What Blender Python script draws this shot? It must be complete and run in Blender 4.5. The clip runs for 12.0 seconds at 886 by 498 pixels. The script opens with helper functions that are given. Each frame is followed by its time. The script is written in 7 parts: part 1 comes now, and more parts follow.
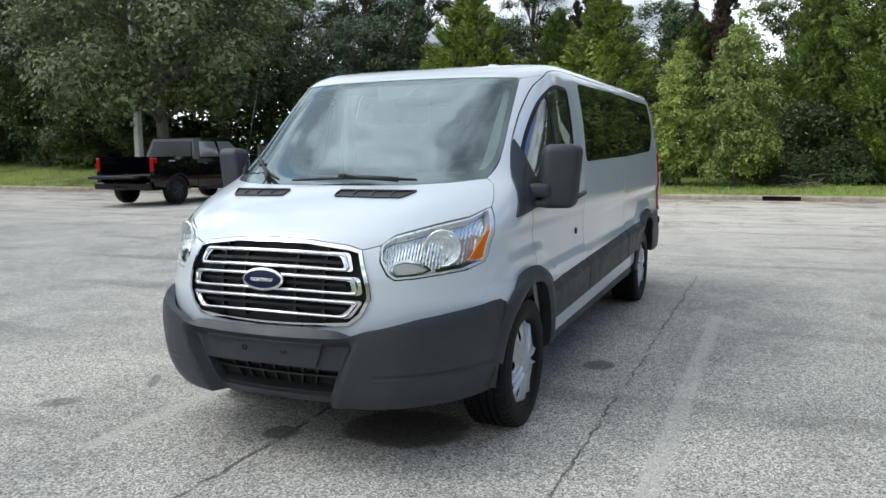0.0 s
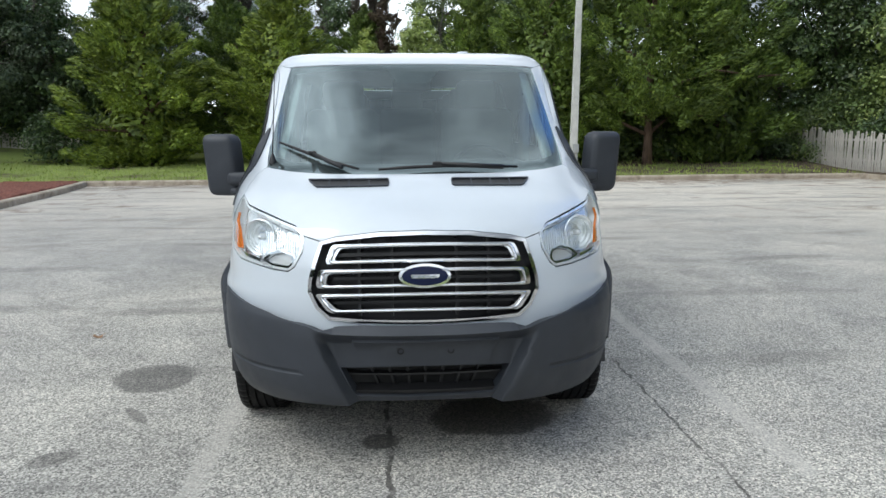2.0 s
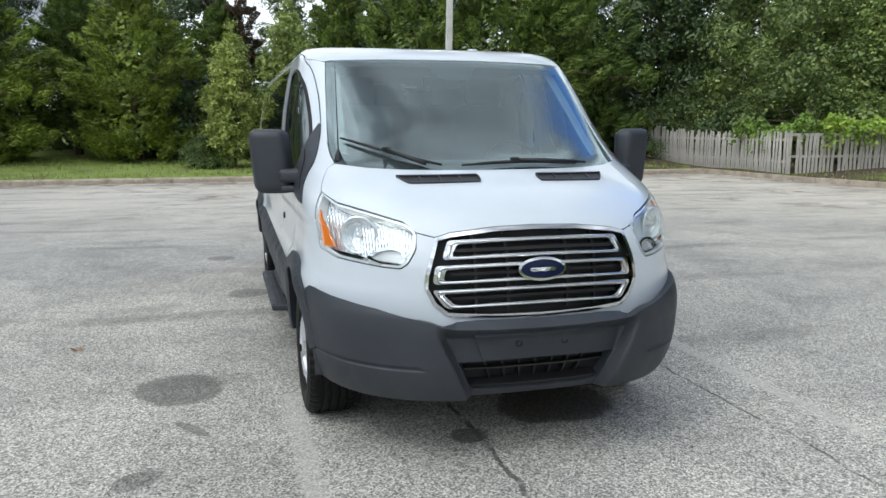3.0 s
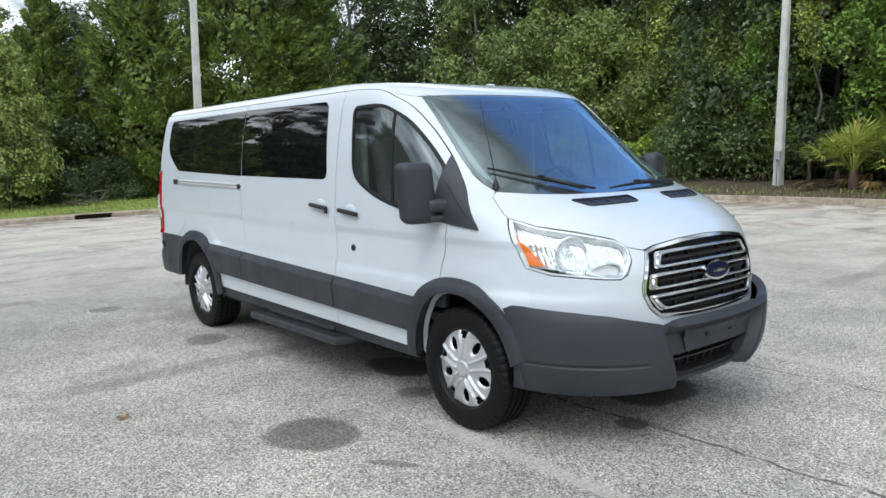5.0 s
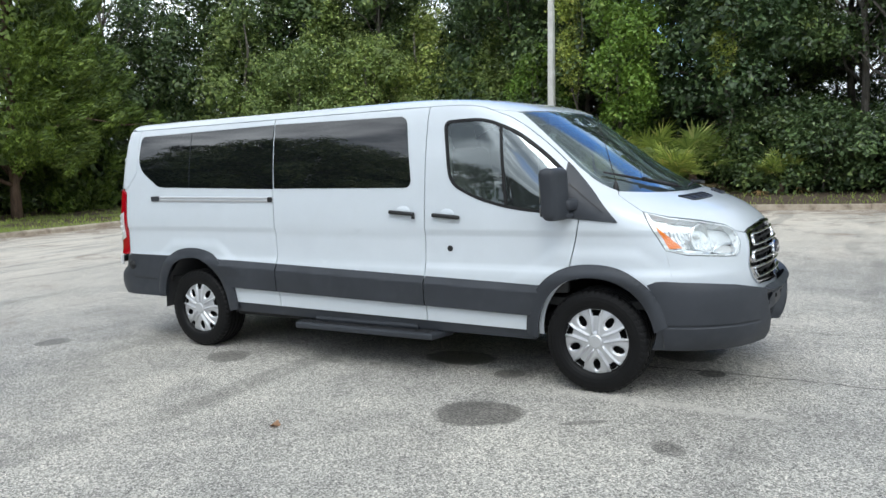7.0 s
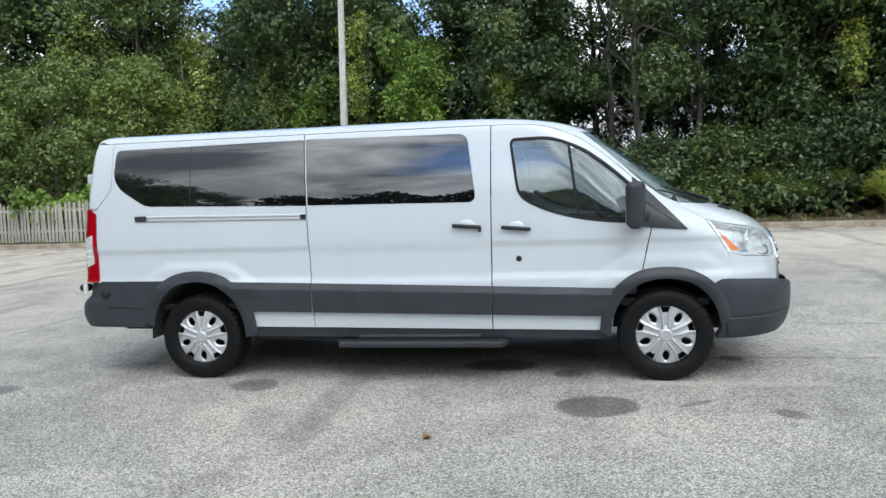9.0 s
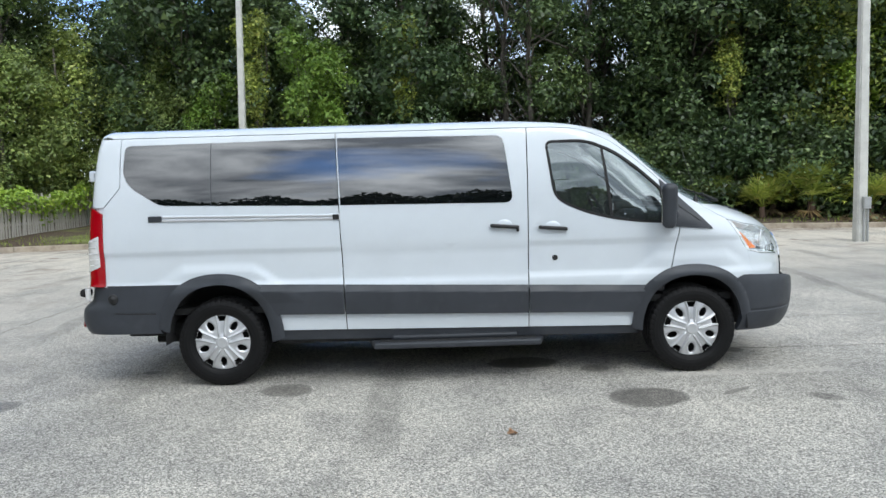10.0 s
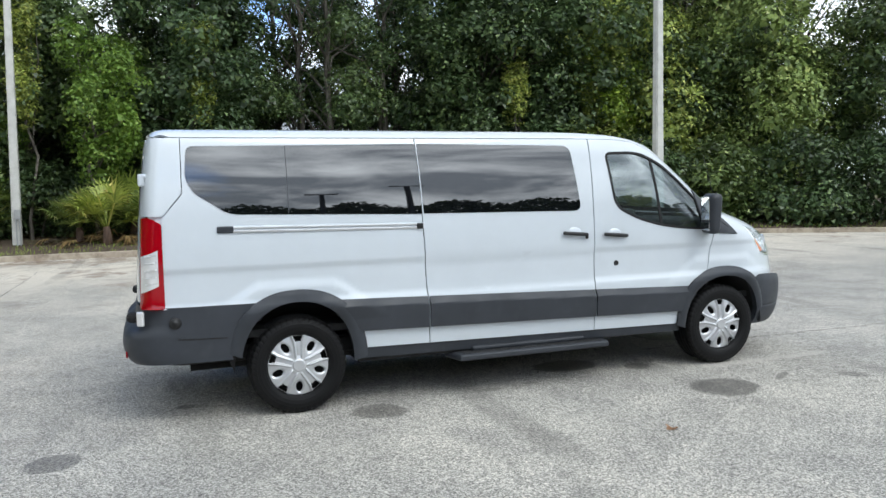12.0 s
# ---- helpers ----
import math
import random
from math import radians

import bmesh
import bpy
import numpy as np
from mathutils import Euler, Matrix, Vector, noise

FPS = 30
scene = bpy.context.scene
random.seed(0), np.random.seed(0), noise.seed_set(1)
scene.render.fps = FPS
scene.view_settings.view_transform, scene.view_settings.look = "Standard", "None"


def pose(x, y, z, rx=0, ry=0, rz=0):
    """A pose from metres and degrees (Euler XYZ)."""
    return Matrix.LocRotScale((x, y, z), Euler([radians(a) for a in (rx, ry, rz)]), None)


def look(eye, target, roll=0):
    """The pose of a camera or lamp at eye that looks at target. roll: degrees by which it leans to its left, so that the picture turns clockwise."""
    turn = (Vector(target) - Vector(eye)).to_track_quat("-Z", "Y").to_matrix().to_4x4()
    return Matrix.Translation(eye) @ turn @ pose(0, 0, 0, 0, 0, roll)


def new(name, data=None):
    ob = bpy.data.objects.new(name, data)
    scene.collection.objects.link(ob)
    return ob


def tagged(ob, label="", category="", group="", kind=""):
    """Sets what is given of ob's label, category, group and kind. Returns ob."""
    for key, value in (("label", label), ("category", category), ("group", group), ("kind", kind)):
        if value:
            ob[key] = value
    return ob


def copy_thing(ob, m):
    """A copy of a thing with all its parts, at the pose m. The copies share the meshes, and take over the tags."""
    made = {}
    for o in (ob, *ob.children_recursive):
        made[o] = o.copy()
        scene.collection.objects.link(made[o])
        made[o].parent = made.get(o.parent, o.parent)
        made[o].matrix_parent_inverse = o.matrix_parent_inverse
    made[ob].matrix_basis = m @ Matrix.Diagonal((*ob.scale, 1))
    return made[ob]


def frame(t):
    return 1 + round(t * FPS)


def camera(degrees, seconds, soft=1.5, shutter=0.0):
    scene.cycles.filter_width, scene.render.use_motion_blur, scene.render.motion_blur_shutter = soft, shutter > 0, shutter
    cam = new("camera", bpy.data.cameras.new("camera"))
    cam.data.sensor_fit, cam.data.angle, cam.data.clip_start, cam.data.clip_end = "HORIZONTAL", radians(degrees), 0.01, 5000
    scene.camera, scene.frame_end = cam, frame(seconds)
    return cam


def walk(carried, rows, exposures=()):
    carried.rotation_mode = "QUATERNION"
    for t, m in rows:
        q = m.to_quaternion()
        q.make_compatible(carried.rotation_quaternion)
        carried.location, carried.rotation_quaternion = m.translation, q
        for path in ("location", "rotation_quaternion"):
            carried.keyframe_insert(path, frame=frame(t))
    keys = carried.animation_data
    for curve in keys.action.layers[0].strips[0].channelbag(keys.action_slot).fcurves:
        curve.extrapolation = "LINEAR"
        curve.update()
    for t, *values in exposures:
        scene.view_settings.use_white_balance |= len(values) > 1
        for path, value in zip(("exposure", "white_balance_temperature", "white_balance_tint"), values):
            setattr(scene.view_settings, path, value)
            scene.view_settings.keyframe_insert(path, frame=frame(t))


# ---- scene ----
cam = camera(59.5, 12.0)
PATH = [
    (0, (2.187, -5.778, 1.489), (1.393, -3.961, 1.235), -0.6),
    (0.5, (1.634, -5.973, 1.514), (1.059, -4.076, 1.245), -0.8),
    (1, (1.046, -6.08, 1.524), (0.71, -4.128, 1.241), -0.8),
    (1.5, (0.446, -6.172, 1.526), (0.347, -4.197, 1.231), -0.7),
    (2, (-0.136, -6.145, 1.516), (-0.007, -4.171, 1.217), -0.4),
    (2.5, (-0.752, -6.109, 1.516), (-0.407, -4.162, 1.21), -0.1),
    (3, (-1.334, -5.983, 1.514), (-0.798, -4.08, 1.207), -0.1),
    (5, (-3.697, -5.123, 1.575), (-2.451, -3.579, 1.322), -1.7),
    (5.5, (-4.291, -4.775, 1.561), (-2.898, -3.36, 1.323), -1.8),
    (6, (-4.803, -4.431, 1.551), (-3.296, -3.137, 1.319), -2.0),
    (6.5, (-5.337, -4.045, 1.568), (-3.721, -2.889, 1.334), -2.1),
    (7, (-5.803, -3.609, 1.585), (-4.095, -2.593, 1.36), -2.4),
    (9, (-6.902, -1.247, 1.555), (-4.939, -0.901, 1.385), -2.2),
    (9.5, (-6.987, -0.559, 1.517), (-5.0, -0.393, 1.358), -1.9),
    (10, (-7.063, 0.116, 1.564), (-5.07, 0.109, 1.395), -1.7),
    (10.5, (-7.034, 0.828, 1.557), (-5.049, 0.64, 1.398), -1.6),
    (11, (-6.917, 1.501, 1.588), (-4.957, 1.14, 1.426), -1.2),
    (11.5, (-6.703, 2.144, 1.586), (-4.781, 1.614, 1.429), -1.0),
    (12, (-6.499, 2.806, 1.6), (-4.63, 2.112, 1.445), -1.2),
]
walk(cam, [(t, look(eye, target, roll)) for t, eye, target, roll in PATH], [(0.0, 0.04), (3.0, -0.02), (5.0, 0.08), (7.0, 0.10), (9.0, 0.08), (12.0, 0.12)])

# ---- world and light ----
SUN_AZ, SUN_EL = 246.0, 52.0
world = bpy.data.worlds.new("sky")
scene.world = world
world.use_nodes = True
wn, wl = world.node_tree.nodes, world.node_tree.links
wn.clear()


def wnode(kind, **kw):
    n = wn.new(kind)
    for key, value in kw.items():
        n.inputs[key].default_value = value
    return n


sky = wn.new("ShaderNodeTexSky")
sky.sky_type, sky.sun_disc = "NISHITA", False
sky.sun_elevation, sky.sun_rotation = radians(SUN_EL), radians(SUN_AZ)
sky.air_density, sky.dust_density = 1.0, 0.6
coord = wn.new("ShaderNodeTexCoord")
split = wn.new("ShaderNodeSeparateXYZ")
wl.new(coord.outputs["Generated"], split.inputs[0])
lift = wn.new("ShaderNodeMath")
lift.operation = "MAXIMUM"
lift.inputs[1].default_value = 0.02
wl.new(split.outputs["Z"], lift.inputs[0])
lift2 = wn.new("ShaderNodeMath")
lift2.operation = "ADD"
lift2.inputs[1].default_value = 0.42
wl.new(lift.outputs[0], lift2.inputs[0])
flat = wn.new("ShaderNodeVectorMath")
flat.operation = "DIVIDE"
comb = wn.new("ShaderNodeCombineXYZ")
for k in range(3):
    wl.new(lift2.outputs[0], comb.inputs[k])
wl.new(coord.outputs["Generated"], flat.inputs[0])
wl.new(comb.outputs[0], flat.inputs[1])
cloud = wnode("ShaderNodeTexNoise", Scale=1.35, Detail=7.0, Roughness=0.56, Distortion=0.35)
wl.new(flat.outputs[0], cloud.inputs["Vector"])
mask = wn.new("ShaderNodeValToRGB")
mask.color_ramp.elements[0].position, mask.color_ramp.elements[1].position = 0.37, 0.60


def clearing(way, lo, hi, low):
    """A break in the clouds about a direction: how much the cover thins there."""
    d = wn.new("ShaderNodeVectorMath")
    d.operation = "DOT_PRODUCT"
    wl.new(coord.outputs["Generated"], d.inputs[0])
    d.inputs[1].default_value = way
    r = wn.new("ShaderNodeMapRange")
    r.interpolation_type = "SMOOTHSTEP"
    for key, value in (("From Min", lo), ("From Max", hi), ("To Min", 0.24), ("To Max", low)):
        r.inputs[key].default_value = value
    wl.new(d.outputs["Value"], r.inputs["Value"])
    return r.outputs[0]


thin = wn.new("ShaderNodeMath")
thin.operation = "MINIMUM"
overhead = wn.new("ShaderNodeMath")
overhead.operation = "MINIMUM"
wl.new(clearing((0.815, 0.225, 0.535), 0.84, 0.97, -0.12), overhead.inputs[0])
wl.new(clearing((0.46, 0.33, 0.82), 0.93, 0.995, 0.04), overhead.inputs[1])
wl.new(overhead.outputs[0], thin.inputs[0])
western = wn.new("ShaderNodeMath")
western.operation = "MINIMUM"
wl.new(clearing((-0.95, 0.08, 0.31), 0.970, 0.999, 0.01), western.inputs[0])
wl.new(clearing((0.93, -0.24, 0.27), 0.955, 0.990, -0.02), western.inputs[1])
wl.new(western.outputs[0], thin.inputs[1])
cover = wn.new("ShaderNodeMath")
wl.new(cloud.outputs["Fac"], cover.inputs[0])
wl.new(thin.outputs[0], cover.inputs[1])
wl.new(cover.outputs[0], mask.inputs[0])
body = wnode("ShaderNodeTexNoise", Scale=2.8, Detail=6.0, Roughness=0.56, Distortion=0.4)
wl.new(flat.outputs[0], body.inputs["Vector"])
grey = wn.new("ShaderNodeValToRGB")
grey.color_ramp.elements[0].position, grey.color_ramp.elements[1].position = 0.39, 0.61
grey.color_ramp.elements[0].color, grey.color_ramp.elements[1].color = (0.60, 0.69, 0.80, 1), (2.46, 2.66, 2.84, 1)
calm = wn.new("ShaderNodeMapRange")
for key, value in (("From Min", 0.40), ("From Max", 0.80), ("To Min", 0.0), ("To Max", 0.08)):
    calm.inputs[key].default_value = value
wl.new(split.outputs["Z"], calm.inputs["Value"])
even = wn.new("ShaderNodeMix")
wl.new(calm.outputs[0], even.inputs["Factor"])
wl.new(body.outputs["Fac"], even.inputs["A"])
even.inputs["B"].default_value = 0.52
wl.new(even.outputs["Result"], grey.inputs[0])
dim = wn.new("ShaderNodeMix")
dim.data_type, dim.blend_type = "RGBA", "MULTIPLY"
dim.inputs["Factor"].default_value = 1.0
wl.new(sky.outputs[0], dim.inputs["A"])
dim.inputs["B"].default_value = (0.24, 0.37, 0.54, 1)
low_sky = wn.new("ShaderNodeMath")
low_sky.operation = "MULTIPLY_ADD"
low_sky.inputs[1].default_value, low_sky.inputs[2].default_value = -0.56, 0.99
wl.new(lift.outputs[0], low_sky.inputs[0])
shaded = wn.new("ShaderNodeVectorMath")
shaded.operation = "SCALE"
wl.new(grey.outputs[0], shaded.inputs[0])
# the cloud glows about the veiled sun
az, el = radians(SUN_AZ), radians(SUN_EL)
near_sun = wn.new("ShaderNodeVectorMath")
near_sun.operation = "DOT_PRODUCT"
wl.new(coord.outputs["Generated"], near_sun.inputs[0])
near_sun.inputs[1].default_value = (math.sin(az) * math.cos(el), math.cos(az) * math.cos(el), math.sin(el))
glow = wn.new("ShaderNodeMapRange")
glow.interpolation_type = "SMOOTHSTEP"
for key, value in (("From Min", 0.56), ("From Max", 0.90), ("To Min", 0.0), ("To Max", 0.85)):
    glow.inputs[key].default_value = value
wl.new(near_sun.outputs["Value"], glow.inputs["Value"])
lit = wn.new("ShaderNodeMath")
wl.new(low_sky.outputs[0], lit.inputs[0])
wl.new(glow.outputs[0], lit.inputs[1])
wl.new(lit.outputs[0], shaded.inputs["Scale"])
both = wn.new("ShaderNodeMix")
both.data_type = "RGBA"
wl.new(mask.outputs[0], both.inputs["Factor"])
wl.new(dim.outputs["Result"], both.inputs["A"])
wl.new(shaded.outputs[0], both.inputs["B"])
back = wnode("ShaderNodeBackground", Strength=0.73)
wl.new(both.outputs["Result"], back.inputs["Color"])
wout = wn.new("ShaderNodeOutputWorld")
wl.new(back.outputs[0], wout.inputs[0])

sun = new("sun", bpy.data.lights.new("sun", "SUN"))
sun.data.energy, sun.data.angle, sun.data.color = 0.8, radians(20), (1.0, 0.99, 0.92)
sun.matrix_world = look((40 * math.sin(az) * math.cos(el), 40 * math.cos(az) * math.cos(el), 40 * math.sin(el)), (0, 0, 0))


# ---- materials ----
class Mat:
    """A node material with a principled surface and a few short ways to shape it."""

    def __init__(self, name, color=(0.5, 0.5, 0.5), rough=0.5, metal=0.0, **more):
        self.m = bpy.data.materials.new(name)
        self.m.use_nodes = True
        self.n, self.l = self.m.node_tree.nodes, self.m.node_tree.links
        self.b = self.n["Principled BSDF"]
        self.b.inputs["Base Color"].default_value = (*color, 1)
        self.b.inputs["Roughness"].default_value = rough
        self.b.inputs["Metallic"].default_value = metal
        for key, value in more.items():
            self.b.inputs[key.replace("_", " ")].default_value = value
        self.c = self.n.new("ShaderNodeTexCoord")

    def node(self, kind, **kw):
        n = self.n.new(kind)
        for key, value in kw.items():
            n.inputs[key].default_value = value
        return n

    def noise(self, scale, detail=4.0, rough=0.55, where="Object", warp=0.0, stretch=None):
        n = self.node("ShaderNodeTexNoise", Scale=scale, Detail=detail, Roughness=rough, Distortion=warp)
        src = self.c.outputs[where]
        if stretch:
            mp = self.n.new("ShaderNodeMapping")
            mp.inputs["Scale"].default_value = stretch
            self.l.new(src, mp.inputs[0])
            src = mp.outputs[0]
        self.l.new(src, n.inputs["Vector"])
        return n.outputs["Fac"]

    def voronoi(self, scale, where="Object", feature="F1", out="Distance"):
        n = self.node("ShaderNodeTexVoronoi", Scale=scale)
        n.feature = feature
        self.l.new(self.c.outputs[where], n.inputs["Vector"])
        return n.outputs[out]

    def ramp(self, fac, stops):
        n = self.n.new("ShaderNodeValToRGB")
        e = n.color_ramp.elements
        while len(e) < len(stops):
            e.new(0.5)
        for k, (p, col) in enumerate(stops):
            e[k].position = p
            e[k].color = (*col, 1) if not isinstance(col, (int, float)) else (col, col, col, 1)
        self.l.new(fac, n.inputs[0])
        return n.outputs[0]

    def mix(self, a, b, fac, how="MIX"):
        n = self.n.new("ShaderNodeMix")
        n.data_type, n.blend_type = "RGBA", how
        for key, value in (("A", a), ("B", b), ("Factor", fac)):
            if isinstance(value, (int, float)) and key != "Factor":
                value = (value, value, value)
            if isinstance(value, tuple):
                n.inputs[key].default_value = (*value, 1)
            elif isinstance(value, (int, float)):
                n.inputs["Factor"].default_value = value
            else:
                self.l.new(value, n.inputs[key])
        return n.outputs["Result"]

    def math(self, how, a, b=0.0, clamp=False):
        n = self.n.new("ShaderNodeMath")
        n.operation, n.use_clamp = how, clamp
        for k, value in enumerate((a, b)):
            if isinstance(value, (int, float)):
                n.inputs[k].default_value = value
            else:
                self.l.new(value, n.inputs[k])
        return n.outputs[0]

    def color(self, out):
        self.l.new(out, self.b.inputs["Base Color"])
        return self

    def rough(self, out):
        self.l.new(out, self.b.inputs["Roughness"])
        return self

    def bump(self, out, strength=0.3, distance=0.01):
        n = self.node("ShaderNodeBump", Strength=strength, Distance=distance)
        self.l.new(out, n.inputs["Height"])
        self.l.new(n.outputs[0], self.b.inputs["Normal"])
        return self

    def island(self):
        return self.n.new("ShaderNodeNewGeometry").outputs["Random Per Island"]

    def each(self):
        return self.n.new("ShaderNodeObjectInfo").outputs["Random"]


def plain(name, color, rough=0.5, metal=0.0, vary=0.12, scale=6.0, bump=0.0, **more):
    """A surface with slight large and small unevenness of tone and gloss."""
    k = Mat(name, color, rough, metal, **more)
    big, fine = k.noise(scale, 3), k.noise(scale * 14, 3)
    lo, hi = tuple(c * (1 - vary) for c in color), tuple(min(1, c * (1 + vary)) for c in color)
    k.color(k.mix(k.ramp(big, [(0.3, lo), (0.7, hi)]), k.ramp(fine, [(0.3, lo), (0.7, hi)]), 0.4))
    k.rough(k.ramp(big, [(0.3, max(0.02, rough * 0.85)), (0.7, min(1, rough * 1.15))]))
    if bump:
        k.bump(fine, bump, 0.004)
    return k.m


def glassy(name, tint, ior=1.55, rough=0.0, dust=0.0, shine=(0.90, 0.98, 1.0)):
    """A thin pane: clear with a tint and a film of dust, and a mirror gloss that grows at a slant."""
    k = Mat(name)
    pane, gloss = k.node("ShaderNodeBsdfTransparent", Color=(*tint, 1)), k.node("ShaderNodeBsdfGlossy", Color=(*shine, 1), Roughness=rough)
    film, clear = k.node("ShaderNodeBsdfDiffuse", Color=(0.66, 0.74, 0.76, 1)), k.n.new("ShaderNodeMixShader")
    k.l.new(k.math("MULTIPLY", k.ramp(k.noise(2.5, 5), [(0.3, 0.7), (0.7, 1.2)]), dust), clear.inputs[0])
    k.l.new(pane.outputs[0], clear.inputs[1])
    k.l.new(film.outputs[0], clear.inputs[2])
    slant, mixer = k.node("ShaderNodeLayerWeight", Blend=0.5), k.n.new("ShaderNodeMixShader")
    f0 = ((ior - 1) / (ior + 1)) ** 2
    k.l.new(k.math("ADD", k.math("MULTIPLY", k.math("POWER", slant.outputs["Facing"], 5.0), 1 - f0), f0), mixer.inputs[0])
    k.l.new(clear.outputs[0], mixer.inputs[1])
    k.l.new(gloss.outputs[0], mixer.inputs[2])
    k.l.new(mixer.outputs[0], k.n["Material Output"].inputs[0])
    return k.m


def paint_white():
    k = Mat("white_paint", (0.632, 0.682, 0.73), 0.32, Coat_Weight=0.9, Coat_Roughness=0.04)
    film = k.noise(1.1, 5, 0.6)
    dust = k.ramp(k.noise(4.0, 6, 0.65), [(0.35, (0.593, 0.639, 0.683)), (0.75, (0.65, 0.70, 0.75))])
    k.color(k.mix(dust, (0.632, 0.682, 0.73), film))
    k.rough(k.ramp(film, [(0.3, 0.28), (0.7, 0.4)]))
    return k.m


def cladding_plastic():
    k = Mat("grey_plastic", (0.045, 0.048, 0.052), 0.55)
    k.color(k.mix(k.ramp(k.noise(3.0, 5), [(0.3, (0.025, 0.029, 0.036)), (0.7, (0.037, 0.042, 0.052))]), (0.054, 0.059, 0.067), k.ramp(k.noise(9, 6), [(0.55, 0.0), (0.8, 0.5)])))
    k.rough(k.ramp(k.noise(5, 4), [(0.3, 0.42), (0.7, 0.62)]))
    return k.bump(k.noise(900, 2), 0.12, 0.001).m


def tyre_rubber():
    k = Mat("tyre_rubber", (0.012, 0.012, 0.013), 0.55, Specular_IOR_Level=0.25)
    k.color(k.mix((0.004, 0.004, 0.0045), (0.015, 0.0145, 0.014), k.ramp(k.noise(7, 6), [(0.5, 0.0), (0.85, 0.3)])))
    return k.bump(k.noise(160, 3), 0.15, 0.002).m


WHITE = paint_white()
PLASTIC = cladding_plastic()
BLACK = plain("black_plastic", (0.012, 0.012, 0.013), 0.45)
DARK = plain("dark_underside", (0.010, 0.010, 0.010), 0.85)
RUBBER = plain("black_rubber", (0.006, 0.006, 0.007), 0.7)
LINER = plain("grey_wheel_liner", (0.05, 0.05, 0.052), 0.8)
TYRE = tyre_rubber()
SILVER = plain("silver_wheel_cover", (0.62, 0.63, 0.65), 0.32, 0.55, vary=0.05)
CHROME = plain("chrome", (0.72, 0.73, 0.75), 0.08, 1.0, vary=0.03)
STEEL = plain("brushed_rail_steel", (0.66, 0.67, 0.69), 0.38, 0.6, vary=0.08)
GLASS = glassy("clear_car_glass", (0.50, 0.57, 0.57), 2.5, 0.0, 0.03)
SCREEN = glassy("windscreen_glass", (0.50, 0.64, 0.64), 2.6, 0.0, 0.05, (0.82, 0.97, 1.0))
FRIT = Mat("printed_glass_border", (0.012, 0.013, 0.014), 0.4).m
LENS = glassy("clear_lamp_lens", (0.93, 0.95, 0.95), 1.45)
PRIVACY = Mat("privacy_glass", (0.004, 0.005, 0.006), 0.015, IOR=2.2).m
AMBER = Mat("amber_lens", (0.85, 0.20, 0.015), 0.18, Coat_Weight=1.0, Coat_Roughness=0.03).m
RED = Mat("red_lens", (0.33, 0.001, 0.007), 0.10, Coat_Weight=0.25, Coat_Roughness=0.04).m
CLEARLAMP = Mat("clear_lamp_segment", (0.78, 0.78, 0.78), 0.15, 0.2, Coat_Weight=1.0).m
REFLECTOR = plain("lamp_reflector", (0.86, 0.87, 0.88), 0.28, 0.45, vary=0.05)


def fluted_chrome():
    k = Mat("fluted_lamp_chrome", (0.90, 0.92, 0.93), 0.14, 0.72)
    w = k.node("ShaderNodeTexWave", Scale=26.0, Distortion=0.6, Detail=1.0)
    k.l.new(k.c.outputs["Object"], w.inputs["Vector"])
    facet = k.voronoi(46.0, out="Distance")
    return k.bump(k.mix(w.outputs[0], facet, 0.6), 0.55, 0.010).m


FLUTED = fluted_chrome()
BADGE = Mat("blue_badge", (0.003, 0.008, 0.040), 0.25, Specular_IOR_Level=0.3).m
CLOTH = plain("grey_seat_cloth", (0.13, 0.128, 0.12), 0.95, scale=20)
HEADLINER = plain("pale_headliner", (0.42, 0.42, 0.40), 0.95)
DASH = plain("dark_dashboard", (0.035, 0.036, 0.038), 0.6, bump=0.1)


# ---- mesh helpers ----
def mesh_of(name, verts, faces, material, smooth=False):
    me = bpy.data.meshes.new(name)
    me.from_pydata([tuple(v) for v in verts], [], faces)
    me.materials.append(material)
    if smooth:
        me.polygons.foreach_set("use_smooth", [True] * len(me.polygons))
    me.update()
    return me


def thing(name, label, category, at=(0, 0, 0), rz=0.0, group="", kind=""):
    ob = new(name)
    ob.empty_display_size = 0.2
    ob.matrix_world = pose(*at, 0, 0, rz)
    return tagged(ob, label, category, group, kind)


def put(name, data, parent=None, label="", m=None):
    ob = new(name, data)
    if parent is not None:
        ob.parent = parent
    if m is not None:
        ob.matrix_basis = m
    return tagged(ob, label)


def part(name, bm, material, parent, label="", smooth=False, m=None):
    me = bpy.data.meshes.new(name)
    bm.to_mesh(me)
    bm.free()
    me.materials.append(material)
    if smooth:
        me.polygons.foreach_set("use_smooth", [True] * len(me.polygons))
    return put(name, me, parent, label, m)


def box(bm, c, s, bevel=0.0, seg=2, rot=None):
    """A bevelled block of size s at c, added to bm."""
    t = bmesh.new()
    bmesh.ops.create_cube(t, size=1)
    bmesh.ops.scale(t, vec=s, verts=t.verts)
    if bevel:
        bmesh.ops.bevel(t, geom=t.edges[:], offset=bevel, segments=seg, affect="EDGES", profile=0.5)
    if rot is not None:
        bmesh.ops.transform(t, matrix=rot, verts=t.verts)
    bmesh.ops.translate(t, vec=c, verts=t.verts)
    join(bm, t)
    return bm


def join(bm, t):
    me = bpy.data.meshes.new("tmp")
    t.to_mesh(me)
    t.free()
    bm.from_mesh(me)
    bpy.data.meshes.remove(me)


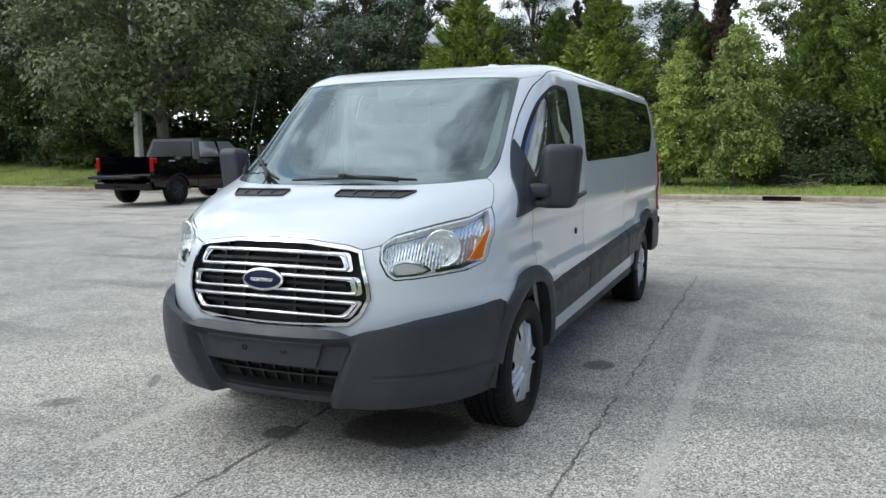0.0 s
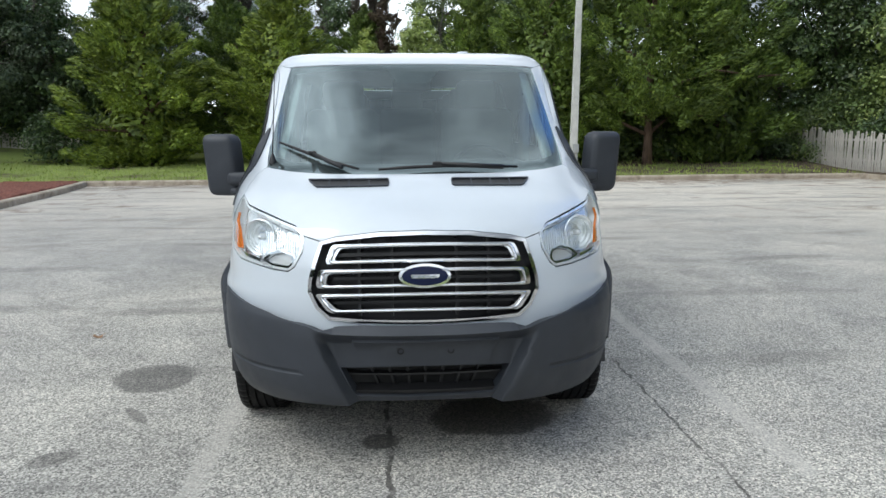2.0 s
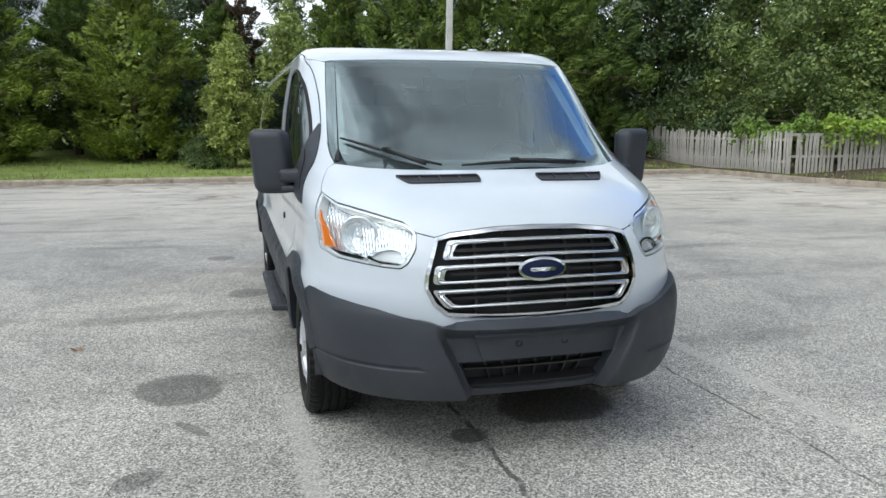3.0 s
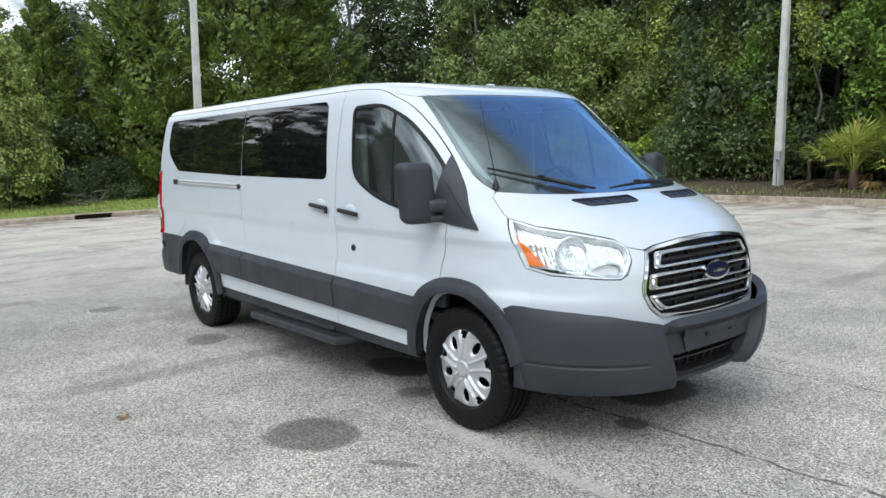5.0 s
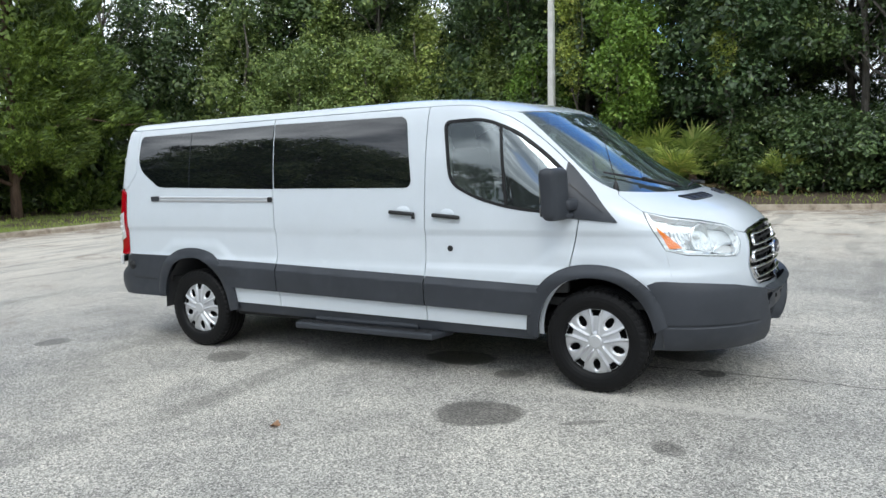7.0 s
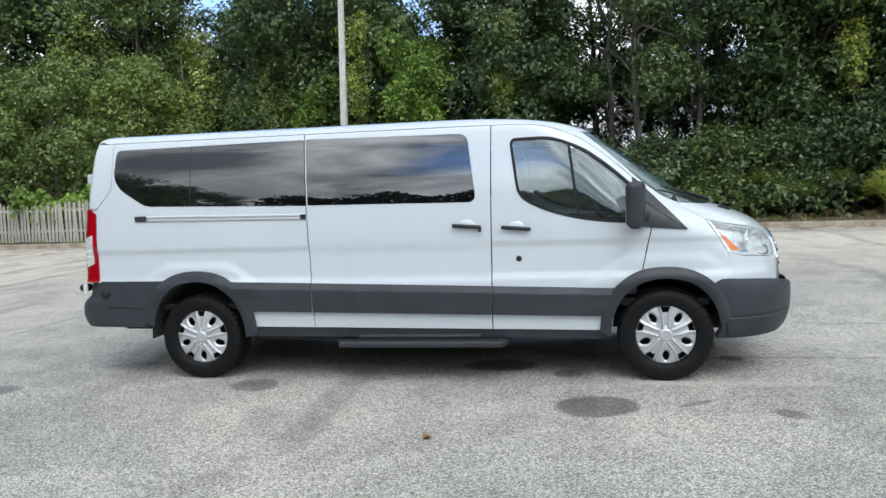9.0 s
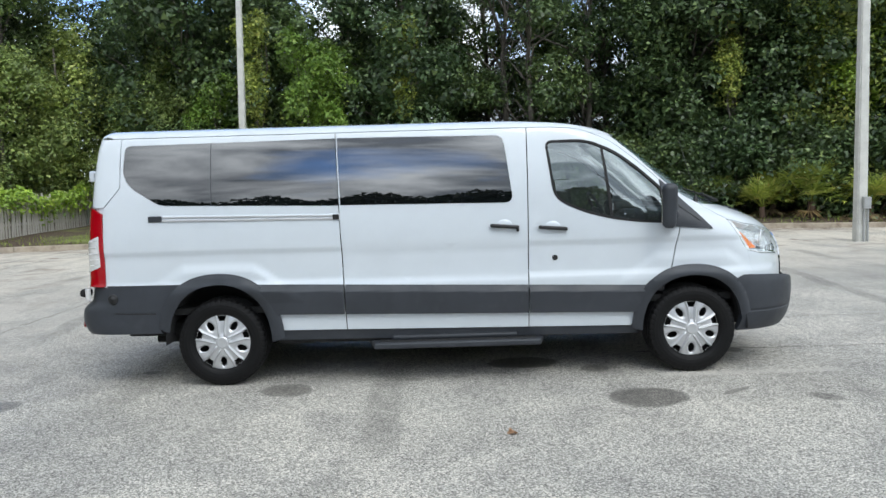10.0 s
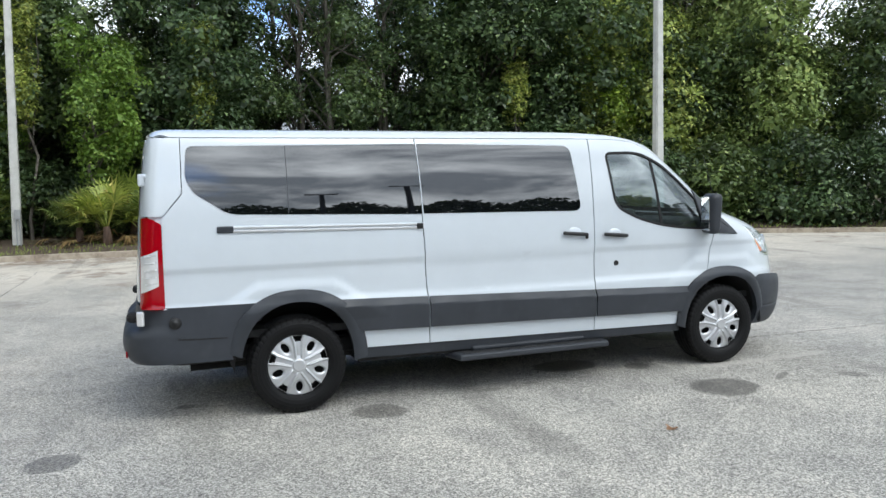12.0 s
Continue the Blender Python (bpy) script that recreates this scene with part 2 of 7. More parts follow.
def tube(pts, radii, sides=8, cap=True):
    """A tapered tube through pts: verts and faces."""
    verts, faces = [], []
    pts = [Vector(p) for p in pts]
    up = Vector((0.13, 0.21, 0.97))
    for i, p in enumerate(pts):
        d = (pts[min(i + 1, len(pts) - 1)] - pts[max(i - 1, 0)]).normalized()
        a = d.cross(up if abs(d.dot(up)) < 0.95 else Vector((1, 0, 0))).normalized()
        b = d.cross(a)
        for k in range(sides):
            g = 2 * math.pi * k / sides
            verts.append(p + radii[i] * (math.cos(g) * a + math.sin(g) * b))
    for i in range(len(pts) - 1):
        for k in range(sides):
            q = (k + 1) % sides
            faces.append((i * sides + k, i * sides + q, (i + 1) * sides + q, (i + 1) * sides + k))
    if cap:
        faces.append(tuple(range(sides))[::-1])
        faces.append(tuple((len(pts) - 1) * sides + k for k in range(sides)))
    return verts, faces


def tubes(name, runs, material, sides=8, smooth=True):
    V, F = [], []
    for pts, radii in runs:
        v, f = tube(pts, radii, sides)
        F += [tuple(i + len(V) for i in q) for q in f]
        V += v
    return mesh_of(name, V, F, material, smooth)


def lathe(profile, seg=48, axis="x"):
    """A turned body from (along, radius) pairs: verts and faces."""
    V, F = [], []
    for a, r in profile:
        for k in range(seg):
            g = 2 * math.pi * k / seg
            c, s = r * math.cos(g), r * math.sin(g)
            V.append((a, c, s) if axis == "x" else (c, s, a))
    for i in range(len(profile) - 1):
        for k in range(seg):
            q = (k + 1) % seg
            F.append((i * seg + k, i * seg + q, (i + 1) * seg + q, (i + 1) * seg + k))
    return V, F


def rounded(pts, radius=0.05, steps=5):
    """A closed outline with its corners rounded; a radius for all, or one for each point."""
    out = []
    n = len(pts)
    for i, p in enumerate(pts):
        r = radius[i] if isinstance(radius, (list, tuple)) else radius
        p, a, b = Vector(p), Vector(pts[i - 1]), Vector(pts[(i + 1) % n])
        if r <= 0:
            out.append(tuple(p))
            continue
        u, w = (a - p), (b - p)
        r = min(r, u.length * 0.49, w.length * 0.49)
        p0, p1 = p + u.normalized() * r, p + w.normalized() * r
        for k in range(steps + 1):
            t = k / steps
            out.append(tuple(p0 * (1 - t) ** 2 + p * 2 * t * (1 - t) + p1 * t * t))
    return out


def inset(pts, d):
    """The outline moved inwards by d."""
    area = sum(pts[i - 1][0] * pts[i][1] - pts[i][0] * pts[i - 1][1] for i in range(len(pts)))
    sg, out, n = (1 if area > 0 else -1), [], len(pts)
    for i in range(n):
        a, p, b = (Vector(pts[i - 1]), Vector(pts[i]), Vector(pts[(i + 1) % n]))
        t = ((p - a).normalized() + (b - p).normalized())
        t = t.normalized() if t.length > 1e-6 else (p - a).normalized()
        out.append((p.x - sg * t.y * d, p.y + sg * t.x * d))
    return out

# ---- ground, kerbs ----
NORTH = 17.35


def east_edge(y):
    return 14.7 if y > 12 else 14.7 + 0.9 * min(1, (12 - y) / 6) if y > -6 else max(-40.0, 15.6 - 0.030 * (-6 - y) ** 2)


def asphalt():
    k = Mat("worn_asphalt", rough=0.9)
    grit = k.voronoi(120.0, feature="F1", out="Color")
    stone = k.ramp(grit, [(0.0, (0.07, 0.07, 0.07)), (0.26, (0.285, 0.285, 0.28)), (0.55, (0.52, 0.52, 0.505)), (0.80, (0.87, 0.865, 0.84)), (1.0, (1.0, 0.99, 0.96))])
    fine = k.ramp(k.noise(210, 2), [(0.3, 0.66), (0.7, 1.15)])
    col = k.mix(stone, fine, 1.0, "MULTIPLY")
    wide = k.ramp(k.noise(0.22, 5, 0.6, warp=0.8), [(0.30, (0.74, 0.745, 0.755)), (0.5, (0.96, 0.955, 0.945)), (0.72, (1.16, 1.14, 1.11))])
    col = k.mix(col, wide, 1.0, "MULTIPLY")
    patch = k.ramp(k.noise(1.3, 6, 0.65, warp=0.5), [(0.34, (0.80, 0.80, 0.81)), (0.6, (1.08, 1.08, 1.07))])
    col = k.mix(col, patch, 1.0, "MULTIPLY")
    pos = k.c.outputs["Object"]
    sep = k.n.new("ShaderNodeSeparateXYZ")
    k.l.new(pos, sep.inputs[0])
    # bleached and leaf-stained margin along the kerbs
    margin = k.math("MAXIMUM", k.math("DIVIDE", k.math("SUBTRACT", sep.outputs["Y"], 3.0), 8.0), k.math("DIVIDE", k.math("SUBTRACT", sep.outputs["X"], 4.0), 7.0), True)
    wob = k.math("MULTIPLY", margin, k.ramp(k.noise(0.9, 6, 0.7, stretch=(0.35, 1.0, 1.0)), [(0.30, 0.0), (0.54, 1.0)]), True)
    col = k.mix(col, (0.78, 0.74, 0.68), k.math("MULTIPLY", wob, 0.75))
    rust = k.math("MULTIPLY", margin, k.ramp(k.noise(0.8, 6, 0.7, warp=1.0), [(0.53, 0.0), (0.66, 1.0)]), True)
    col = k.mix(col, (0.20, 0.135, 0.10), k.math("MULTIPLY", rust, 0.7))
    # leaf litter and brown dirt washed against the kerbs
    near = k.math("MAXIMUM", k.math("DIVIDE", k.math("SUBTRACT", sep.outputs["Y"], 15.3), 1.8), k.math("DIVIDE", k.math("SUBTRACT", sep.outputs["X"], 12.9), 2.0), True)
    litter = k.math("MULTIPLY", near, k.ramp(k.noise(1.5, 7, 0.7, warp=0.6), [(0.40, 0.0), (0.58, 0.85)]))
    col = k.mix(col, (0.19, 0.125, 0.085), litter)
    # long dark tyre tracks
    ring = k.node("ShaderNodeTexWave", Scale=0.16, Distortion=3.0, Detail=3.0)
    ring.wave_type = "RINGS"
    mp = k.n.new("ShaderNodeMapping")
    mp.inputs["Location"].default_value = (9.0, 14.0, 0)
    k.l.new(pos, mp.inputs[0])
    k.l.new(mp.outputs[0], ring.inputs["Vector"])
    col = k.mix(col, (0.10, 0.10, 0.10), k.math("MULTIPLY", k.ramp(ring.outputs[0], [(0.93, 0.0), (0.98, 0.34)]), k.ramp(k.noise(0.5, 4), [(0.42, 0.0), (0.6, 1.0)])))
    warp = k.noise(5.0, 5, 0.6)

    def blot(x, y, a, b, g, soft=0.14):
        """A round stain with a ragged rim: 1 inside."""
        m = k.n.new("ShaderNodeMapping")
        m.vector_type = "TEXTURE"
        m.inputs["Location"].default_value, m.inputs["Rotation"].default_value, m.inputs["Scale"].default_value = (x, y, 0), (0, 0, radians(g)), (a, b, 1)
        k.l.new(pos, m.inputs[0])
        d = k.n.new("ShaderNodeVectorMath")
        d.operation = "LENGTH"
        k.l.new(m.outputs[0], d.inputs[0])
        r = k.math("ADD", d.outputs["Value"], k.math("MULTIPLY", k.math("SUBTRACT", warp, 0.5), 0.55))
        return k.ramp(r, [(max(0.0, 1 - soft), 1.0), (1.0, 0.0)])

    oil = None
    for x, y, a, b, g, dark in ((0.38, -2.17, 0.36, 0.30, 10, 0.85), (-0.47, -0.57, 0.21, 0.32, 0, 0.95), (-1.64, -1.34, 0.26, 0.31, 15, 0.70), (-1.16, 1.34, 0.20, 0.21, 0, 0.62),
                                (-1.40, 3.45, 0.17, 0.17, 0, 0.6), (-0.75, -1.14, 0.12, 0.13, 0, 0.7), (-0.215, -2.47, 0.10, 0.10, 0, 0.8), (-1.76, -2.56, 0.09, 0.13, -40, 0.55), (-0.43, 2.65, 0.06, 0.08, 0, 0.6),
                                (1.08, -0.57, 0.11, 0.13, 0, 0.8), (-1.55, -2.0, 0.035, 0.16, 35, 0.6), (-0.95, 0.35, 0.05, 0.08, 0, 0.4), (-0.88, 0.0, 0.04, 0.06, 0, 0.4)):
        s = k.math("MULTIPLY", blot(x, y, a, b, g), dark)
        oil = s if oil is None else k.math("MAXIMUM", oil, s)
    wet = k.mix(k.mix(col, (0.235, 0.225, 0.22), 1.0, "MULTIPLY"), (0.036, 0.035, 0.034), 0.2)
    col = k.mix(col, wet, oil)
    # worn paint lines beside the bay
    def line(x, half, y0, y1):
        dx = k.math("ABSOLUTE", k.math("SUBTRACT", sep.outputs["X"], k.math("ADD", k.math("MULTIPLY", k.math("SUBTRACT", warp, 0.5), 0.05), x)))
        inside = k.ramp(k.math("DIVIDE", dx, half), [(0.55, 1.0), (1.25, 0.0)])
        span = k.math("MULTIPLY", k.math("GREATER_THAN", sep.outputs["Y"], y0), k.math("LESS_THAN", sep.outputs["Y"], y1))
        return k.math("MULTIPLY", inside, span)

    paint = None
    for x, y0, y1 in ((1.705, -3.02, 1.4), (-1.02, -3.05, -1.6), (1.76, 11.0, 13.4), (-0.78, 11.4, 15.9), (-3.6, 11.0, 15.9), (4.4, 11.0, 15.5), (7.0, 11.0, 15.5)):
        s = line(x, 0.07, y0, y1)
        paint = s if paint is None else k.math("MAXIMUM", paint, s)
    col = k.mix(col, (0.60, 0.59, 0.57), k.math("MULTIPLY", paint, k.ramp(k.noise(14, 5, 0.7), [(0.36, 0.30), (0.64, 0.68)])))
    # cracks and the seam of a patch
    wander = k.math("MULTIPLY", k.math("SUBTRACT", k.noise(2.2, 6, 0.7), 0.5), 0.17)
    def crack(axis, at, half, lo, hi, other):
        d = k.math("ABSOLUTE", k.math("SUBTRACT", sep.outputs[axis], k.math("ADD", wander, at)))
        m = k.math("MULTIPLY", k.math("LESS_THAN", d, half), k.math("MULTIPLY", k.math("GREATER_THAN", sep.outputs[other], lo), k.math("LESS_THAN", sep.outputs[other], hi)))
        return k.math("MULTIPLY", m, k.ramp(k.noise(7, 4), [(0.36, 0.15), (0.56, 0.85)]))

    split = None
    for c in (crack("X", 1.33, 0.0075, -5.0, 3.6, "Y"), crack("X", -0.18, 0.013, -5.2, -1.6, "Y"), crack("Y", 5.2, 0.010, -14, 12, "X"), crack("Y", 9.6, 0.012, -20, 14, "X")):
        split = c if split is None else k.math("MAXIMUM", split, c)
    col = k.mix(col, (0.075, 0.072, 0.068), split)
    # slightly greyer to the west, paler to the east, with a noisy change-over
    east_tone = k.math("DIVIDE", k.math("ADD", k.math("ADD", sep.outputs["X"], 5.5), k.math("MULTIPLY", k.noise(0.3, 4), 2.0)), 8.0, True)
    col = k.mix(col, k.mix((0.90, 0.90, 0.905), (1.06, 1.055, 1.045), east_tone), 1.0, "MULTIPLY")
    col = k.mix(col, (0.85, 0.82, 0.775), 1.0, "MULTIPLY")
    k.color(col)
    k.rough(k.mix(0.92, 0.45, oil))
    k.bump(k.mix(grit, k.noise(60, 3), 0.35), 0.6, 0.008)
    return k.m


def soil_grass():
    k = Mat("grass_and_leaf_litter", rough=0.95)
    green = k.ramp(k.noise(30, 5, 0.7), [(0.3, (0.15, 0.20, 0.042)), (0.7, (0.29, 0.36, 0.09))])
    soil = k.ramp(k.noise(22, 5, 0.7), [(0.3, (0.035, 0.024, 0.016)), (0.7, (0.14, 0.10, 0.065))])
    sep = k.n.new("ShaderNodeSeparateXYZ")
    k.l.new(k.c.outputs["Object"], sep.inputs[0])
    east = k.math("MULTIPLY", k.math("DIVIDE", k.math("SUBTRACT", sep.outputs["X"], 4.0), 10.0, True), 0.22)
    k.color(k.mix(green, soil, k.ramp(k.math("ADD", k.noise(0.33, 5, 0.65), east), [(0.52, 0.0), (0.68, 1.0)])))
    return k.bump(k.noise(40, 4), 0.6, 0.03).m


def concrete():
    k = Mat("kerb_concrete", rough=0.9)
    a = k.ramp(k.noise(3.0, 6, 0.7), [(0.3, (0.20, 0.165, 0.125)), (0.5, (0.42, 0.36, 0.285)), (0.75, (0.54, 0.48, 0.395))])
    k.color(k.mix(a, (0.16, 0.10, 0.07), k.ramp(k.noise(1.1, 5, 0.7), [(0.5, 0.0), (0.75, 0.6)])))
    return k.bump(k.noise(80, 4), 0.3, 0.005).m


ASPHALT, GRASS, CONCRETE = asphalt(), soil_grass(), concrete()


def outside(x, y):
    """How far a place lies beyond the kerb, in metres; below 0 on the car park."""
    return max(y - NORTH - 0.2, x - east_edge(y) - 0.2)


def land_z(x, y):
    d = outside(x, y)
    if d <= 0:
        return -0.06
    rise = 0.12 + 0.045 * min(d, 14) + 0.012 * max(0, min(d, 40) - 14)
    if y > NORTH and x < -12:
        rise += 0.05 * min(1, (-12 - x) / 8) * min(d, 12)
    return rise * min(1, d / 0.12 + 0.0) + 0.05 * noise.noise(Vector((x * 0.3, y * 0.3, 0)))


def grid_mesh(name, xs, ys, fz, material):
    V = [(x, y, fz(x, y)) for y in ys for x in xs]
    n = len(xs)
    F = [(j * n + i, j * n + i + 1, (j + 1) * n + i + 1, (j + 1) * n + i) for j in range(len(ys) - 1) for i in range(n - 1)]
    return mesh_of(name, V, F, material, True)


xs = [-600, -300, -150, -90] + list(range(-60, 12, 2)) + [11 + 0.35 * k for k in range(24)] + list(range(20, 60, 2)) + [90, 150, 300, 600]
ys = [-600, -300, -150, -90] + list(range(-60, 16, 2)) + [16.5, 17.0, 17.45, 17.56, 17.68, 17.8, 18.1, 18.6, 19.2] + list(range(20, 60, 2)) + [90, 150, 300, 600]
tagged(new("ground", grid_mesh("ground", xs, ys, land_z, GRASS)), "grassy ground with bare soil and leaf litter", "ground", kind="structure")
lot_y = [-90] + [-40 + 1.0 * k for k in range(58)] + [NORTH + 0.05]
V, F = [], []
for y in lot_y:
    V += [(-90, y, 0), (min(12.0, east_edge(y) + 0.05 if y > -40 else 12), y, 0), (east_edge(y) + 0.05 if y > -40 else 12.1, y, 0)]
for j in range(len(lot_y) - 1):
    for i in range(2):
        F.append((3 * j + i, 3 * j + i + 1, 3 * j + i + 4, 3 * j + i + 3))
tagged(new("parking_lot", mesh_of("parking_lot", V, F, ASPHALT)), "worn light grey asphalt car park with oil stains", "pavement", kind="structure")


def kerb(name, pts, label):
    """A concrete kerb of three-metre stones with rounded tops along pts (face to the right of the run)."""
    V, F = [], []
    prof = [(0.0, -0.05), (0.0, 0.095), (0.018, 0.128), (0.05, 0.14), (0.19, 0.145), (0.20, 0.13), (0.20, -0.05)]
    P = [Vector(p) for p in pts]
    run = []
    for a, b in zip(P, P[1:]):
        n = max(1, round((b - a).length / 3.0))
        run += [(a + (b - a) * k / n, a + (b - a) * (k + 1) / n) for k in range(n)]
    for a, b in run:
        d = (b - a).normalized()
        side = Vector((-d.y, d.x))
        c = len(V)
        jit = 0.006 * random.uniform(-1, 1)
        for q in (a + d * 0.006, b - d * 0.006):
            V += [(*(q + side * o), h + jit * (h > 0)) for o, h in prof]
        n = len(prof)
        F += [(c + k, c + k + 1, c + n + k + 1, c + n + k) for k in range(n - 1)]
        F += [tuple(c + k for k in range(n)), tuple(c + n + k for k in range(n))[::-1]]
    return tagged(new(name, mesh_of(name, V, F, CONCRETE)), label, "kerb", kind="structure")


drain_a, drain_b = 1.72, 2.68
kerb("kerb_north", [(drain_a, NORTH), (-9.3, NORTH)][::-1], "stained concrete kerb along the grass")
kerb("kerb_corner", [(drain_b, NORTH), (east_edge(17) - 0.1, NORTH)], "stained concrete kerb with a drain gap")
ep = [(east_edge(y), y) for y in (NORTH + 0.2, 12, 9, 6, 0, -6, -10, -14, -18, -22)]
kerb("kerb_east", ep[::-1], "stained concrete kerb below the trees")
kerb("kerb_west", [(-80, NORTH), (-12.6, NORTH)], "pale concrete kerb along the grass")
DRAIN = plain("dark_drain", (0.03, 0.018, 0.012), 0.9)
inlet = thing("drain_inlet", "dark rusty kerb drain opening", "drain", (2.2, NORTH, 0))
part("drain_back", box(bmesh.new(), (0, 0.17, 0.03), (0.98, 0.05, 0.18)), DRAIN, inlet)
part("drain_lid", box(bmesh.new(), (0, 0.10, 0.135), (1.0, 0.22, 0.03), 0.008), CONCRETE, inlet)

# ---- the van: one smooth body form, from which every panel is cut ----
class Curve:
    """A monotone smooth curve through a few control values."""

    def __init__(self, xs, ys):
        self.x, self.y = list(xs), list(ys)
        h = [b - a for a, b in zip(xs, xs[1:])]
        s = [(b - a) / k for a, b, k in zip(ys, ys[1:], h)]
        m = [s[0]] + [0 if a * b <= 0 else 2 * a * b / (a + b) for a, b in zip(s, s[1:])] + [s[-1]]
        self.m, self.h = m, h

    def __call__(self, v):
        x = self.x
        if v <= x[0]:
            return self.y[0]
        if v >= x[-1]:
            return self.y[-1]
        i = 0
        while v > x[i + 1]:
            i += 1
        h, t = self.h[i], (v - x[i]) / self.h[i]
        return ((1 + 2 * t) * (1 - t) ** 2 * self.y[i] + t * (1 - t) ** 2 * h * self.m[i] + t * t * (3 - 2 * t) * self.y[i + 1] + t * t * (t - 1) * h * self.m[i + 1])


half_width = Curve([0.25, 0.35, 0.45, 0.60, 0.74, 0.79, 0.85, 0.95, 1.04, 1.10, 1.38, 1.60, 1.80, 1.93, 1.98, 2.02, 2.045, 2.06, 2.07, 2.078, 2.083],
                   [0.93, 0.955, 0.968, 0.978, 0.984, 0.981, 0.963, 0.958, 0.956, 0.968, 0.949, 0.924, 0.888, 0.856, 0.836, 0.802, 0.745, 0.62, 0.45, 0.25, 0.0])
nose = Curve([0.25, 0.60, 0.80, 0.90, 0.96, 1.02, 1.08, 1.13, 1.18, 1.23, 1.28, 1.345, 1.467, 1.65, 1.843, 1.93, 1.98, 2.02, 2.045, 2.06, 2.07, 2.083],
             [-2.845, -2.855, -2.852, -2.845, -2.832, -2.806, -2.768, -2.718, -2.650, -2.552, -2.423, -2.240, -2.02, -1.76, -1.49, -1.355, -1.21, -1.0, -0.70, -0.4, 0.0, 0.8])
depth = Curve([0.75, 1.0, 1.15, 1.33, 1.95, 2.09], [0.80, 0.78, 0.80, 0.88, 0.55, 0.5])
power = Curve([1.0, 1.15, 1.33, 1.93, 2.05], [2.25, 2.30, 2.65, 3.7, 5.0])
tail = Curve([0.4, 0.85, 1.4, 1.75, 2.0, 2.045, 2.062, 2.074, 2.083], [2.962, 2.954, 2.922, 2.889, 2.848, 2.808, 2.73, 2.5, 1.5])


def side_x(y, z):
    d, n, w = depth(z), power(z), half_width(z)
    f = min(1.0, max(0.0, (nose(z) + d - y) / d))
    g = min(1.0, max(0.0, (y - tail(z) + 0.16) / 0.16))
    x = w * (1 - f ** n) ** (1 / n) * (1 - g ** 4) ** 0.25
    if z < 1.2:
        off = max(0.0, abs(abs(y) - 1.875) - 0.26)
        k = min(1.0, max(0.0, (1.00 - 0.80 * off * off / (off + 0.06) - z) / 0.10))
        x += (0.015 if y > 0 else 0.011) * k * k * (3 - 2 * k) * min(1.0, max(0.0, (z - 0.66) / 0.10)) * min(1.0, max(0.0, (y + 2.40) / 0.25))
    return x


def front_y(x, z):
    d, n, w = depth(z), power(z), half_width(z)
    return nose(z) + d - d * (1 - min(1.0, abs(x) / w) ** n) ** (1 / n)


def rear_y(x, z):
    return tail(z) - 0.16 + 0.16 * (1 - min(1.0, abs(x) / half_width(z)) ** 4) ** 0.25


def top_z(x, y):
    lo, hi = 1.0, 2.0829
    for _ in range(30):
        mid = (lo + hi) / 2
        lo, hi = (mid, hi) if side_x(y, mid) > max(abs(x), 1e-4) else (lo, mid)
    return lo


def on_side(s):
    return lambda y, z: Vector((s * side_x(y, z), y, z))


def on_front(x, z):
    return Vector((x, front_y(x, z), z))


def on_rear(x, z):
    return Vector((x, rear_y(x, z), z))


def outward(fn, u, v):
    e = 0.004
    n = (fn(u + e, v) - fn(u - e, v)).cross(fn(u, v + e) - fn(u, v - e))
    if n.length < 1e-12:
        n = Vector((0, 0, 1))
    n.normalize()
    p = fn(u, v)
    c = Vector((0, min(2.3, max(-1.9, p.y)), 0.9))
    return n if n.dot(p - c) > 0 else -n


def steps(a, b, d):
    n = max(1, round((b - a) / d))
    return [a + (b - a) * k / n for k in range(1, n)]


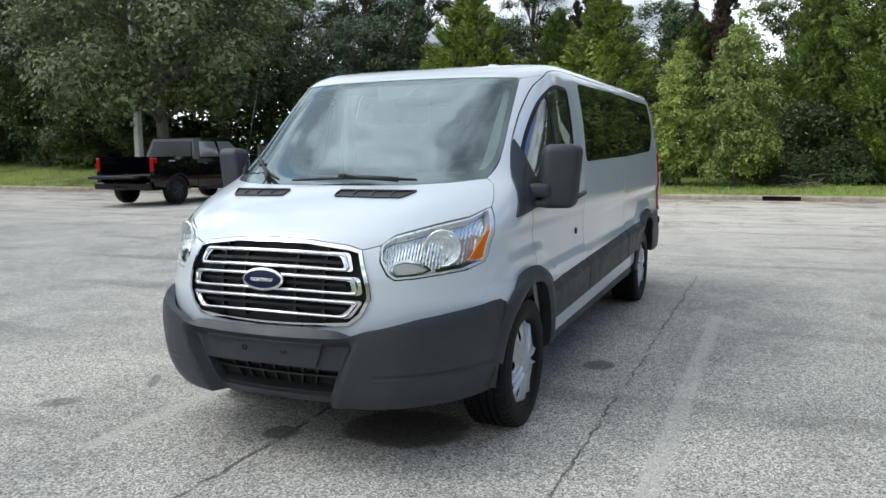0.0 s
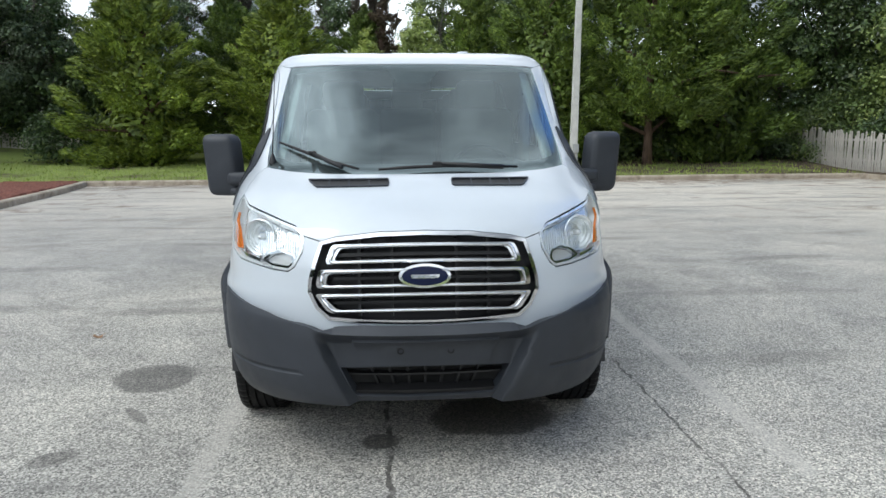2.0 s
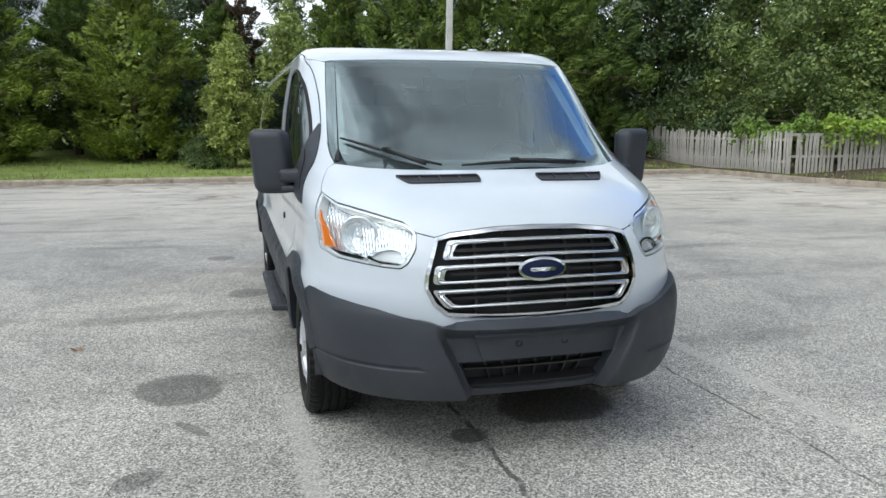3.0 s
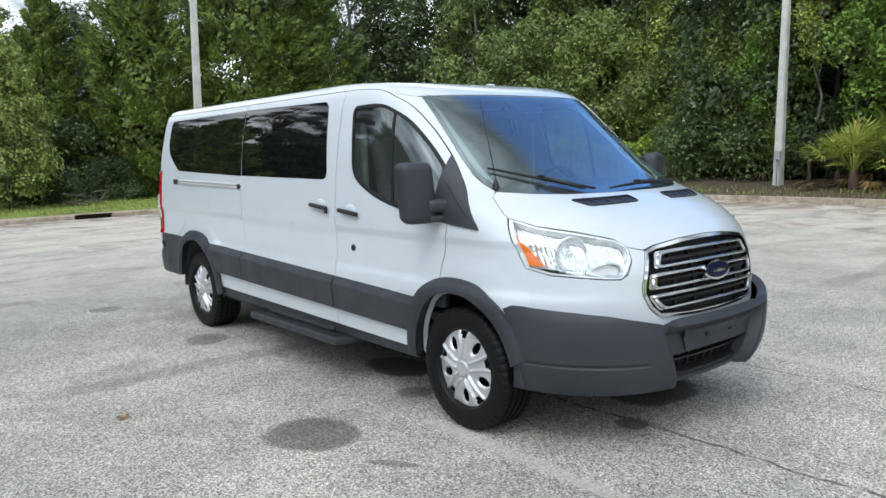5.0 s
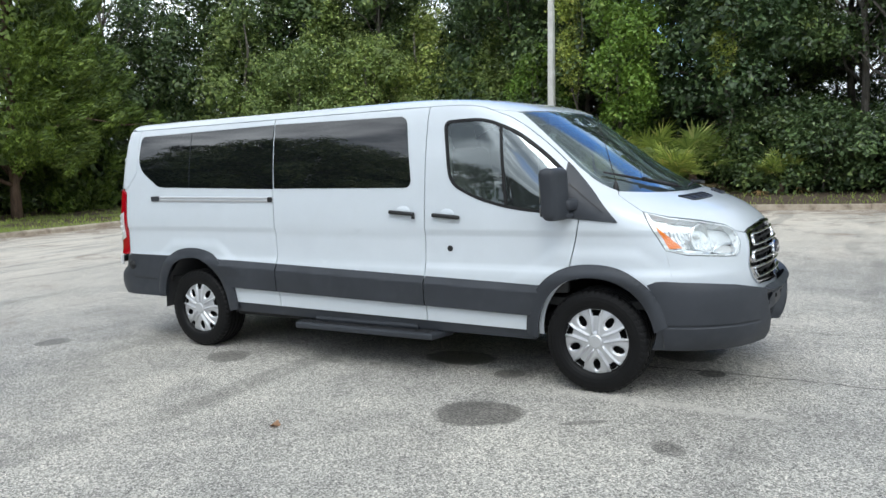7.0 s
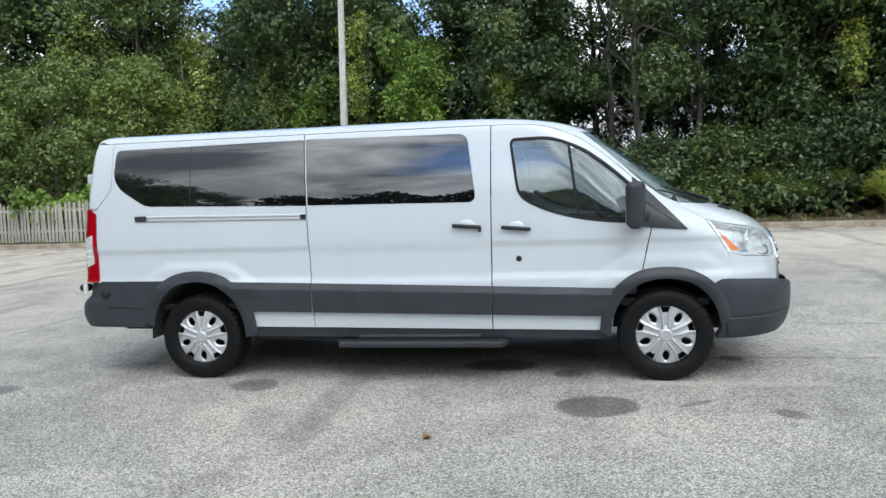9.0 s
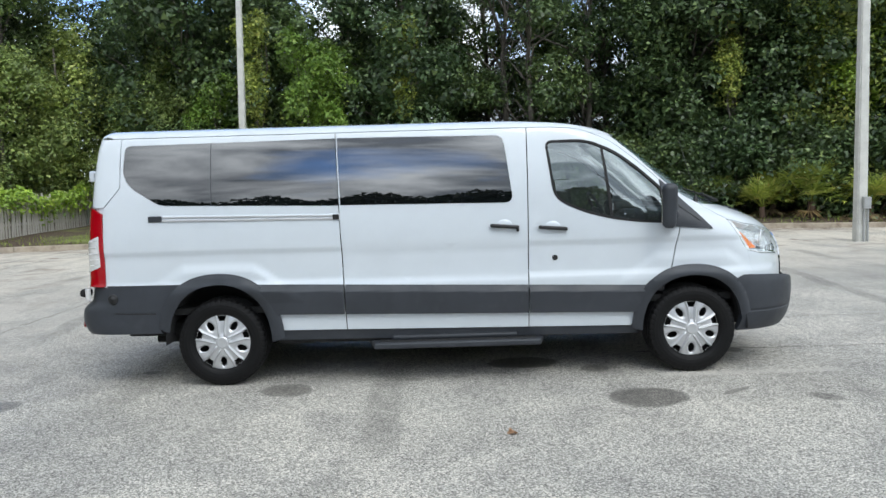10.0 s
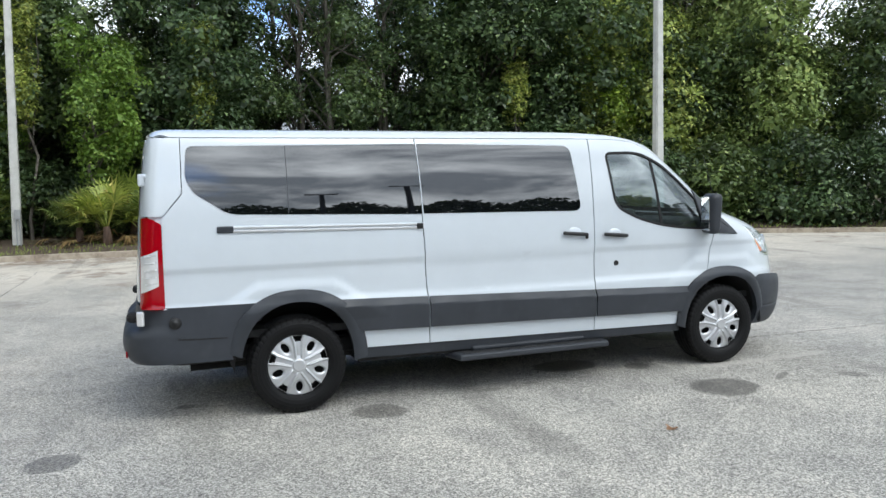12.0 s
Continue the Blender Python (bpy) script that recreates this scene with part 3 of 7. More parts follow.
def sheet(name, loops, fn, material, parent, label="", lift=0.0, thick=0.018, du=0.07, dv=0.05, cuts_u=None, cuts_v=None, shape=None):
    """A panel cut by its outline (and holes) out of the form fn, raised by lift, with turned-in edges."""
    t = bmesh.new()
    for loop in loops:
        vs = [t.verts.new((u, v, 0)) for u, v in loop]
        for k in range(len(vs)):
            t.edges.new((vs[k - 1], vs[k]))
    bmesh.ops.triangle_fill(t, use_beauty=True, use_dissolve=False, edges=t.edges[:])
    us, ws = [p[0] for p in loops[0]], [p[1] for p in loops[0]]
    for axis, cuts in ((0, cuts_u or steps(min(us), max(us), du)), (1, cuts_v or steps(min(ws), max(ws), dv))):
        for c in cuts:
            co, no = [0, 0, 0], [0, 0, 0]
            co[axis], no[axis] = c, 1
            bmesh.ops.bisect_plane(t, geom=t.verts[:] + t.edges[:] + t.faces[:], dist=1e-5, plane_co=co, plane_no=no)
    t.verts.index_update()
    base = shape or fn
    N = [outward(base, v.co.x, v.co.y) for v in t.verts]
    P = [base(v.co.x, v.co.y) + n * lift for v, n in zip(t.verts, N)]
    V, F, NN = list(P), [], list(N)
    for f in t.faces:
        ids = [v.index for v in f.verts]
        a = (P[ids[1]] - P[ids[0]]).cross(P[ids[2]] - P[ids[0]])
        if len(ids) > 3:
            a = a + (P[ids[2]] - P[ids[0]]).cross(P[ids[3]] - P[ids[0]])
        F.append(tuple(ids) if a.dot(N[ids[0]]) >= 0 else tuple(ids[::-1]))
    for e in t.edges:
        if len(e.link_faces) != 1 or not thick:
            continue
        i, j = e.verts[0].index, e.verts[1].index
        mid = sum((v.co for v in e.link_faces[0].verts), Vector()) / len(e.link_faces[0].verts)
        inside = base(mid.x, mid.y)
        q = [P[i], P[j], P[j] - N[j] * thick, P[i] - N[i] * thick]
        n = (q[1] - q[0]).cross(q[2] - q[0]).normalized()
        if n.dot(inside - P[i]) > 0:
            q, n = q[::-1], -n
        k = len(V)
        V += q
        NN += [n] * 4
        F.append((k, k + 1, k + 2, k + 3))
    t.free()
    me = mesh_of(name, V, F, material, True)
    me.normals_split_custom_set_from_vertices([tuple(n) for n in NN])
    return put(name, me, parent, label)


def ring_on(name, outline, width, fn, material, parent, label="", lift=0.003, thick=0.012, **kw):
    return sheet(name, [outline, inset(outline, width)], fn, material, parent, label, lift, thick, **kw)


def arc(cy, cz, a, b, g0, g1, n=20, e=2.0):
    """Part of an arch from angle g0 to g1; e above 2 squares its shoulders."""
    out = []
    for k in range(n + 1):
        c, s = math.cos(radians(g0 + (g1 - g0) * k / n)), math.sin(radians(g0 + (g1 - g0) * k / n))
        out.append((cy + a * math.copysign(abs(c) ** (2 / e), c), cz + b * math.copysign(abs(s) ** (2 / e), s)))
    return out


glass_x = Curve([1.33, 1.40, 1.64, 1.90, 1.93], [0.782, 0.797, 0.772, 0.735, 0.730])
door_y = Curve([1.36, 1.50, 1.60, 1.73, 1.87, 1.94], [-1.80, -1.70, -1.60, -1.45, -1.25, -1.08])
door_x = lambda z: side_x(door_y(z), z) - 0.002
# the line where roof and sides meet, dipping over the front door to the pillar's head
head_line = Curve([-1.10, -1.02, -0.90, -0.75, -0.55], [1.932, 1.958, 1.975, 1.983, 1.985])
# the rear edge of the headlight and the bonnet's flank, as straight runs on the body side


def side_run(a, b, n):
    return [(a[0] + (b[0] - a[0]) * k / n, a[1] + (b[1] - a[1]) * k / n) for k in range(n + 1)]


lamp_edge = side_run((front_y(0.880, 1.210), 1.210), (front_y(0.912, 0.966), 0.966), 10)
flank_run = side_run(lamp_edge[0], (front_y(0.822, 1.316), 1.316), 8)
cheek_run = side_run(lamp_edge[-1], (-2.395, 0.69), 8)
van = thing("passenger_van", "white long low-roof passenger van with grey plastic cladding, parked on asphalt", "van")
AXLE = 1.875
TYRE_R, HUB_Z = 0.352, 0.35

# lines along the side: cladding top and foot, white sill foot
clad_top = lambda y: 0.764 + 0.0305 * y
clad_low = lambda y: 0.538 + 0.0225 * y
sill_low = lambda y: 0.416 + 0.0155 * y


def side_panels(s):
    fn = on_side(s)
    slide_gap = lambda z: 0.873 + (z - 0.43) * 0.034
    b_gap = lambda z: -0.572 - (z - 0.4) * 0.0135
    G = 0.004
    # front door
    rim = [(b_gap(1.985) - G, 1.985)] + [(y, head_line(y)) for y in (-0.66, -0.72, -0.78, -0.84, -0.90, -0.96, -1.02, -1.07)]
    rim += [(door_y(z) + 0.006, z) for z in [1.930 - 0.0214 * k for k in range(21)]] + [(-1.755, 1.40), (-1.777, 1.28),
           (-1.775, 1.15), (-1.738, 0.99), (-1.70, 0.82)]
    arch = arc(-AXLE, HUB_Z, 0.47, 0.50, 70, 8, 14)
    low = [(-1.385, sill_low(-1.385)), (b_gap(0.41) - G, sill_low(-0.575))]
    win = rounded([(-0.742, 1.868), (-1.06, 1.872), (-1.30, 1.772), (-1.50, 1.620), (-1.66, 1.47), (-1.665, 1.21), (-1.46, 1.222), (-1.22, 1.258), (-1.0, 1.322), (-0.80, 1.425)],
                  [0.05, 0.1, 0.1, 0.1, 0.03, 0.03, 0.1, 0.1, 0.1, 0.09])
    win = inset(win, -0.010)
    door = sheet("front_door", [rim + arch + low, win], fn, WHITE, van, "white front passenger door with a black mirror" if s < 0 else "white driver door with a black mirror", cuts_u=[-1.78 + 0.04 * k for k in range(1, 30)], dv=0.022)
    ring_on("window_seal", win, 0.020, fn, RUBBER, door, "black rubber window seal", 0.003)
    sheet("window_glass", [inset(win, 0.02)], fn, GLASS, door, "clear front side window", -0.006, 0.004).visible_shadow = False
    bar = [(-1.176, 1.822), (-1.196, 1.812), (-1.258, 1.268), (-1.234, 1.274)]
    sheet("window_divider", [bar], fn, RUBBER, door, "", -0.001, 0.01)
    # door handle
    handle(door, fn, -0.66, -0.89, 1.200, 1.178, s)
    keyhole(door, fn, -0.79, 0.953)
    # corner cover in front of the window
    sail = rounded([(-1.655, 1.545), (-1.70, 1.505), (-2.045, 1.142), (-1.66, 1.178)], [0.01, 0.05, 0.015, 0.02])
    sheet("mirror_corner_cover", [sail], fn, PLASTIC, door, "dark plastic corner cover", 0.009, 0.014)
    sheet("corner_cover_rib", [[(-1.69, 1.40), (-1.70, 1.385), (-1.95, 1.205), (-1.93, 1.215)]], fn, BLACK, door, "", 0.013, 0.004)
    # fender
    fend = [(-1.703, 1.503), (-1.762, 1.405), (-1.785, 1.28), (-1.783, 1.15), (-1.746, 0.99), (-1.708, 0.82)]
    fend += arc(-AXLE, HUB_Z, 0.47, 0.50, 71, 150, 16)
    fend += [(-2.30, 0.68)] + [(y + 0.0004, z) for y, z in cheek_run[::-1]]
    fend += [(y + 0.004, z) for y, z in lamp_edge[::-1][1:]] + [(y + 0.004, z) for y, z in flank_run[1:]]
    fend += [(front_y(glass_x(z) + 0.003, z), z) for z in (1.342, 1.365, 1.39, 1.415, 1.44)]
    sheet("front_fender", [fend], fn, WHITE, van, "", du=0.028, dv=0.02)
    # slider or side panel, and the quarter
    mid = [(slide_gap(1.985) - G, 1.985), (b_gap(1.985) + G, 1.985), (b_gap(1.2) + G, 1.2), (b_gap(0.41) + G, sill_low(-0.575)), (slide_gap(0.43) - G, sill_low(0.873)), (slide_gap(1.2) - G, 1.2)]
    wmid = rounded([(0.912, 1.945), (-0.405, 1.930), (-0.470, 1.398), (0.892, 1.416)], [0.01, 0.07, 0.07, 0.01])
    slider = sheet("sliding_door" if s < 0 else "side_panel", [mid, inset(wmid, 0.012)], fn, WHITE, van, "white sliding side door")
    sheet("side_window", [wmid], fn, PRIVACY, slider, "black privacy glass pane", 0.003, 0.015)
    if s < 0:
        handle(slider, fn, -0.28, -0.51, 1.222, 1.203, s, True)
    q = [(slide_gap(1.985) + G, 1.985), (slide_gap(1.2) + G, 1.2), (slide_gap(0.43) + G, sill_low(0.873)), (1.375, sill_low(1.375))]
    q += [(2 * AXLE - y, z) for y, z in arc(AXLE, HUB_Z, 0.47, 0.52, 8, 116, 26)]
    q += [(2.30, 0.812), (2.775, 0.822), (2.772, 0.84), (2.762, 1.42), (2.75, 1.445), (2.622, 1.60), (2.617, 1.985)]
    wq = rounded([(0.928, 1.943), (2.585, 1.928), (2.602, 1.70), (2.545, 1.60), (2.315, 1.452), (0.905, 1.413)], [0.01, 0.05, 0.08, 0.08, 0.06, 0.01])
    quarter = sheet("rear_quarter_panel", [q, inset(wq, 0.012)], fn, WHITE, van, du=0.032, dv=0.02)
    w1 = [p for p in wq]
    sheet("quarter_window", [w1], fn, PRIVACY, quarter, "black privacy glass with a slanted rear corner", 0.003, 0.015)
    sheet("window_joint", [[(1.9065, 1.93), (1.9105, 1.93), (1.9105, 1.445), (1.9065, 1.445)]], fn, PLASTIC, quarter, "", 0.0045, 0.002)
    corner = [(2.6225, 1.985), (2.6275, 1.603), (2.756, 1.450), (2.874, 1.452), (2.898, 1.452), (2.872, 1.75), (2.856, 1.9), (2.830, 1.985)]
    sheet("rear_corner_panel", [corner], fn, WHITE, van, du=0.02)
    sheet("lamp_housing", [[(2.70, 1.50), (2.70, 0.848), (2.885, 0.848), (2.862, 1.50)]], fn, WHITE, van, "", -0.016, 0.004, du=0.03)
    if s < 0:
        part("slider_rail", box(box(bmesh.new(), (0, 0, 0.012), (0.012, 1.40, 0.014), 0.003), (0, 0, -0.013), (0.018, 1.40, 0.018), 0.004), STEEL, quarter, "bright steel sliding door rail", m=pose(s * 0.957, 1.60, 1.336, 0, -4.5, 0) @ pose(0, 0, 0, 0.9, 0, 0))
        part("rail_channel", box(bmesh.new(), (0, 0, 0), (0.01, 1.42, 0.05), 0.003), WHITE, quarter, m=pose(s * 0.950, 1.60, 1.336, 0, -4.5, 0) @ pose(0, 0, 0, 0.9, 0, 0))
        part("rail_end_cap", box(bmesh.new(), (0, 0, 0), (0.026, 0.11, 0.046), 0.006), PLASTIC, quarter, m=pose(s * 0.955, 2.35, 1.348, 0, -4.5, 0))
        part("rail_stop", box(bmesh.new(), (0, 0, 0), (0.03, 0.05, 0.042), 0.006), BLACK, quarter, m=pose(s * 0.957, 0.93, 1.326, 0, -4.5, 0))
    # cladding strips and the dark foot
    def bevelled(y, z):
        return fn(y, z) + Vector((s * (0.003 + 0.030 * min(1.0, max(0.0, (clad_top(y) - z) / 0.052))), 0, 0))

    for y0, y1, owner in ((-1.42, b_gap(0.65) - 0.006, door), (b_gap(0.65) + 0.006, slide_gap(0.65) - 0.006, slider), (slide_gap(0.65) + 0.006, 1.42, quarter)):
        t0, t1 = (-1.545 if y0 < -1.3 else y0), (1.60 if y1 > 1.3 else y1)
        strip = [(t0 + (t1 - t0) * k / 6, clad_top(t0 + (t1 - t0) * k / 6)) for k in range(7)] + [(y1 + (y0 - y1) * k / 6, clad_low(y1 + (y0 - y1) * k / 6)) for k in range(7)]
        sheet("cladding_strip", [strip], fn, PLASTIC, owner, "dark grey plastic side cladding", 0.0, 0.014, dv=0.012, shape=bevelled)
    foot = [(-1.43, sill_low(-1.43) - 0.006), (1.44, sill_low(1.44) - 0.006), (1.46, 0.352), (-1.44, 0.322)]
    sheet("sill_cover", [foot], fn, PLASTIC, van, "", -0.012, 0.02)
    bm = bmesh.new()
    box(bm, (s * 0.80, 0, 0.345), (0.25, 2.86, 0.05), 0.015)
    part("sill_underside", bm, DARK, van)
    # wheel arch flares
    for cy, a0, b0, a1, b1, g0, g1 in ((-AXLE, 0.40, 0.437, 0.487, 0.523, 2, 168), (AXLE, 0.405, 0.47, 0.508, 0.556, 2, 168)):
        flip = 1 if cy < 0 else -1
        outer = [(cy + flip * (y - cy), z) for y, z in arc(cy, HUB_Z, a1, b1, g0, g1, 36, 2.28)]
        inner = [(cy + flip * (y - cy), z) for y, z in arc(cy, HUB_Z, a0, b0, g0 - 2, g1 + 2, 36, 2.2)]

        def crowned(y, z):
            k = min(1.0, max(0.0, ((abs((y - cy) / a1) ** 2.25 + abs((z - HUB_Z) / b1) ** 2.25) ** 0.444 - a0 / a1) / (1 - a0 / a1)))
            return fn(y, z) + Vector((s * (0.012 + 0.024 * max(0.0, math.sin(math.pi * (0.12 + 0.80 * k))) ** 0.7), 0, 0))

        sheet("wheel_arch_flare", [outer + inner[::-1]], fn, PLASTIC, van, "grey plastic wheel arch flare", 0.0, 0.055, du=0.028, dv=0.022, shape=crowned)
    # painted inner lip of the front arch, seen below the flare beside the door
    lip = arc(-AXLE, HUB_Z, 0.425, 0.455, 0, 84, 18, 2.2) + arc(-AXLE, HUB_Z, 0.392, 0.434, 84, 0, 18, 2.2)
    sheet("arch_lip", [lip], fn, WHITE, van, "", -0.055, 0.012, du=0.03, dv=0.03)
    # wheel wells
    for cy in (-AXLE, AXLE):
        V, F = [], []
        n = 20
        for k in range(n + 1):
            g = math.pi * (-0.01 + 1.02 * k / n)
            for x in (0.95, 0.55):
                V.append((s * x, cy + 0.45 * math.cos(g), HUB_Z + 0.49 * math.sin(g)))
        for k in range(n):
            F.append((2 * k, 2 * k + 1, 2 * k + 3, 2 * k + 2))
        c = len(V)
        V.append((s * 0.55, cy, HUB_Z))
        F += [(2 * k + 1, c, 2 * k + 3) for k in range(n)]
        put("wheel_well", mesh_of("wheel_well", V, F, LINER, True), van)
    # tail lamp
    lamp = rounded([(2.766, 1.397), (2.835, 1.444), (2.886, 1.440), (2.908, 0.95), (2.912, 0.826), (2.764, 0.822)], [0.012, 0.02, 0.012, 0.0, 0.01, 0.02])
    light = sheet("tail_light", [lamp], fn, RED, van, "tall red tail light with a clear middle", 0.012, 0.03, du=0.015)
    sheet("clear_segment", [[(2.796, 1.225), (2.888, 1.182), (2.898, 0.935), (2.798, 0.985)]], fn, CLEARLAMP, light, "clear reversing lamp segment", 0.019, 0.008, du=0.02)
    for k in range(5):
        z = 1.000 + 0.047 * k
        sheet("lamp_rib", [[(2.806, z), (2.868, z - 0.008), (2.868, z), (2.806, z + 0.008)]], fn, REFLECTOR, light, "", 0.0225, 0.003, du=0.02)
    # hinge of the rear door
    part("rear_door_hinge", box(box(bmesh.new(), (0, 0, 0), (0.07, 0.06, 0.085), 0.012), (s * 0.02, -0.03, 0), (0.03, 0.05, 0.06), 0.008), WHITE, van, "white rear door hinge cover", m=pose(s * 0.80, 2.872, 1.70))


def handle(owner, fn, ya, yb, za, zb, s, lock=False):
    ym, zm = (ya + yb) / 2, (za + zb) / 2
    p = fn(ym, zm)
    dish = [(ym + 0.062 * math.cos(g), zm + 0.012 + 0.042 * math.sin(g)) for g in [2 * math.pi * k / 20 for k in range(20)]]
    zc = zm + 0.012

    def domed(y, z):
        k = max(0.0, 1 - ((y - ym) / 0.062) ** 2 - ((z - zc) / 0.042) ** 2)
        return fn(y, z) + Vector((s * (0.0012 + 0.011 * k ** 0.6), 0, 0))

    sheet("handle_recess", [dish], fn, WHITE, owner, "", 0.0, 0.003, du=0.012, dv=0.008, shape=domed)
    bm = bmesh.new()
    box(bm, (0, 0, 0), (0.028, abs(ya - yb), 0.030), 0.012, 3)
    if lock:
        box(bm, (0, -0.105, -0.020), (0.022, 0.022, 0.03), 0.006)
    part("door_handle", bm, BLACK, owner, "black pull handle", True, m=Matrix.Translation(p + Vector((s * 0.024, 0, 0))) @ pose(0, 0, 0, 5, 0, 0))


def keyhole(owner, fn, y, z):
    p = fn(y, z)
    V, F = lathe([(-0.01, 0.022), (0.006, 0.022), (0.009, 0.018), (0.005, 0.010), (0.005, 0.0)], 20)
    put("door_lock", mesh_of("door_lock", V, F, BLACK, True), owner, "black round lock cover", Matrix.Translation(p) @ pose(0, 0, 0, 0, 0, 0 if p.x > 0 else 180))


for s in (-1, 1):
    side_panels(s)

# roof with its shallow ribs
edge = [(side_x(y, 1.989) - 0.002, y) for y in [2.79 - 0.1 * k for k in range(38)]]
edge = edge[:33] + [(side_x(y, head_line(y) + 0.005), y) for y in (-0.52, -0.58, -0.64, -0.70, -0.76, -0.82, -0.88, -0.94, -1.0, -1.05, -1.09)]
brow_z = lambda x: 1.905 + 0.012 * (1 - (x / 0.73) ** 2) + 0.005
corner = [(glass_x(1.90) + (door_x(1.932) - glass_x(1.90)) * u, 1.903 + 0.032 * u) for u in (1.0, 0.8, 0.6, 0.4, 0.2)]
brow = [(x, front_y(x, z)) for x, z in corner] + [(x, front_y(x, brow_z(x))) for x in [0.73 - 0.073 * k for k in range(21)]] + [(-x, front_y(x, z)) for x, z in corner[::-1]]
edge = [(side_x(2.822, 1.989) - 0.002, 2.822)] + edge
roof_loop = edge + brow + [(-x, y) for x, y in edge[::-1]]
roof_loop += [(-0.7, rear_y(0.7, 2.0) - 0.01), (-0.4, rear_y(0.4, 2.0) - 0.01), (0, rear_y(0, 2.0) - 0.01), (0.4, rear_y(0.4, 2.0) - 0.01), (0.7, rear_y(0.7, 2.0) - 0.01)]


def ribbed(x, y):
    z = top_z(x, y)
    if -0.75 < y < 2.6 and abs(x) < 0.66:
        z += 0.004 * max(0.0, math.cos(x * 2 * math.pi / 0.26)) * min(1, (0.66 - abs(x)) / 0.08) * min(1, (y + 0.75) / 0.2, (2.6 - y) / 0.2)
    return Vector((x, y, z))


sheet("roof_panel", [roof_loop], ribbed, WHITE, van, "white low roof", cuts_u=[-0.81, -0.79, -0.77, -0.74] + [-0.70 + 0.0467 * k for k in range(31)] + [0.74, 0.77, 0.79, 0.81], du=0.06, dv=0.15, cuts_v=[-1.35 + 0.05 * k for k in range(12)] + [-0.7 + 0.2 * k for k in range(16)] + [2.6 + 0.03 * k for k in range(9)])
V, F = lathe([(0.0, 0.045), (0.006, 0.042), (0.014, 0.030), (0.017, 0.0)], 20, "z")
put("roof_aerial_base", mesh_of("roof_aerial_base", V, F, WHITE, True), van, "small low white roof aerial", pose(0.36, -0.72, top_z(0.36, -0.72) - 0.002))

# windscreen pillars
def pillar(s):
    fn = lambda u, z: Vector((s * (glass_x(z) + (door_x(z) - glass_x(z)) * u), front_y(glass_x(z) + (door_x(z) - glass_x(z)) * u, z), z))
    sheet("windscreen_pillar", [[(0, 1.443), (1, 1.505), (1, 1.932), (0, 1.90)]], fn, WHITE, van, du=0.2, dv=0.03)


for s in (-1, 1):
    pillar(s)

# windscreen
zs = [1.335 + (1.905 - 1.335) * k / 12 for k in range(13)]
right = [(glass_x(z) - 0.003, z) for z in zs]
topline = [(x, 1.905 + 0.012 * (1 - (x / 0.73) ** 2)) for x in (0.6, 0.4, 0.2, 0, -0.2, -0.4, -0.6)]
lowline = [(x, 1.316 + 0.022 * abs(x / 0.78) ** 4) for x in (-0.65, -0.5, -0.25, 0, 0.25, 0.5, 0.65)]
screen_loop = right + topline + [(-x, z) for x, z in right[::-1]] + lowline
screen = sheet("windscreen", [screen_loop], on_front, SCREEN, van, "wide sloping windscreen reflecting a cloudy sky", -0.004, 0.004, du=0.08)
screen.visible_shadow = False
inner = [(x * 0.968, 1.395 + (z - 1.335) * (1.868 - 1.395) / 0.57) for x, z in right] + [(x, z - 0.030) for x, z in topline]
inner += [(-x * 0.968, 1.395 + (z - 1.335) * (1.868 - 1.395) / 0.57) for x, z in right[::-1]] + [(x, z + 0.050) for x, z in lowline]
sheet("windscreen_border", [screen_loop, inner], on_front, FRIT, screen, "black printed glass border", -0.010, 0.0, du=0.08)
sheet("sensor_patch", [rounded([(-0.165, 1.90), (0.165, 1.90), (0.085, 1.808), (-0.085, 1.808)], 0.02)], on_front, FRIT, screen, "black sensor patch behind the mirror", -0.014, 0.0)
for s in (-1, 1):
    trim = [(s * x * 0.985, z) for x, z in right[1:]] + [(s * x * 0.915, z) for x, z in right[:0:-1]]
    sheet("pillar_trim", [trim], on_front, HEADLINER, van, "pale inner pillar trim", -0.045, 0.02, dv=0.06)

# bonnet
bonnet_low = [(-0.53, 1.062), (-0.455, 1.043), (-0.39, 1.063), (-0.2, 1.085), (0, 1.091), (0.2, 1.085), (0.39, 1.063), (0.455, 1.043), (0.53, 1.062)]
flank = [(0.575, 1.105), (0.72, 1.148), (0.83, 1.175)] + [(side_x(y, z) - 0.001, z + 0.002) for y, z in flank_run] + [(0.788, 1.338)]
bonnet_loop = bonnet_low + flank + [(x, z - 0.004) for x, z in lowline[::-1]] + [(-x, z) for x, z in flank[::-1]]


bonnet = sheet("bonnet", [bonnet_loop], on_front, WHITE, van, "white bonnet with two black air vents", du=0.06, dv=0.015)
for s in (-1, 1):
    hole = rounded([(s * 0.148, 1.291), (s * 0.545, 1.287), (s * 0.497, 1.256), (s * 0.150, 1.262)], 0.012)
    vent = sheet("bonnet_vent", [hole], on_front, BLACK, bonnet, "black slotted air vent", 0.002, 0.004, dv=0.01)
    ring_on("vent_frame", hole, 0.0035, on_front, PLASTIC, vent, "", 0.009, 0.01, dv=0.01)
    for k in range(1, 4):
        x = s * (0.15 + 0.095 * k)
        sheet("vent_bar", [[(x - 0.004, 1.288), (x + 0.004, 1.288), (x + 0.004, 1.259), (x - 0.004, 1.259)]], on_front, PLASTIC, vent, "", 0.007, 0.006, dv=0.01)

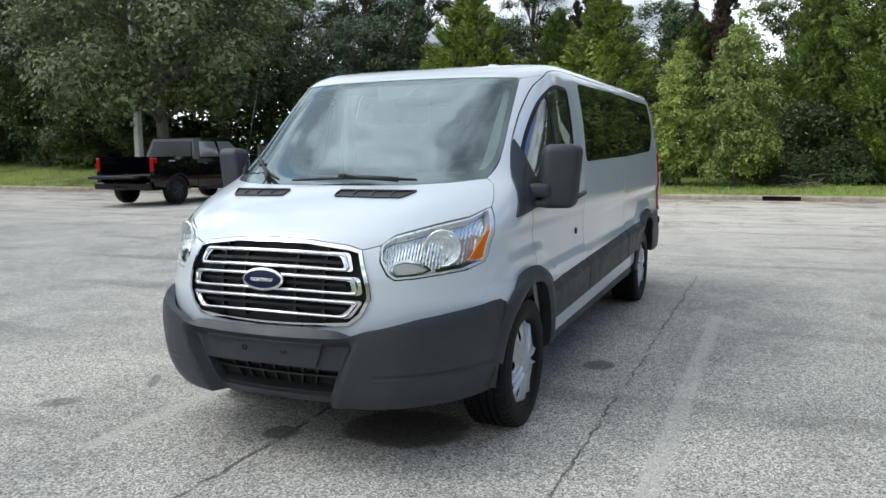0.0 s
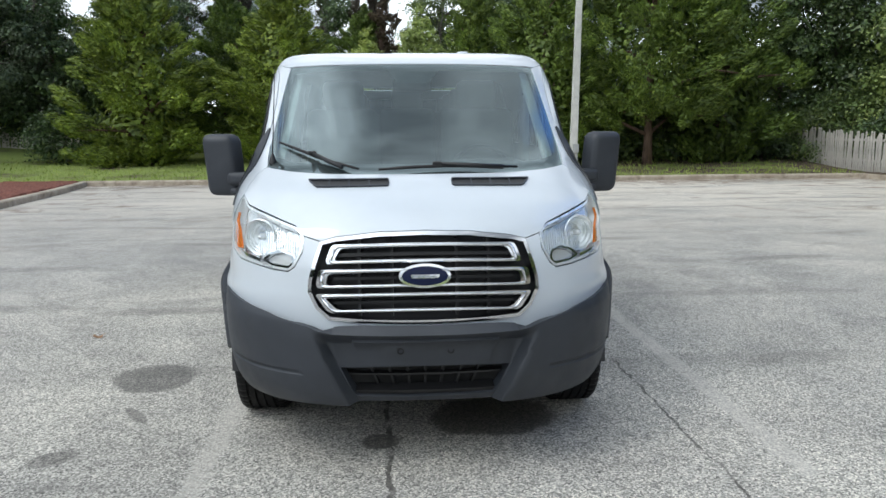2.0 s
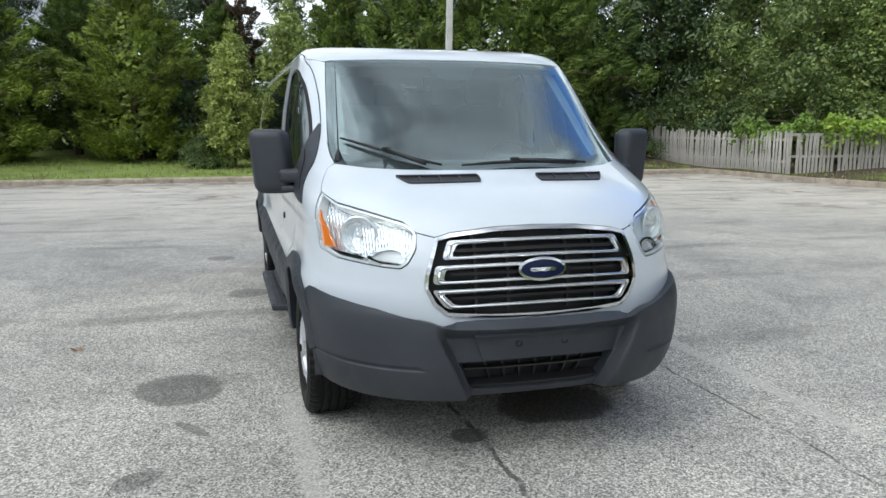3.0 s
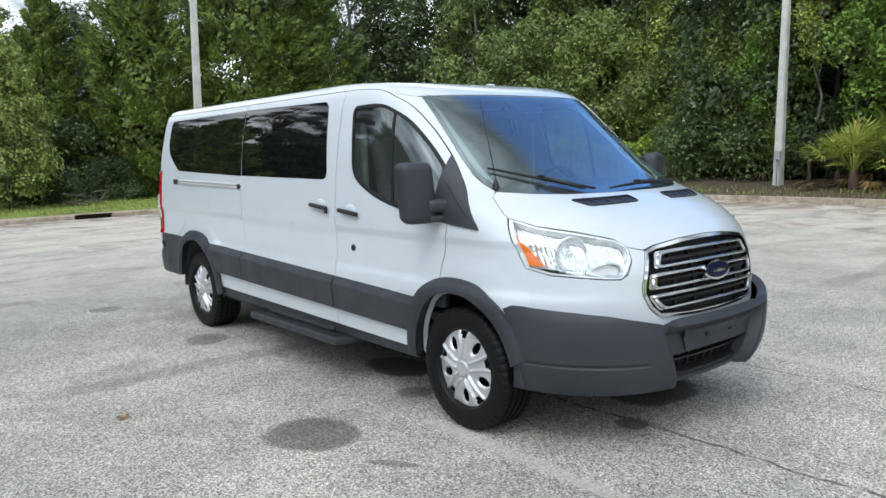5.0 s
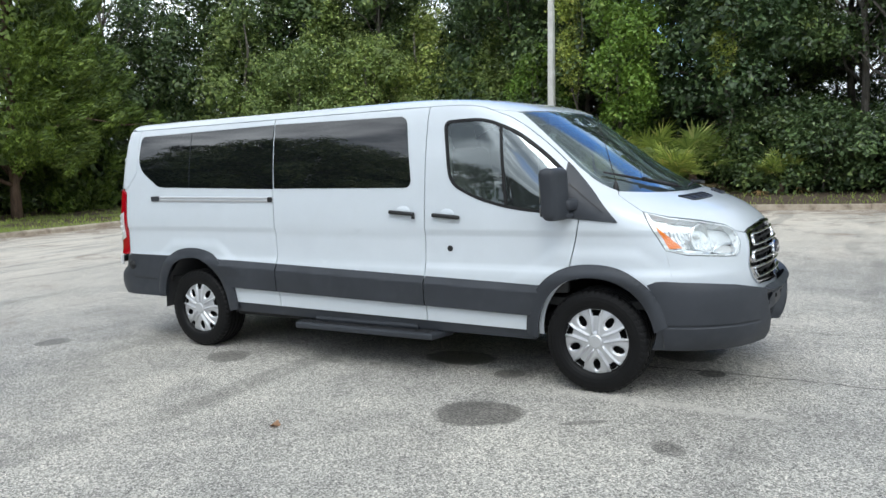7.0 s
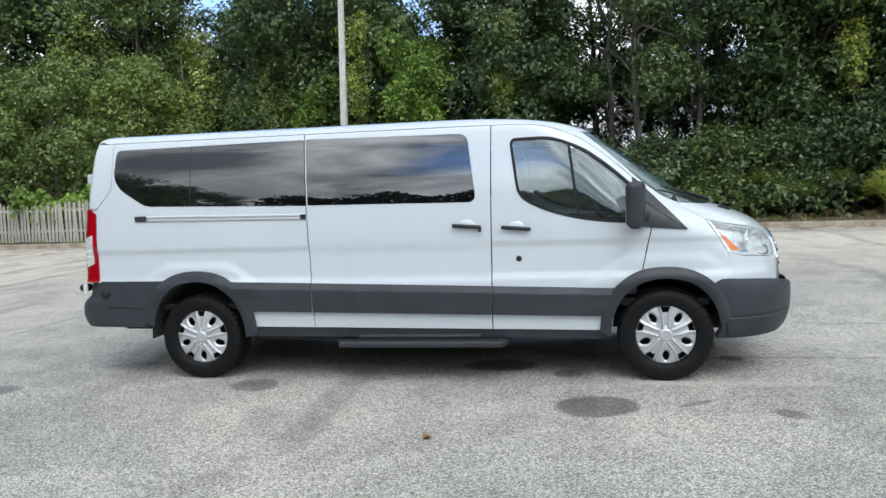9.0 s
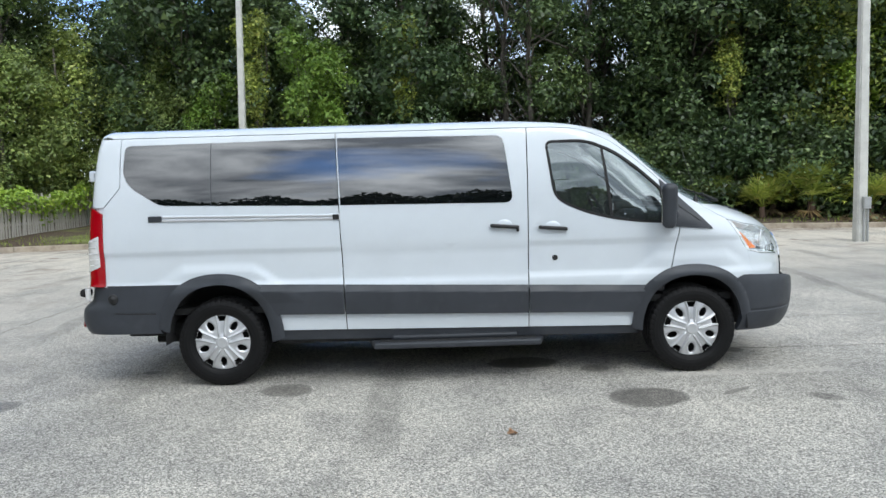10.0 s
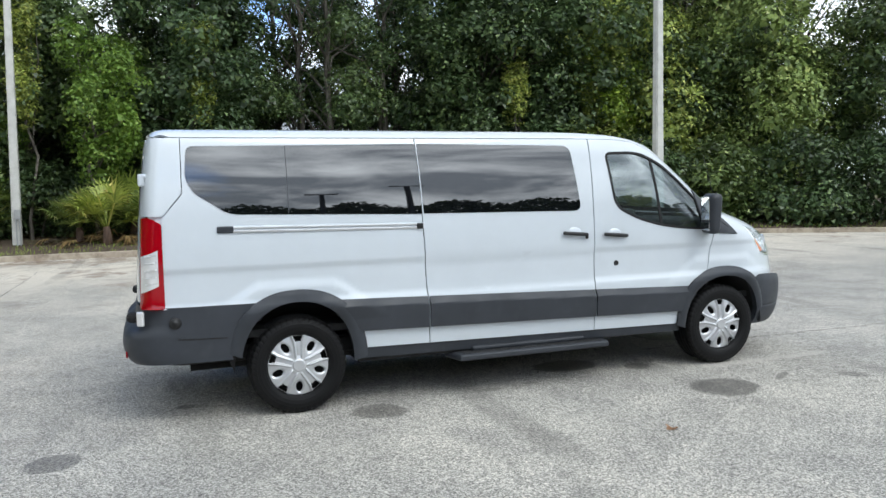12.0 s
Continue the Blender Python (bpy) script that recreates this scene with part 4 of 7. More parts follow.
# front panel round the grille, headlights
grille_line = [(0.455, 1.038), (0.49, 0.94), (0.508, 0.875), (0.512, 0.822), (0.476, 0.748), (0.42, 0.702), (0.25, 0.693), (0, 0.690)]
lamp_loop = [(0.530, 1.045), (0.535, 1.068), (0.572, 1.098), (0.72, 1.140), (0.83, 1.168)] + [(side_x(y, z) - 0.001, z - 0.002) for y, z in lamp_edge] + [(0.86, 0.935), (0.68, 0.912), (0.605, 0.908), (0.575, 0.933), (0.540, 0.995)]
half = [(0.527, 1.058), (0.535, 0.990), (0.572, 0.925), (0.605, 0.902), (0.68, 0.906), (0.86, 0.929)] + [(side_x(y, z) - 0.0001, z - (0.004 if k == 0 else 0)) for k, (y, z) in enumerate(cheek_run)] + [(0.72, 0.67), (0.49, 0.64), (0.43, 0.615), (0, 0.60)]
face = [(x, z) for x, z in grille_line] + [(-x, z) for x, z in grille_line[:-1][::-1]] + [(-0.50, 1.050)] + [(-x, z) for x, z in half] + [(x, z) for x, z in half[:-1][::-1]] + [(0.50, 1.050)]
sheet("front_panel", [face], on_front, WHITE, van, "", du=0.05, dv=0.03)

for s in (-1, 1):
    loop = [(s * x, z) for x, z in rounded(lamp_loop, [0.012] * 5 + [0] * 11 + [0.012] * 5)]
    lamp = sheet("headlight", [inset(loop, 0.010)], on_front, FLUTED, van, "clear headlight with a chrome reflector and amber corner", -0.055, 0.0, du=0.03, dv=0.03)
    ring_on("headlight_rim", loop, 0.009, on_front, REFLECTOR, lamp, "bright lamp bezel", -0.003, 0.05, du=0.04, dv=0.04)
    sheet("headlight_lens", [loop], on_front, LENS, lamp, "clear moulded lens", 0.002, 0.004, du=0.04, dv=0.04).visible_shadow = False
    ring_on("headlight_seal", loop, -0.0025, on_front, BLACK, lamp, "", -0.010, 0.01, du=0.04, dv=0.04)
    rear = Curve([z for _, z in lamp_edge[::-1]], [y for y, _ in lamp_edge[::-1]])
    amber = [(rear(z) - d, z) for z, d in ((1.158, 0.010), (1.07, 0.010), (0.985, 0.012), (0.975, 0.045), (0.978, 0.105), (1.06, 0.062), (1.13, 0.030))]
    sheet("corner_lamp", [amber], on_side(s), AMBER, lamp, "amber corner reflector", -0.010, 0.012, du=0.02, dv=0.03)
    chamber = rounded([(0.592, 0.985), (0.640, 1.000), (0.700, 0.985), (0.748, 0.944), (0.690, 0.922), (0.610, 0.918), (0.585, 0.945)], 0.012, 3)
    sheet("turn_lamp", [[(s * x, z) for x, z in inset(chamber, 0.012)]], on_front, CLEARLAMP, lamp, "", -0.035, 0.02, du=0.03, dv=0.03)
    ring_on("turn_lamp_frame", [(s * x, z) for x, z in chamber], 0.010, on_front, CHROME, lamp, "", -0.016, 0.03, du=0.03, dv=0.03)
    sheet("lamp_sill", [[(s * x, z) for x, z in ((0.755, 0.948), (0.850, 0.962), (0.896, 0.968), (0.896, 0.955), (0.850, 0.945), (0.760, 0.932))]], on_front, CHROME, lamp, "", -0.016, 0.03, du=0.03, dv=0.03)
    cx, cz = 0.755, 1.035
    cy = front_y(cx, cz)
    V, F = lathe([(0.0, 0.088), (0.006, 0.083), (-0.012, 0.074), (-0.034, 0.058), (-0.052, 0.034), (-0.058, 0.0)], 36)
    put("reflector_bowl", mesh_of("reflector_bowl", V, F, FLUTED, True), lamp, "round chrome reflector bowl", pose(s * cx, cy + 0.040, cz, 0, 0, -90 + s * 25))
    V, F = lathe([(-0.05, 0.014), (-0.005, 0.014), (0.006, 0.008), (0.008, 0.0)], 12)
    put("lamp_bulb", mesh_of("lamp_bulb", V, F, CLEARLAMP, True), lamp, "", pose(s * cx, cy + 0.040, cz, 0, 0, -90 + s * 25))

# grille
gl = grille_line[:-1]
gtop = [(-0.39, 1.057), (-0.2, 1.079), (0, 1.084), (0.2, 1.079), (0.39, 1.057)]
outline = [(x, z) for x, z in gl] + [(0, 0.690)] + [(-x, z) for x, z in gl[::-1]] + gtop
grille = sheet("grille", [inset(outline, 0.002)], on_front, RUBBER, van, "black grille with chrome bars and an oval badge", -0.045, 0.0)
ring_on("grille_surround", inset(outline, 0.002), 0.016, on_front, CHROME, grille, "chrome grille surround", 0.010, 0.06)
for tw, bw, zt, zb in ((0.405, 0.436, 1.038, 0.957), (0.464, 0.478, 0.934, 0.853), (0.482, 0.424, 0.829, 0.744)):
    bow = lambda x, k: k - 0.012 * (x / 0.45) ** 2
    loop = [(x, bow(x, zt)) for x in [-tw + 2 * tw * k / 10 for k in range(11)]] + [(x, bow(x, zb)) for x in [bw - 2 * bw * k / 10 for k in range(11)]]
    loop = rounded(loop, [0.02] + [0] * 9 + [0.02, 0.025] + [0] * 9 + [0.025])
    hole = [(x * (0.905 if abs(x) > 0.3 else 0.93), (zt + zb) / 2 - 0.012 * (x / 0.45) ** 2 + (z - (zt + zb) / 2 + 0.012 * (x / 0.45) ** 2) * 0.62) for x, z in loop]
    sheet("grille_bar", [loop, hole], on_front, CHROME, grille, "chrome grille loop", 0.002, 0.035, du=0.06)
    crown = [(on_front((a + c) / 2, (b + d) / 2) + Vector((0, -0.004, 0))) for (a, b), (c, d) in zip(loop, hole)]
    crown.append(crown[0])
    put("loop_bead", tubes("loop_bead", [(crown, [0.0075] * len(crown))], CHROME, 8), grille, "rounded chrome bead")
    zc = (zt + zb) / 2
    sheet("grille_slat", [[(x, bow(x, zc + 0.007)) for x in [-0.40 + 0.08 * k for k in range(11)]] + [(x, bow(x, zc - 0.007)) for x in [0.40 - 0.08 * k for k in range(11)]]], on_front, RUBBER, grille, "", -0.012, 0.03, du=0.08)
for k in range(-2, 3):
    if k:
        x = 0.145 * k
        sheet("grille_strut", [[(x - 0.006, 1.05), (x + 0.006, 1.05), (x + 0.006, 0.72), (x - 0.006, 0.72)]], on_front, BLACK, grille, "", -0.025, 0.02)
ell = lambda a, b: [(a * math.cos(2 * math.pi * k / 36), 0.900 + b * math.sin(2 * math.pi * k / 36)) for k in range(36)]
badge = sheet("badge", [ell(0.112, 0.050)], on_front, CHROME, grille, "chrome-rimmed blue oval badge", 0.024, 0.05)
sheet("badge_field", [ell(0.098, 0.039)], on_front, BADGE, badge, "dark blue oval field", 0.028, 0.003)
sheet("badge_mark", [rounded([(-0.062, 0.907), (0.064, 0.907), (0.058, 0.892), (-0.058, 0.892)], 0.006)], on_front, CHROME, badge, "plain silver bar", 0.031, 0.002)

# front bumper
bump_front = Curve([0.28, 0.33, 0.40, 0.50, 0.62, 0.70, 0.745, 0.78], [-2.830, -2.875, -2.910, -2.930, -2.936, -2.928, -2.905, -2.870])
bump_wide = Curve([0.28, 0.36, 0.50, 0.70, 0.78], [0.925, 0.958, 0.982, 0.992, 0.991])


def plan_angle(x, z):
    return math.degrees(math.acos(max(-1, min(1, -math.copysign((abs(x) / bump_wide(z)) ** 1.3, x)))))


def crease_angles(z):
    c = 0.372 + (min(z, 0.70) - 0.385) * 0.46
    return plan_angle(-c, z), plan_angle(-c + 0.045, z)


def bumper_at(u, z):
    """u runs round the bumper: 0 right flank, 10 the right crease, 11 its foot, 15 the middle, 30 the left flank."""
    c0, c1 = crease_angles(z)
    v = u if u <= 15 else 30 - u
    a = A0 + (c0 - A0) * v / 10 if v <= 10 else c0 + (c1 - c0) * (v - 10) if v <= 11 else c1 + (90 - c1) * (v - 11) / 4
    if u > 15:
        a = 180 - a
    w, y0, n = bump_wide(z), bump_front(z) + 0.95, 2.6
    c, sn = math.cos(radians(a)), math.sin(radians(a))
    x = -w * math.copysign(abs(c) ** (2 / n), c)
    y = y0 - 0.95 * max(0.0, sn) ** (2 / n)
    y += 0.072 * min(1.0, max(0.0, v - 10)) * min(1.0, max(0.0, (0.662 - z) / 0.055))
    if 0.470 < z < 0.484 and v < 8.5:
        x, y = x * 0.994, y + (0.006 if y < -2.5 else 0)
    return Vector((x, y, z))


A0 = 9.5


def ang(x, z=0.5):
    """The bumper's run at a given x."""
    a, s = plan_angle(-abs(x), z), (1 if x <= 0 else -1)
    c0, c1 = crease_angles(z)
    v = 10 * (a - A0) / (c0 - A0) if a <= c0 else 10 + (a - c0) / (c1 - c0) if a <= c1 else 11 + 4 * (a - c1) / (90 - c1)
    return v if s > 0 else 30 - v


tops = [(0.35, 0.762), (1.2, 0.771), (2, 0.772), (ang(-0.94, 0.74), 0.770), (ang(-0.84, 0.74), 0.756), (ang(-0.72, 0.7), 0.738), (ang(-0.56, 0.7), 0.700), (ang(-0.47, 0.66), 0.676), (ang(-0.40, 0.65), 0.662), (ang(-0.2, 0.64), 0.656), (15, 0.654)]
lows = [(0.75, 0.318), (3, 0.313), (7, 0.314), (11, 0.322), (15, 0.324)]
bloop = tops + [(30 - a, z) for a, z in tops[:-1][::-1]] + [(30 - a, z) for a, z in lows] + lows[:-1][::-1]
intake = [(11.02, 0.494), (11.02, 0.366), (11.2, 0.352), (15, 0.348), (18.8, 0.352), (18.98, 0.366), (18.98, 0.494), (15, 0.500)]
bumper = sheet("front_bumper", [bloop, intake], bumper_at, PLASTIC, van, "dark grey plastic front bumper with a low air intake", 0.0, 0.05, cuts_u=[0.35 * k for k in range(1, 29)] + [10, 10.25, 10.5, 10.75, 11] + [11.5 + 0.5 * k for k in range(15)] + [19, 19.25, 19.5, 19.75, 20] + [20 + 0.35 * k for k in range(1, 29)], cuts_v=[0.33 + 0.015 * k for k in range(30)] + [0.47, 0.477, 0.484])
sheet("intake_back", [[(10.8, 0.515), (19.2, 0.515), (19.2, 0.335), (10.8, 0.335)]], bumper_at, DARK, bumper, "", -0.09, 0.0, du=0.8)
for k in range(-3, 4):
    x = 0.085 * k
    sheet("intake_bar", [[(ang(x - 0.006), 0.500), (ang(x + 0.006), 0.500), (ang(x + 0.006), 0.352), (ang(x - 0.006), 0.352)]], bumper_at, BLACK, bumper, "", -0.05, 0.02, du=1, cuts_v=[0.44])
sheet("intake_slat", [[(11.1, 0.449), (18.9, 0.449), (18.9, 0.440), (11.1, 0.440)]], bumper_at, BLACK, bumper, "", -0.035, 0.03, du=0.8)
plate = [(ang(-0.318, 0.632), 0.632), (ang(0.318, 0.632), 0.632), (ang(0.268, 0.508), 0.508), (ang(-0.268, 0.508), 0.508)]
floor_lip = [(11.1, 0.372), (18.9, 0.372), (18.9, 0.354), (11.1, 0.354)]
sheet("intake_floor", [floor_lip], bumper_at, BLACK, bumper, "", -0.012, 0.05, du=0.8)
sheet("plate_mount", [plate], bumper_at, PLASTIC, bumper, "blank plate mount with two screws", 0.014, 0.018, du=0.5)
for x in (-0.10, 0.10):
    V, F = lathe([(-0.012, 0.015), (0.004, 0.015), (0.006, 0.012), (-0.004, 0.009), (-0.004, 0.0)], 14)
    put("plate_screw", mesh_of("plate_screw", V, F, RUBBER, True), bumper, "", Matrix.Translation(bumper_at(ang(x), 0.575) + Vector((0, -0.015, 0))) @ pose(0, 0, 0, 0, 0, -90))

# rear end
for s in (-1, 1):
    d = [(s * 0.006, 1.985), (s * 0.60, 1.985), (s * 0.76, 1.93), (s * 0.80, 1.50), (s * 0.80, 0.86), (s * 0.006, 0.86)]
    w = rounded([(s * 0.07, 1.90), (s * 0.68, 1.89), (s * 0.71, 1.45), (s * 0.07, 1.42)], 0.06)
    door = sheet("rear_door", [d, inset(w, 0.01)], on_rear, WHITE, van, "white rear door with a dark window")
    sheet("rear_window", [w], on_rear, PRIVACY, door, "black privacy rear window", 0.003, 0.015)
rear_bump = Curve([0.42, 0.47, 0.56, 0.63, 0.67, 0.71, 0.80, 0.86], [2.985, 3.035, 3.060, 3.052, 3.020, 2.975, 2.962, 2.958])


def rear_bumper_at(a, z):
    w, n = 0.996 + 0.006 * math.sin(min(1, max(0, (z - 0.42) / 0.4)) * math.pi), 7.0
    c, sn = math.cos(radians(a)), math.sin(radians(a))
    y = rear_bump(z) - 0.92 + 0.92 * max(0.0, sn) ** (2 / n)
    return Vector((-w * math.copysign(abs(c) ** (2 / n), c), y, z))


def round_to(y, z):
    """The bumper's run at which its flank lies at y."""
    return math.degrees(math.asin(max(0.0, (y - rear_bump(z) + 0.92) / 0.92) ** 3.5))


R0 = 0.02
fore = [(round_to(2.33, 0.445), 0.445), (round_to(2.315, 0.55), 0.55), (round_to(2.25, 0.68), 0.68), (round_to(2.13, 0.828), 0.828), (round_to(2.76, 0.832), 0.832)]
rl = [(40, 0.838), (90, 0.84), (140, 0.838)] + [(180 - a, z) for a, z in fore[::-1]] + [(140, 0.445), (90, 0.44), (40, 0.445)] + fore
rb = sheet("rear_bumper", [rl], rear_bumper_at, PLASTIC, van, "dark grey plastic rear bumper", 0.0, 0.04, cuts_u=[0.1, 0.3, 0.8, 1.6, 2.6, 3.6] + [5 + 3.2 * k for k in range(54)] + [176.4, 177.4, 178.4, 179.2, 179.7, 179.9], cuts_v=[0.46 + 0.02 * k for k in range(19)])
for a0, a1, z in ((R0 + 0.45, 10, 0.607), (170, 179.55 - R0, 0.607)):
    sheet("bumper_groove", [[(a0, z), (a1, z + 0.012), (a1, z + 0.003), (a0, z - 0.008)]], rear_bumper_at, BLACK, rb, "", 0.002, 0.003, cuts_u=steps(a0, a1, 4))
for s in (-1, 1):
    V, F = lathe([(-0.01, 0.040), (0.012, 0.040), (0.018, 0.034), (0.014, 0.024), (0.020, 0.020), (0.022, 0.0)], 24)
    put("tow_cover", mesh_of("tow_cover", V, F, BLACK, True), rb, "round black bumper cap", pose(s * 0.985, 2.706, 0.727, 0, 0, 0 if s > 0 else 180))
    part("bumper_reflector", box(bmesh.new(), (0, 0, 0), (0.05, 0.03, 0.10), 0.01), CLEARLAMP, rb, "clear side marker", m=pose(s * 0.935, 2.925, 0.765, 0, 0, 50 * -s))
    part("red_reflector", box(bmesh.new(), (0, 0, 0), (0.10, 0.012, 0.045), 0.005), RED, rb, "small red rear reflector", m=pose(s * 0.76, 3.027, 0.505))
for s in (-1, 1):
    part("step_end", box(bmesh.new(), (s * 0.85, 2.976, 0.770), (0.11, 0.080, 0.068), 0.030, 3), RUBBER, rb, "black rounded end of the rear step")

# underside, cabin lining and seats
bm = bmesh.new()
box(bm, (0, 0.2, 0.44), (1.50, 5.0, 0.12), 0.02)
box(bm, (0, 2.3, 0.40), (1.0, 0.9, 0.14), 0.03)
box(bm, (0, -2.45, 0.44), (1.3, 0.6, 0.20), 0.03)
part("underbody", bm, DARK, van)
for nm, pts, r in (("rear_axle", [(-0.8, AXLE, HUB_Z), (0.8, AXLE, HUB_Z)], 0.055), ("front_axle", [(-0.8, -AXLE, HUB_Z), (0.8, -AXLE, HUB_Z)], 0.045), ("exhaust_pipe", [(-0.35, 1.3, 0.30), (-0.35, 2.6, 0.29)], 0.04)):
    put(nm, tubes(nm, [(pts, [r, r])], DARK), van)


def lining(name, z0, z1, inset_by, material, ys, label=""):
    V, F = [], []
    zz = [z0 + (z1 - z0) * k / 8 for k in range(9)]
    for y in ys:
        drop = 2.083 - top_z(0, y)
        prof = [(max(0.05, side_x(y, z - drop) - inset_by), z - 0.02 - drop) for z in zz]
        prof = prof + [(0, prof[-1][1])] + [(-x, z) for x, z in prof[::-1]]
        V += [(x, y, z) for x, z in prof]
    n = len(prof)
    for i in range(len(ys) - 1):
        for k in range(n - 1):
            F.append((i * n + k, i * n + k + 1, (i + 1) * n + k + 1, (i + 1) * n + k))
    return put(name, mesh_of(name, V, F, material, True), van, label)


lining("headliner", 1.95, 2.04, 0.05, HEADLINER, [-0.85, -0.6, -0.3, 0.5, 1.5, 2.6], "pale cloth headliner")
part("cabin_floor", box(bmesh.new(), (0, 0.3, 0.60), (1.82, 5.0, 0.05)), DARK, van)
for y in (0.05, 0.95, 1.85):
    bench = bmesh.new()
    box(bench, (0, 0, 0), (1.45, 0.50, 0.16), 0.06, 3)
    for x in (-0.48, 0, 0.48):
        box(bench, (x, 0.26, 0.38), (0.46, 0.13, 0.70), 0.05, 3, Matrix.Rotation(radians(-8), 4, "X"))
        box(bench, (x, 0.34, 0.80), (0.26, 0.10, 0.17), 0.04, 3, Matrix.Rotation(radians(-8), 4, "X"))
    part("bench_seat", bench, CLOTH, van, "grey cloth bench seat", True, m=pose(0, y, 0.98))
for s in (-1, 1):
    bm = bmesh.new()
    box(bm, (s * 0.80, -0.67, 1.22), (0.05, 0.14, 1.10), 0.02)
    part("door_pillar_trim", bm, HEADLINER, van)
    bm = bmesh.new()
    box(bm, (s * 0.885, -1.15, 0.93), (0.06, 1.05, 0.55), 0.02)
    part("door_trim", bm, DASH, van)
    seat = bmesh.new()
    box(seat, (0, 0, 0), (0.52, 0.52, 0.16), 0.06, 3)
    box(seat, (0, 0.27, 0.36), (0.50, 0.14, 0.68), 0.06, 3, Matrix.Rotation(radians(-10), 4, "X"))
    box(seat, (0, 0.36, 0.79), (0.28, 0.10, 0.20), 0.045, 3, Matrix.Rotation(radians(-10), 4, "X"))
    part("front_seat", seat, CLOTH, van, "grey cloth front seat", True, m=pose(s * 0.46, -1.02, 0.98))
bm = bmesh.new()
box(bm, (0, -1.85, 1.12), (1.66, 0.62, 0.32), 0.08, 3)
box(bm, (0.42, -1.66, 1.30), (0.42, 0.30, 0.12), 0.05, 3)
box(bm, (0, -1.58, 1.02), (0.40, 0.20, 0.40), 0.05, 3)
part("dashboard", bm, DASH, van, "dark plastic dashboard", True)
V, F = [], []
bm = bmesh.new()
for k in range(28):
    g, h = 2 * math.pi * k / 28, 2 * math.pi * (k + 1) / 28
    for j in range(8):
        a, b = 2 * math.pi * j / 8, 2 * math.pi * (j + 1) / 8
        V += [((0.19 + 0.015 * math.cos(q)) * math.cos(p), (0.19 + 0.015 * math.cos(q)) * math.sin(p), 0.015 * math.sin(q)) for p, q in ((g, a), (h, a), (h, b), (g, b))]
        F.append(tuple(range(len(V) - 4, len(V))))
wheel_me = mesh_of("steering_wheel", V, F, BLACK, True)
put("steering_wheel", wheel_me, van, "black steering wheel", pose(0.42, -1.42, 1.26, 62, 0, 0))
part("steering_hub", box(bmesh.new(), (0, 0, -0.01), (0.36, 0.07, 0.03), 0.012), BLACK, van, m=pose(0.42, -1.42, 1.26, 62, 0, 0))
part("rear_view_mirror", box(bmesh.new(), (0, -1.22, 1.80), (0.24, 0.04, 0.07), 0.015), BLACK, van)

# door mirrors
for s in (-1, 1):
    t = bmesh.new()
    box(t, (0, 0, 0), (0.225, 0.125, 0.345), 0.048, 4)
    for v in t.verts:
        k = (v.co.z + 0.17) / 0.34
        v.co.x += s * (0.012 * k - 0.02 * (1 - k))
        if v.co.y < 0:
            v.co.y *= 0.70 + 0.25 * k
            v.co.x *= 0.86
    shell = part("door_mirror", t, PLASTIC, van, "large black door mirror", True, m=pose(s * 1.088, -1.668, 1.340, 0, 0, s * 16))
    part("mirror_glass", box(bmesh.new(), (0, 0, 0), (0.165, 0.006, 0.20), 0.002), CHROME, shell, "silvered mirror glass", m=pose(0, 0.0620, 0.045))
    part("mirror_glass", box(bmesh.new(), (0, 0, 0), (0.165, 0.006, 0.075), 0.002), CHROME, shell, "small lower mirror glass", m=pose(0, 0.0620, -0.105))
    arm = bmesh.new()
    box(arm, (0, 0, 0), (0.16, 0.10, 0.075), 0.025, 3)
    box(arm, (0, 0.0, -0.07), (0.14, 0.07, 0.04), 0.015, 3)
    part("mirror_arm", arm, PLASTIC, shell, "", True, m=pose(-s * 0.13, -0.015, -0.075))

# wipers, aerial
def wiper(pts, arm):
    lift = Vector((0, -0.012, 0.014))
    P = [on_front(x, z) + lift for x, z in pts]
    A = [on_front(x, z) + lift * 1.6 for x, z in arm]
    w = put("wiper", tubes("wiper", [(P, [0.006] + [0.009] * (len(P) - 2) + [0.006])], BLACK, 6), van, "black windscreen wiper")
    put("wiper_arm", tubes("wiper_arm", [(A, [0.013] * (len(A) - 1) + [0.008])], BLACK, 6), w)
    m = A[-1]
    part("wiper_joint", box(bmesh.new(), m, (0.045, 0.022, 0.022), 0.006), BLACK, w)


wiper([(-0.735, 1.452), (-0.62, 1.415), (-0.50, 1.375), (-0.40, 1.348), (-0.30, 1.325)], [(-0.38, 1.325), (-0.45, 1.352), (-0.54, 1.390)])
wiper([(-0.20, 1.322), (-0.05, 1.330), (0.12, 1.335), (0.30, 1.332), (0.50, 1.326)], [(0.42, 1.320), (0.25, 1.329), (0.09, 1.338)])
base = on_side(-1)(-1.97, 1.36)
V, F = lathe([(0, 0.022), (0.02, 0.018), (0.05, 0.008), (0.055, 0.004)], 14, "z")
mast = put("aerial", mesh_of("aerial", V, F, BLACK, True), van, "thin black whip aerial", Matrix.Translation(base + Vector((0.012, 0, -0.006))))
put("aerial_whip", tubes("aerial_whip", [([(0, 0, 0.05), (0.01, 0.13, 0.50)], [0.0035, 0.002])], BLACK, 6), mast)

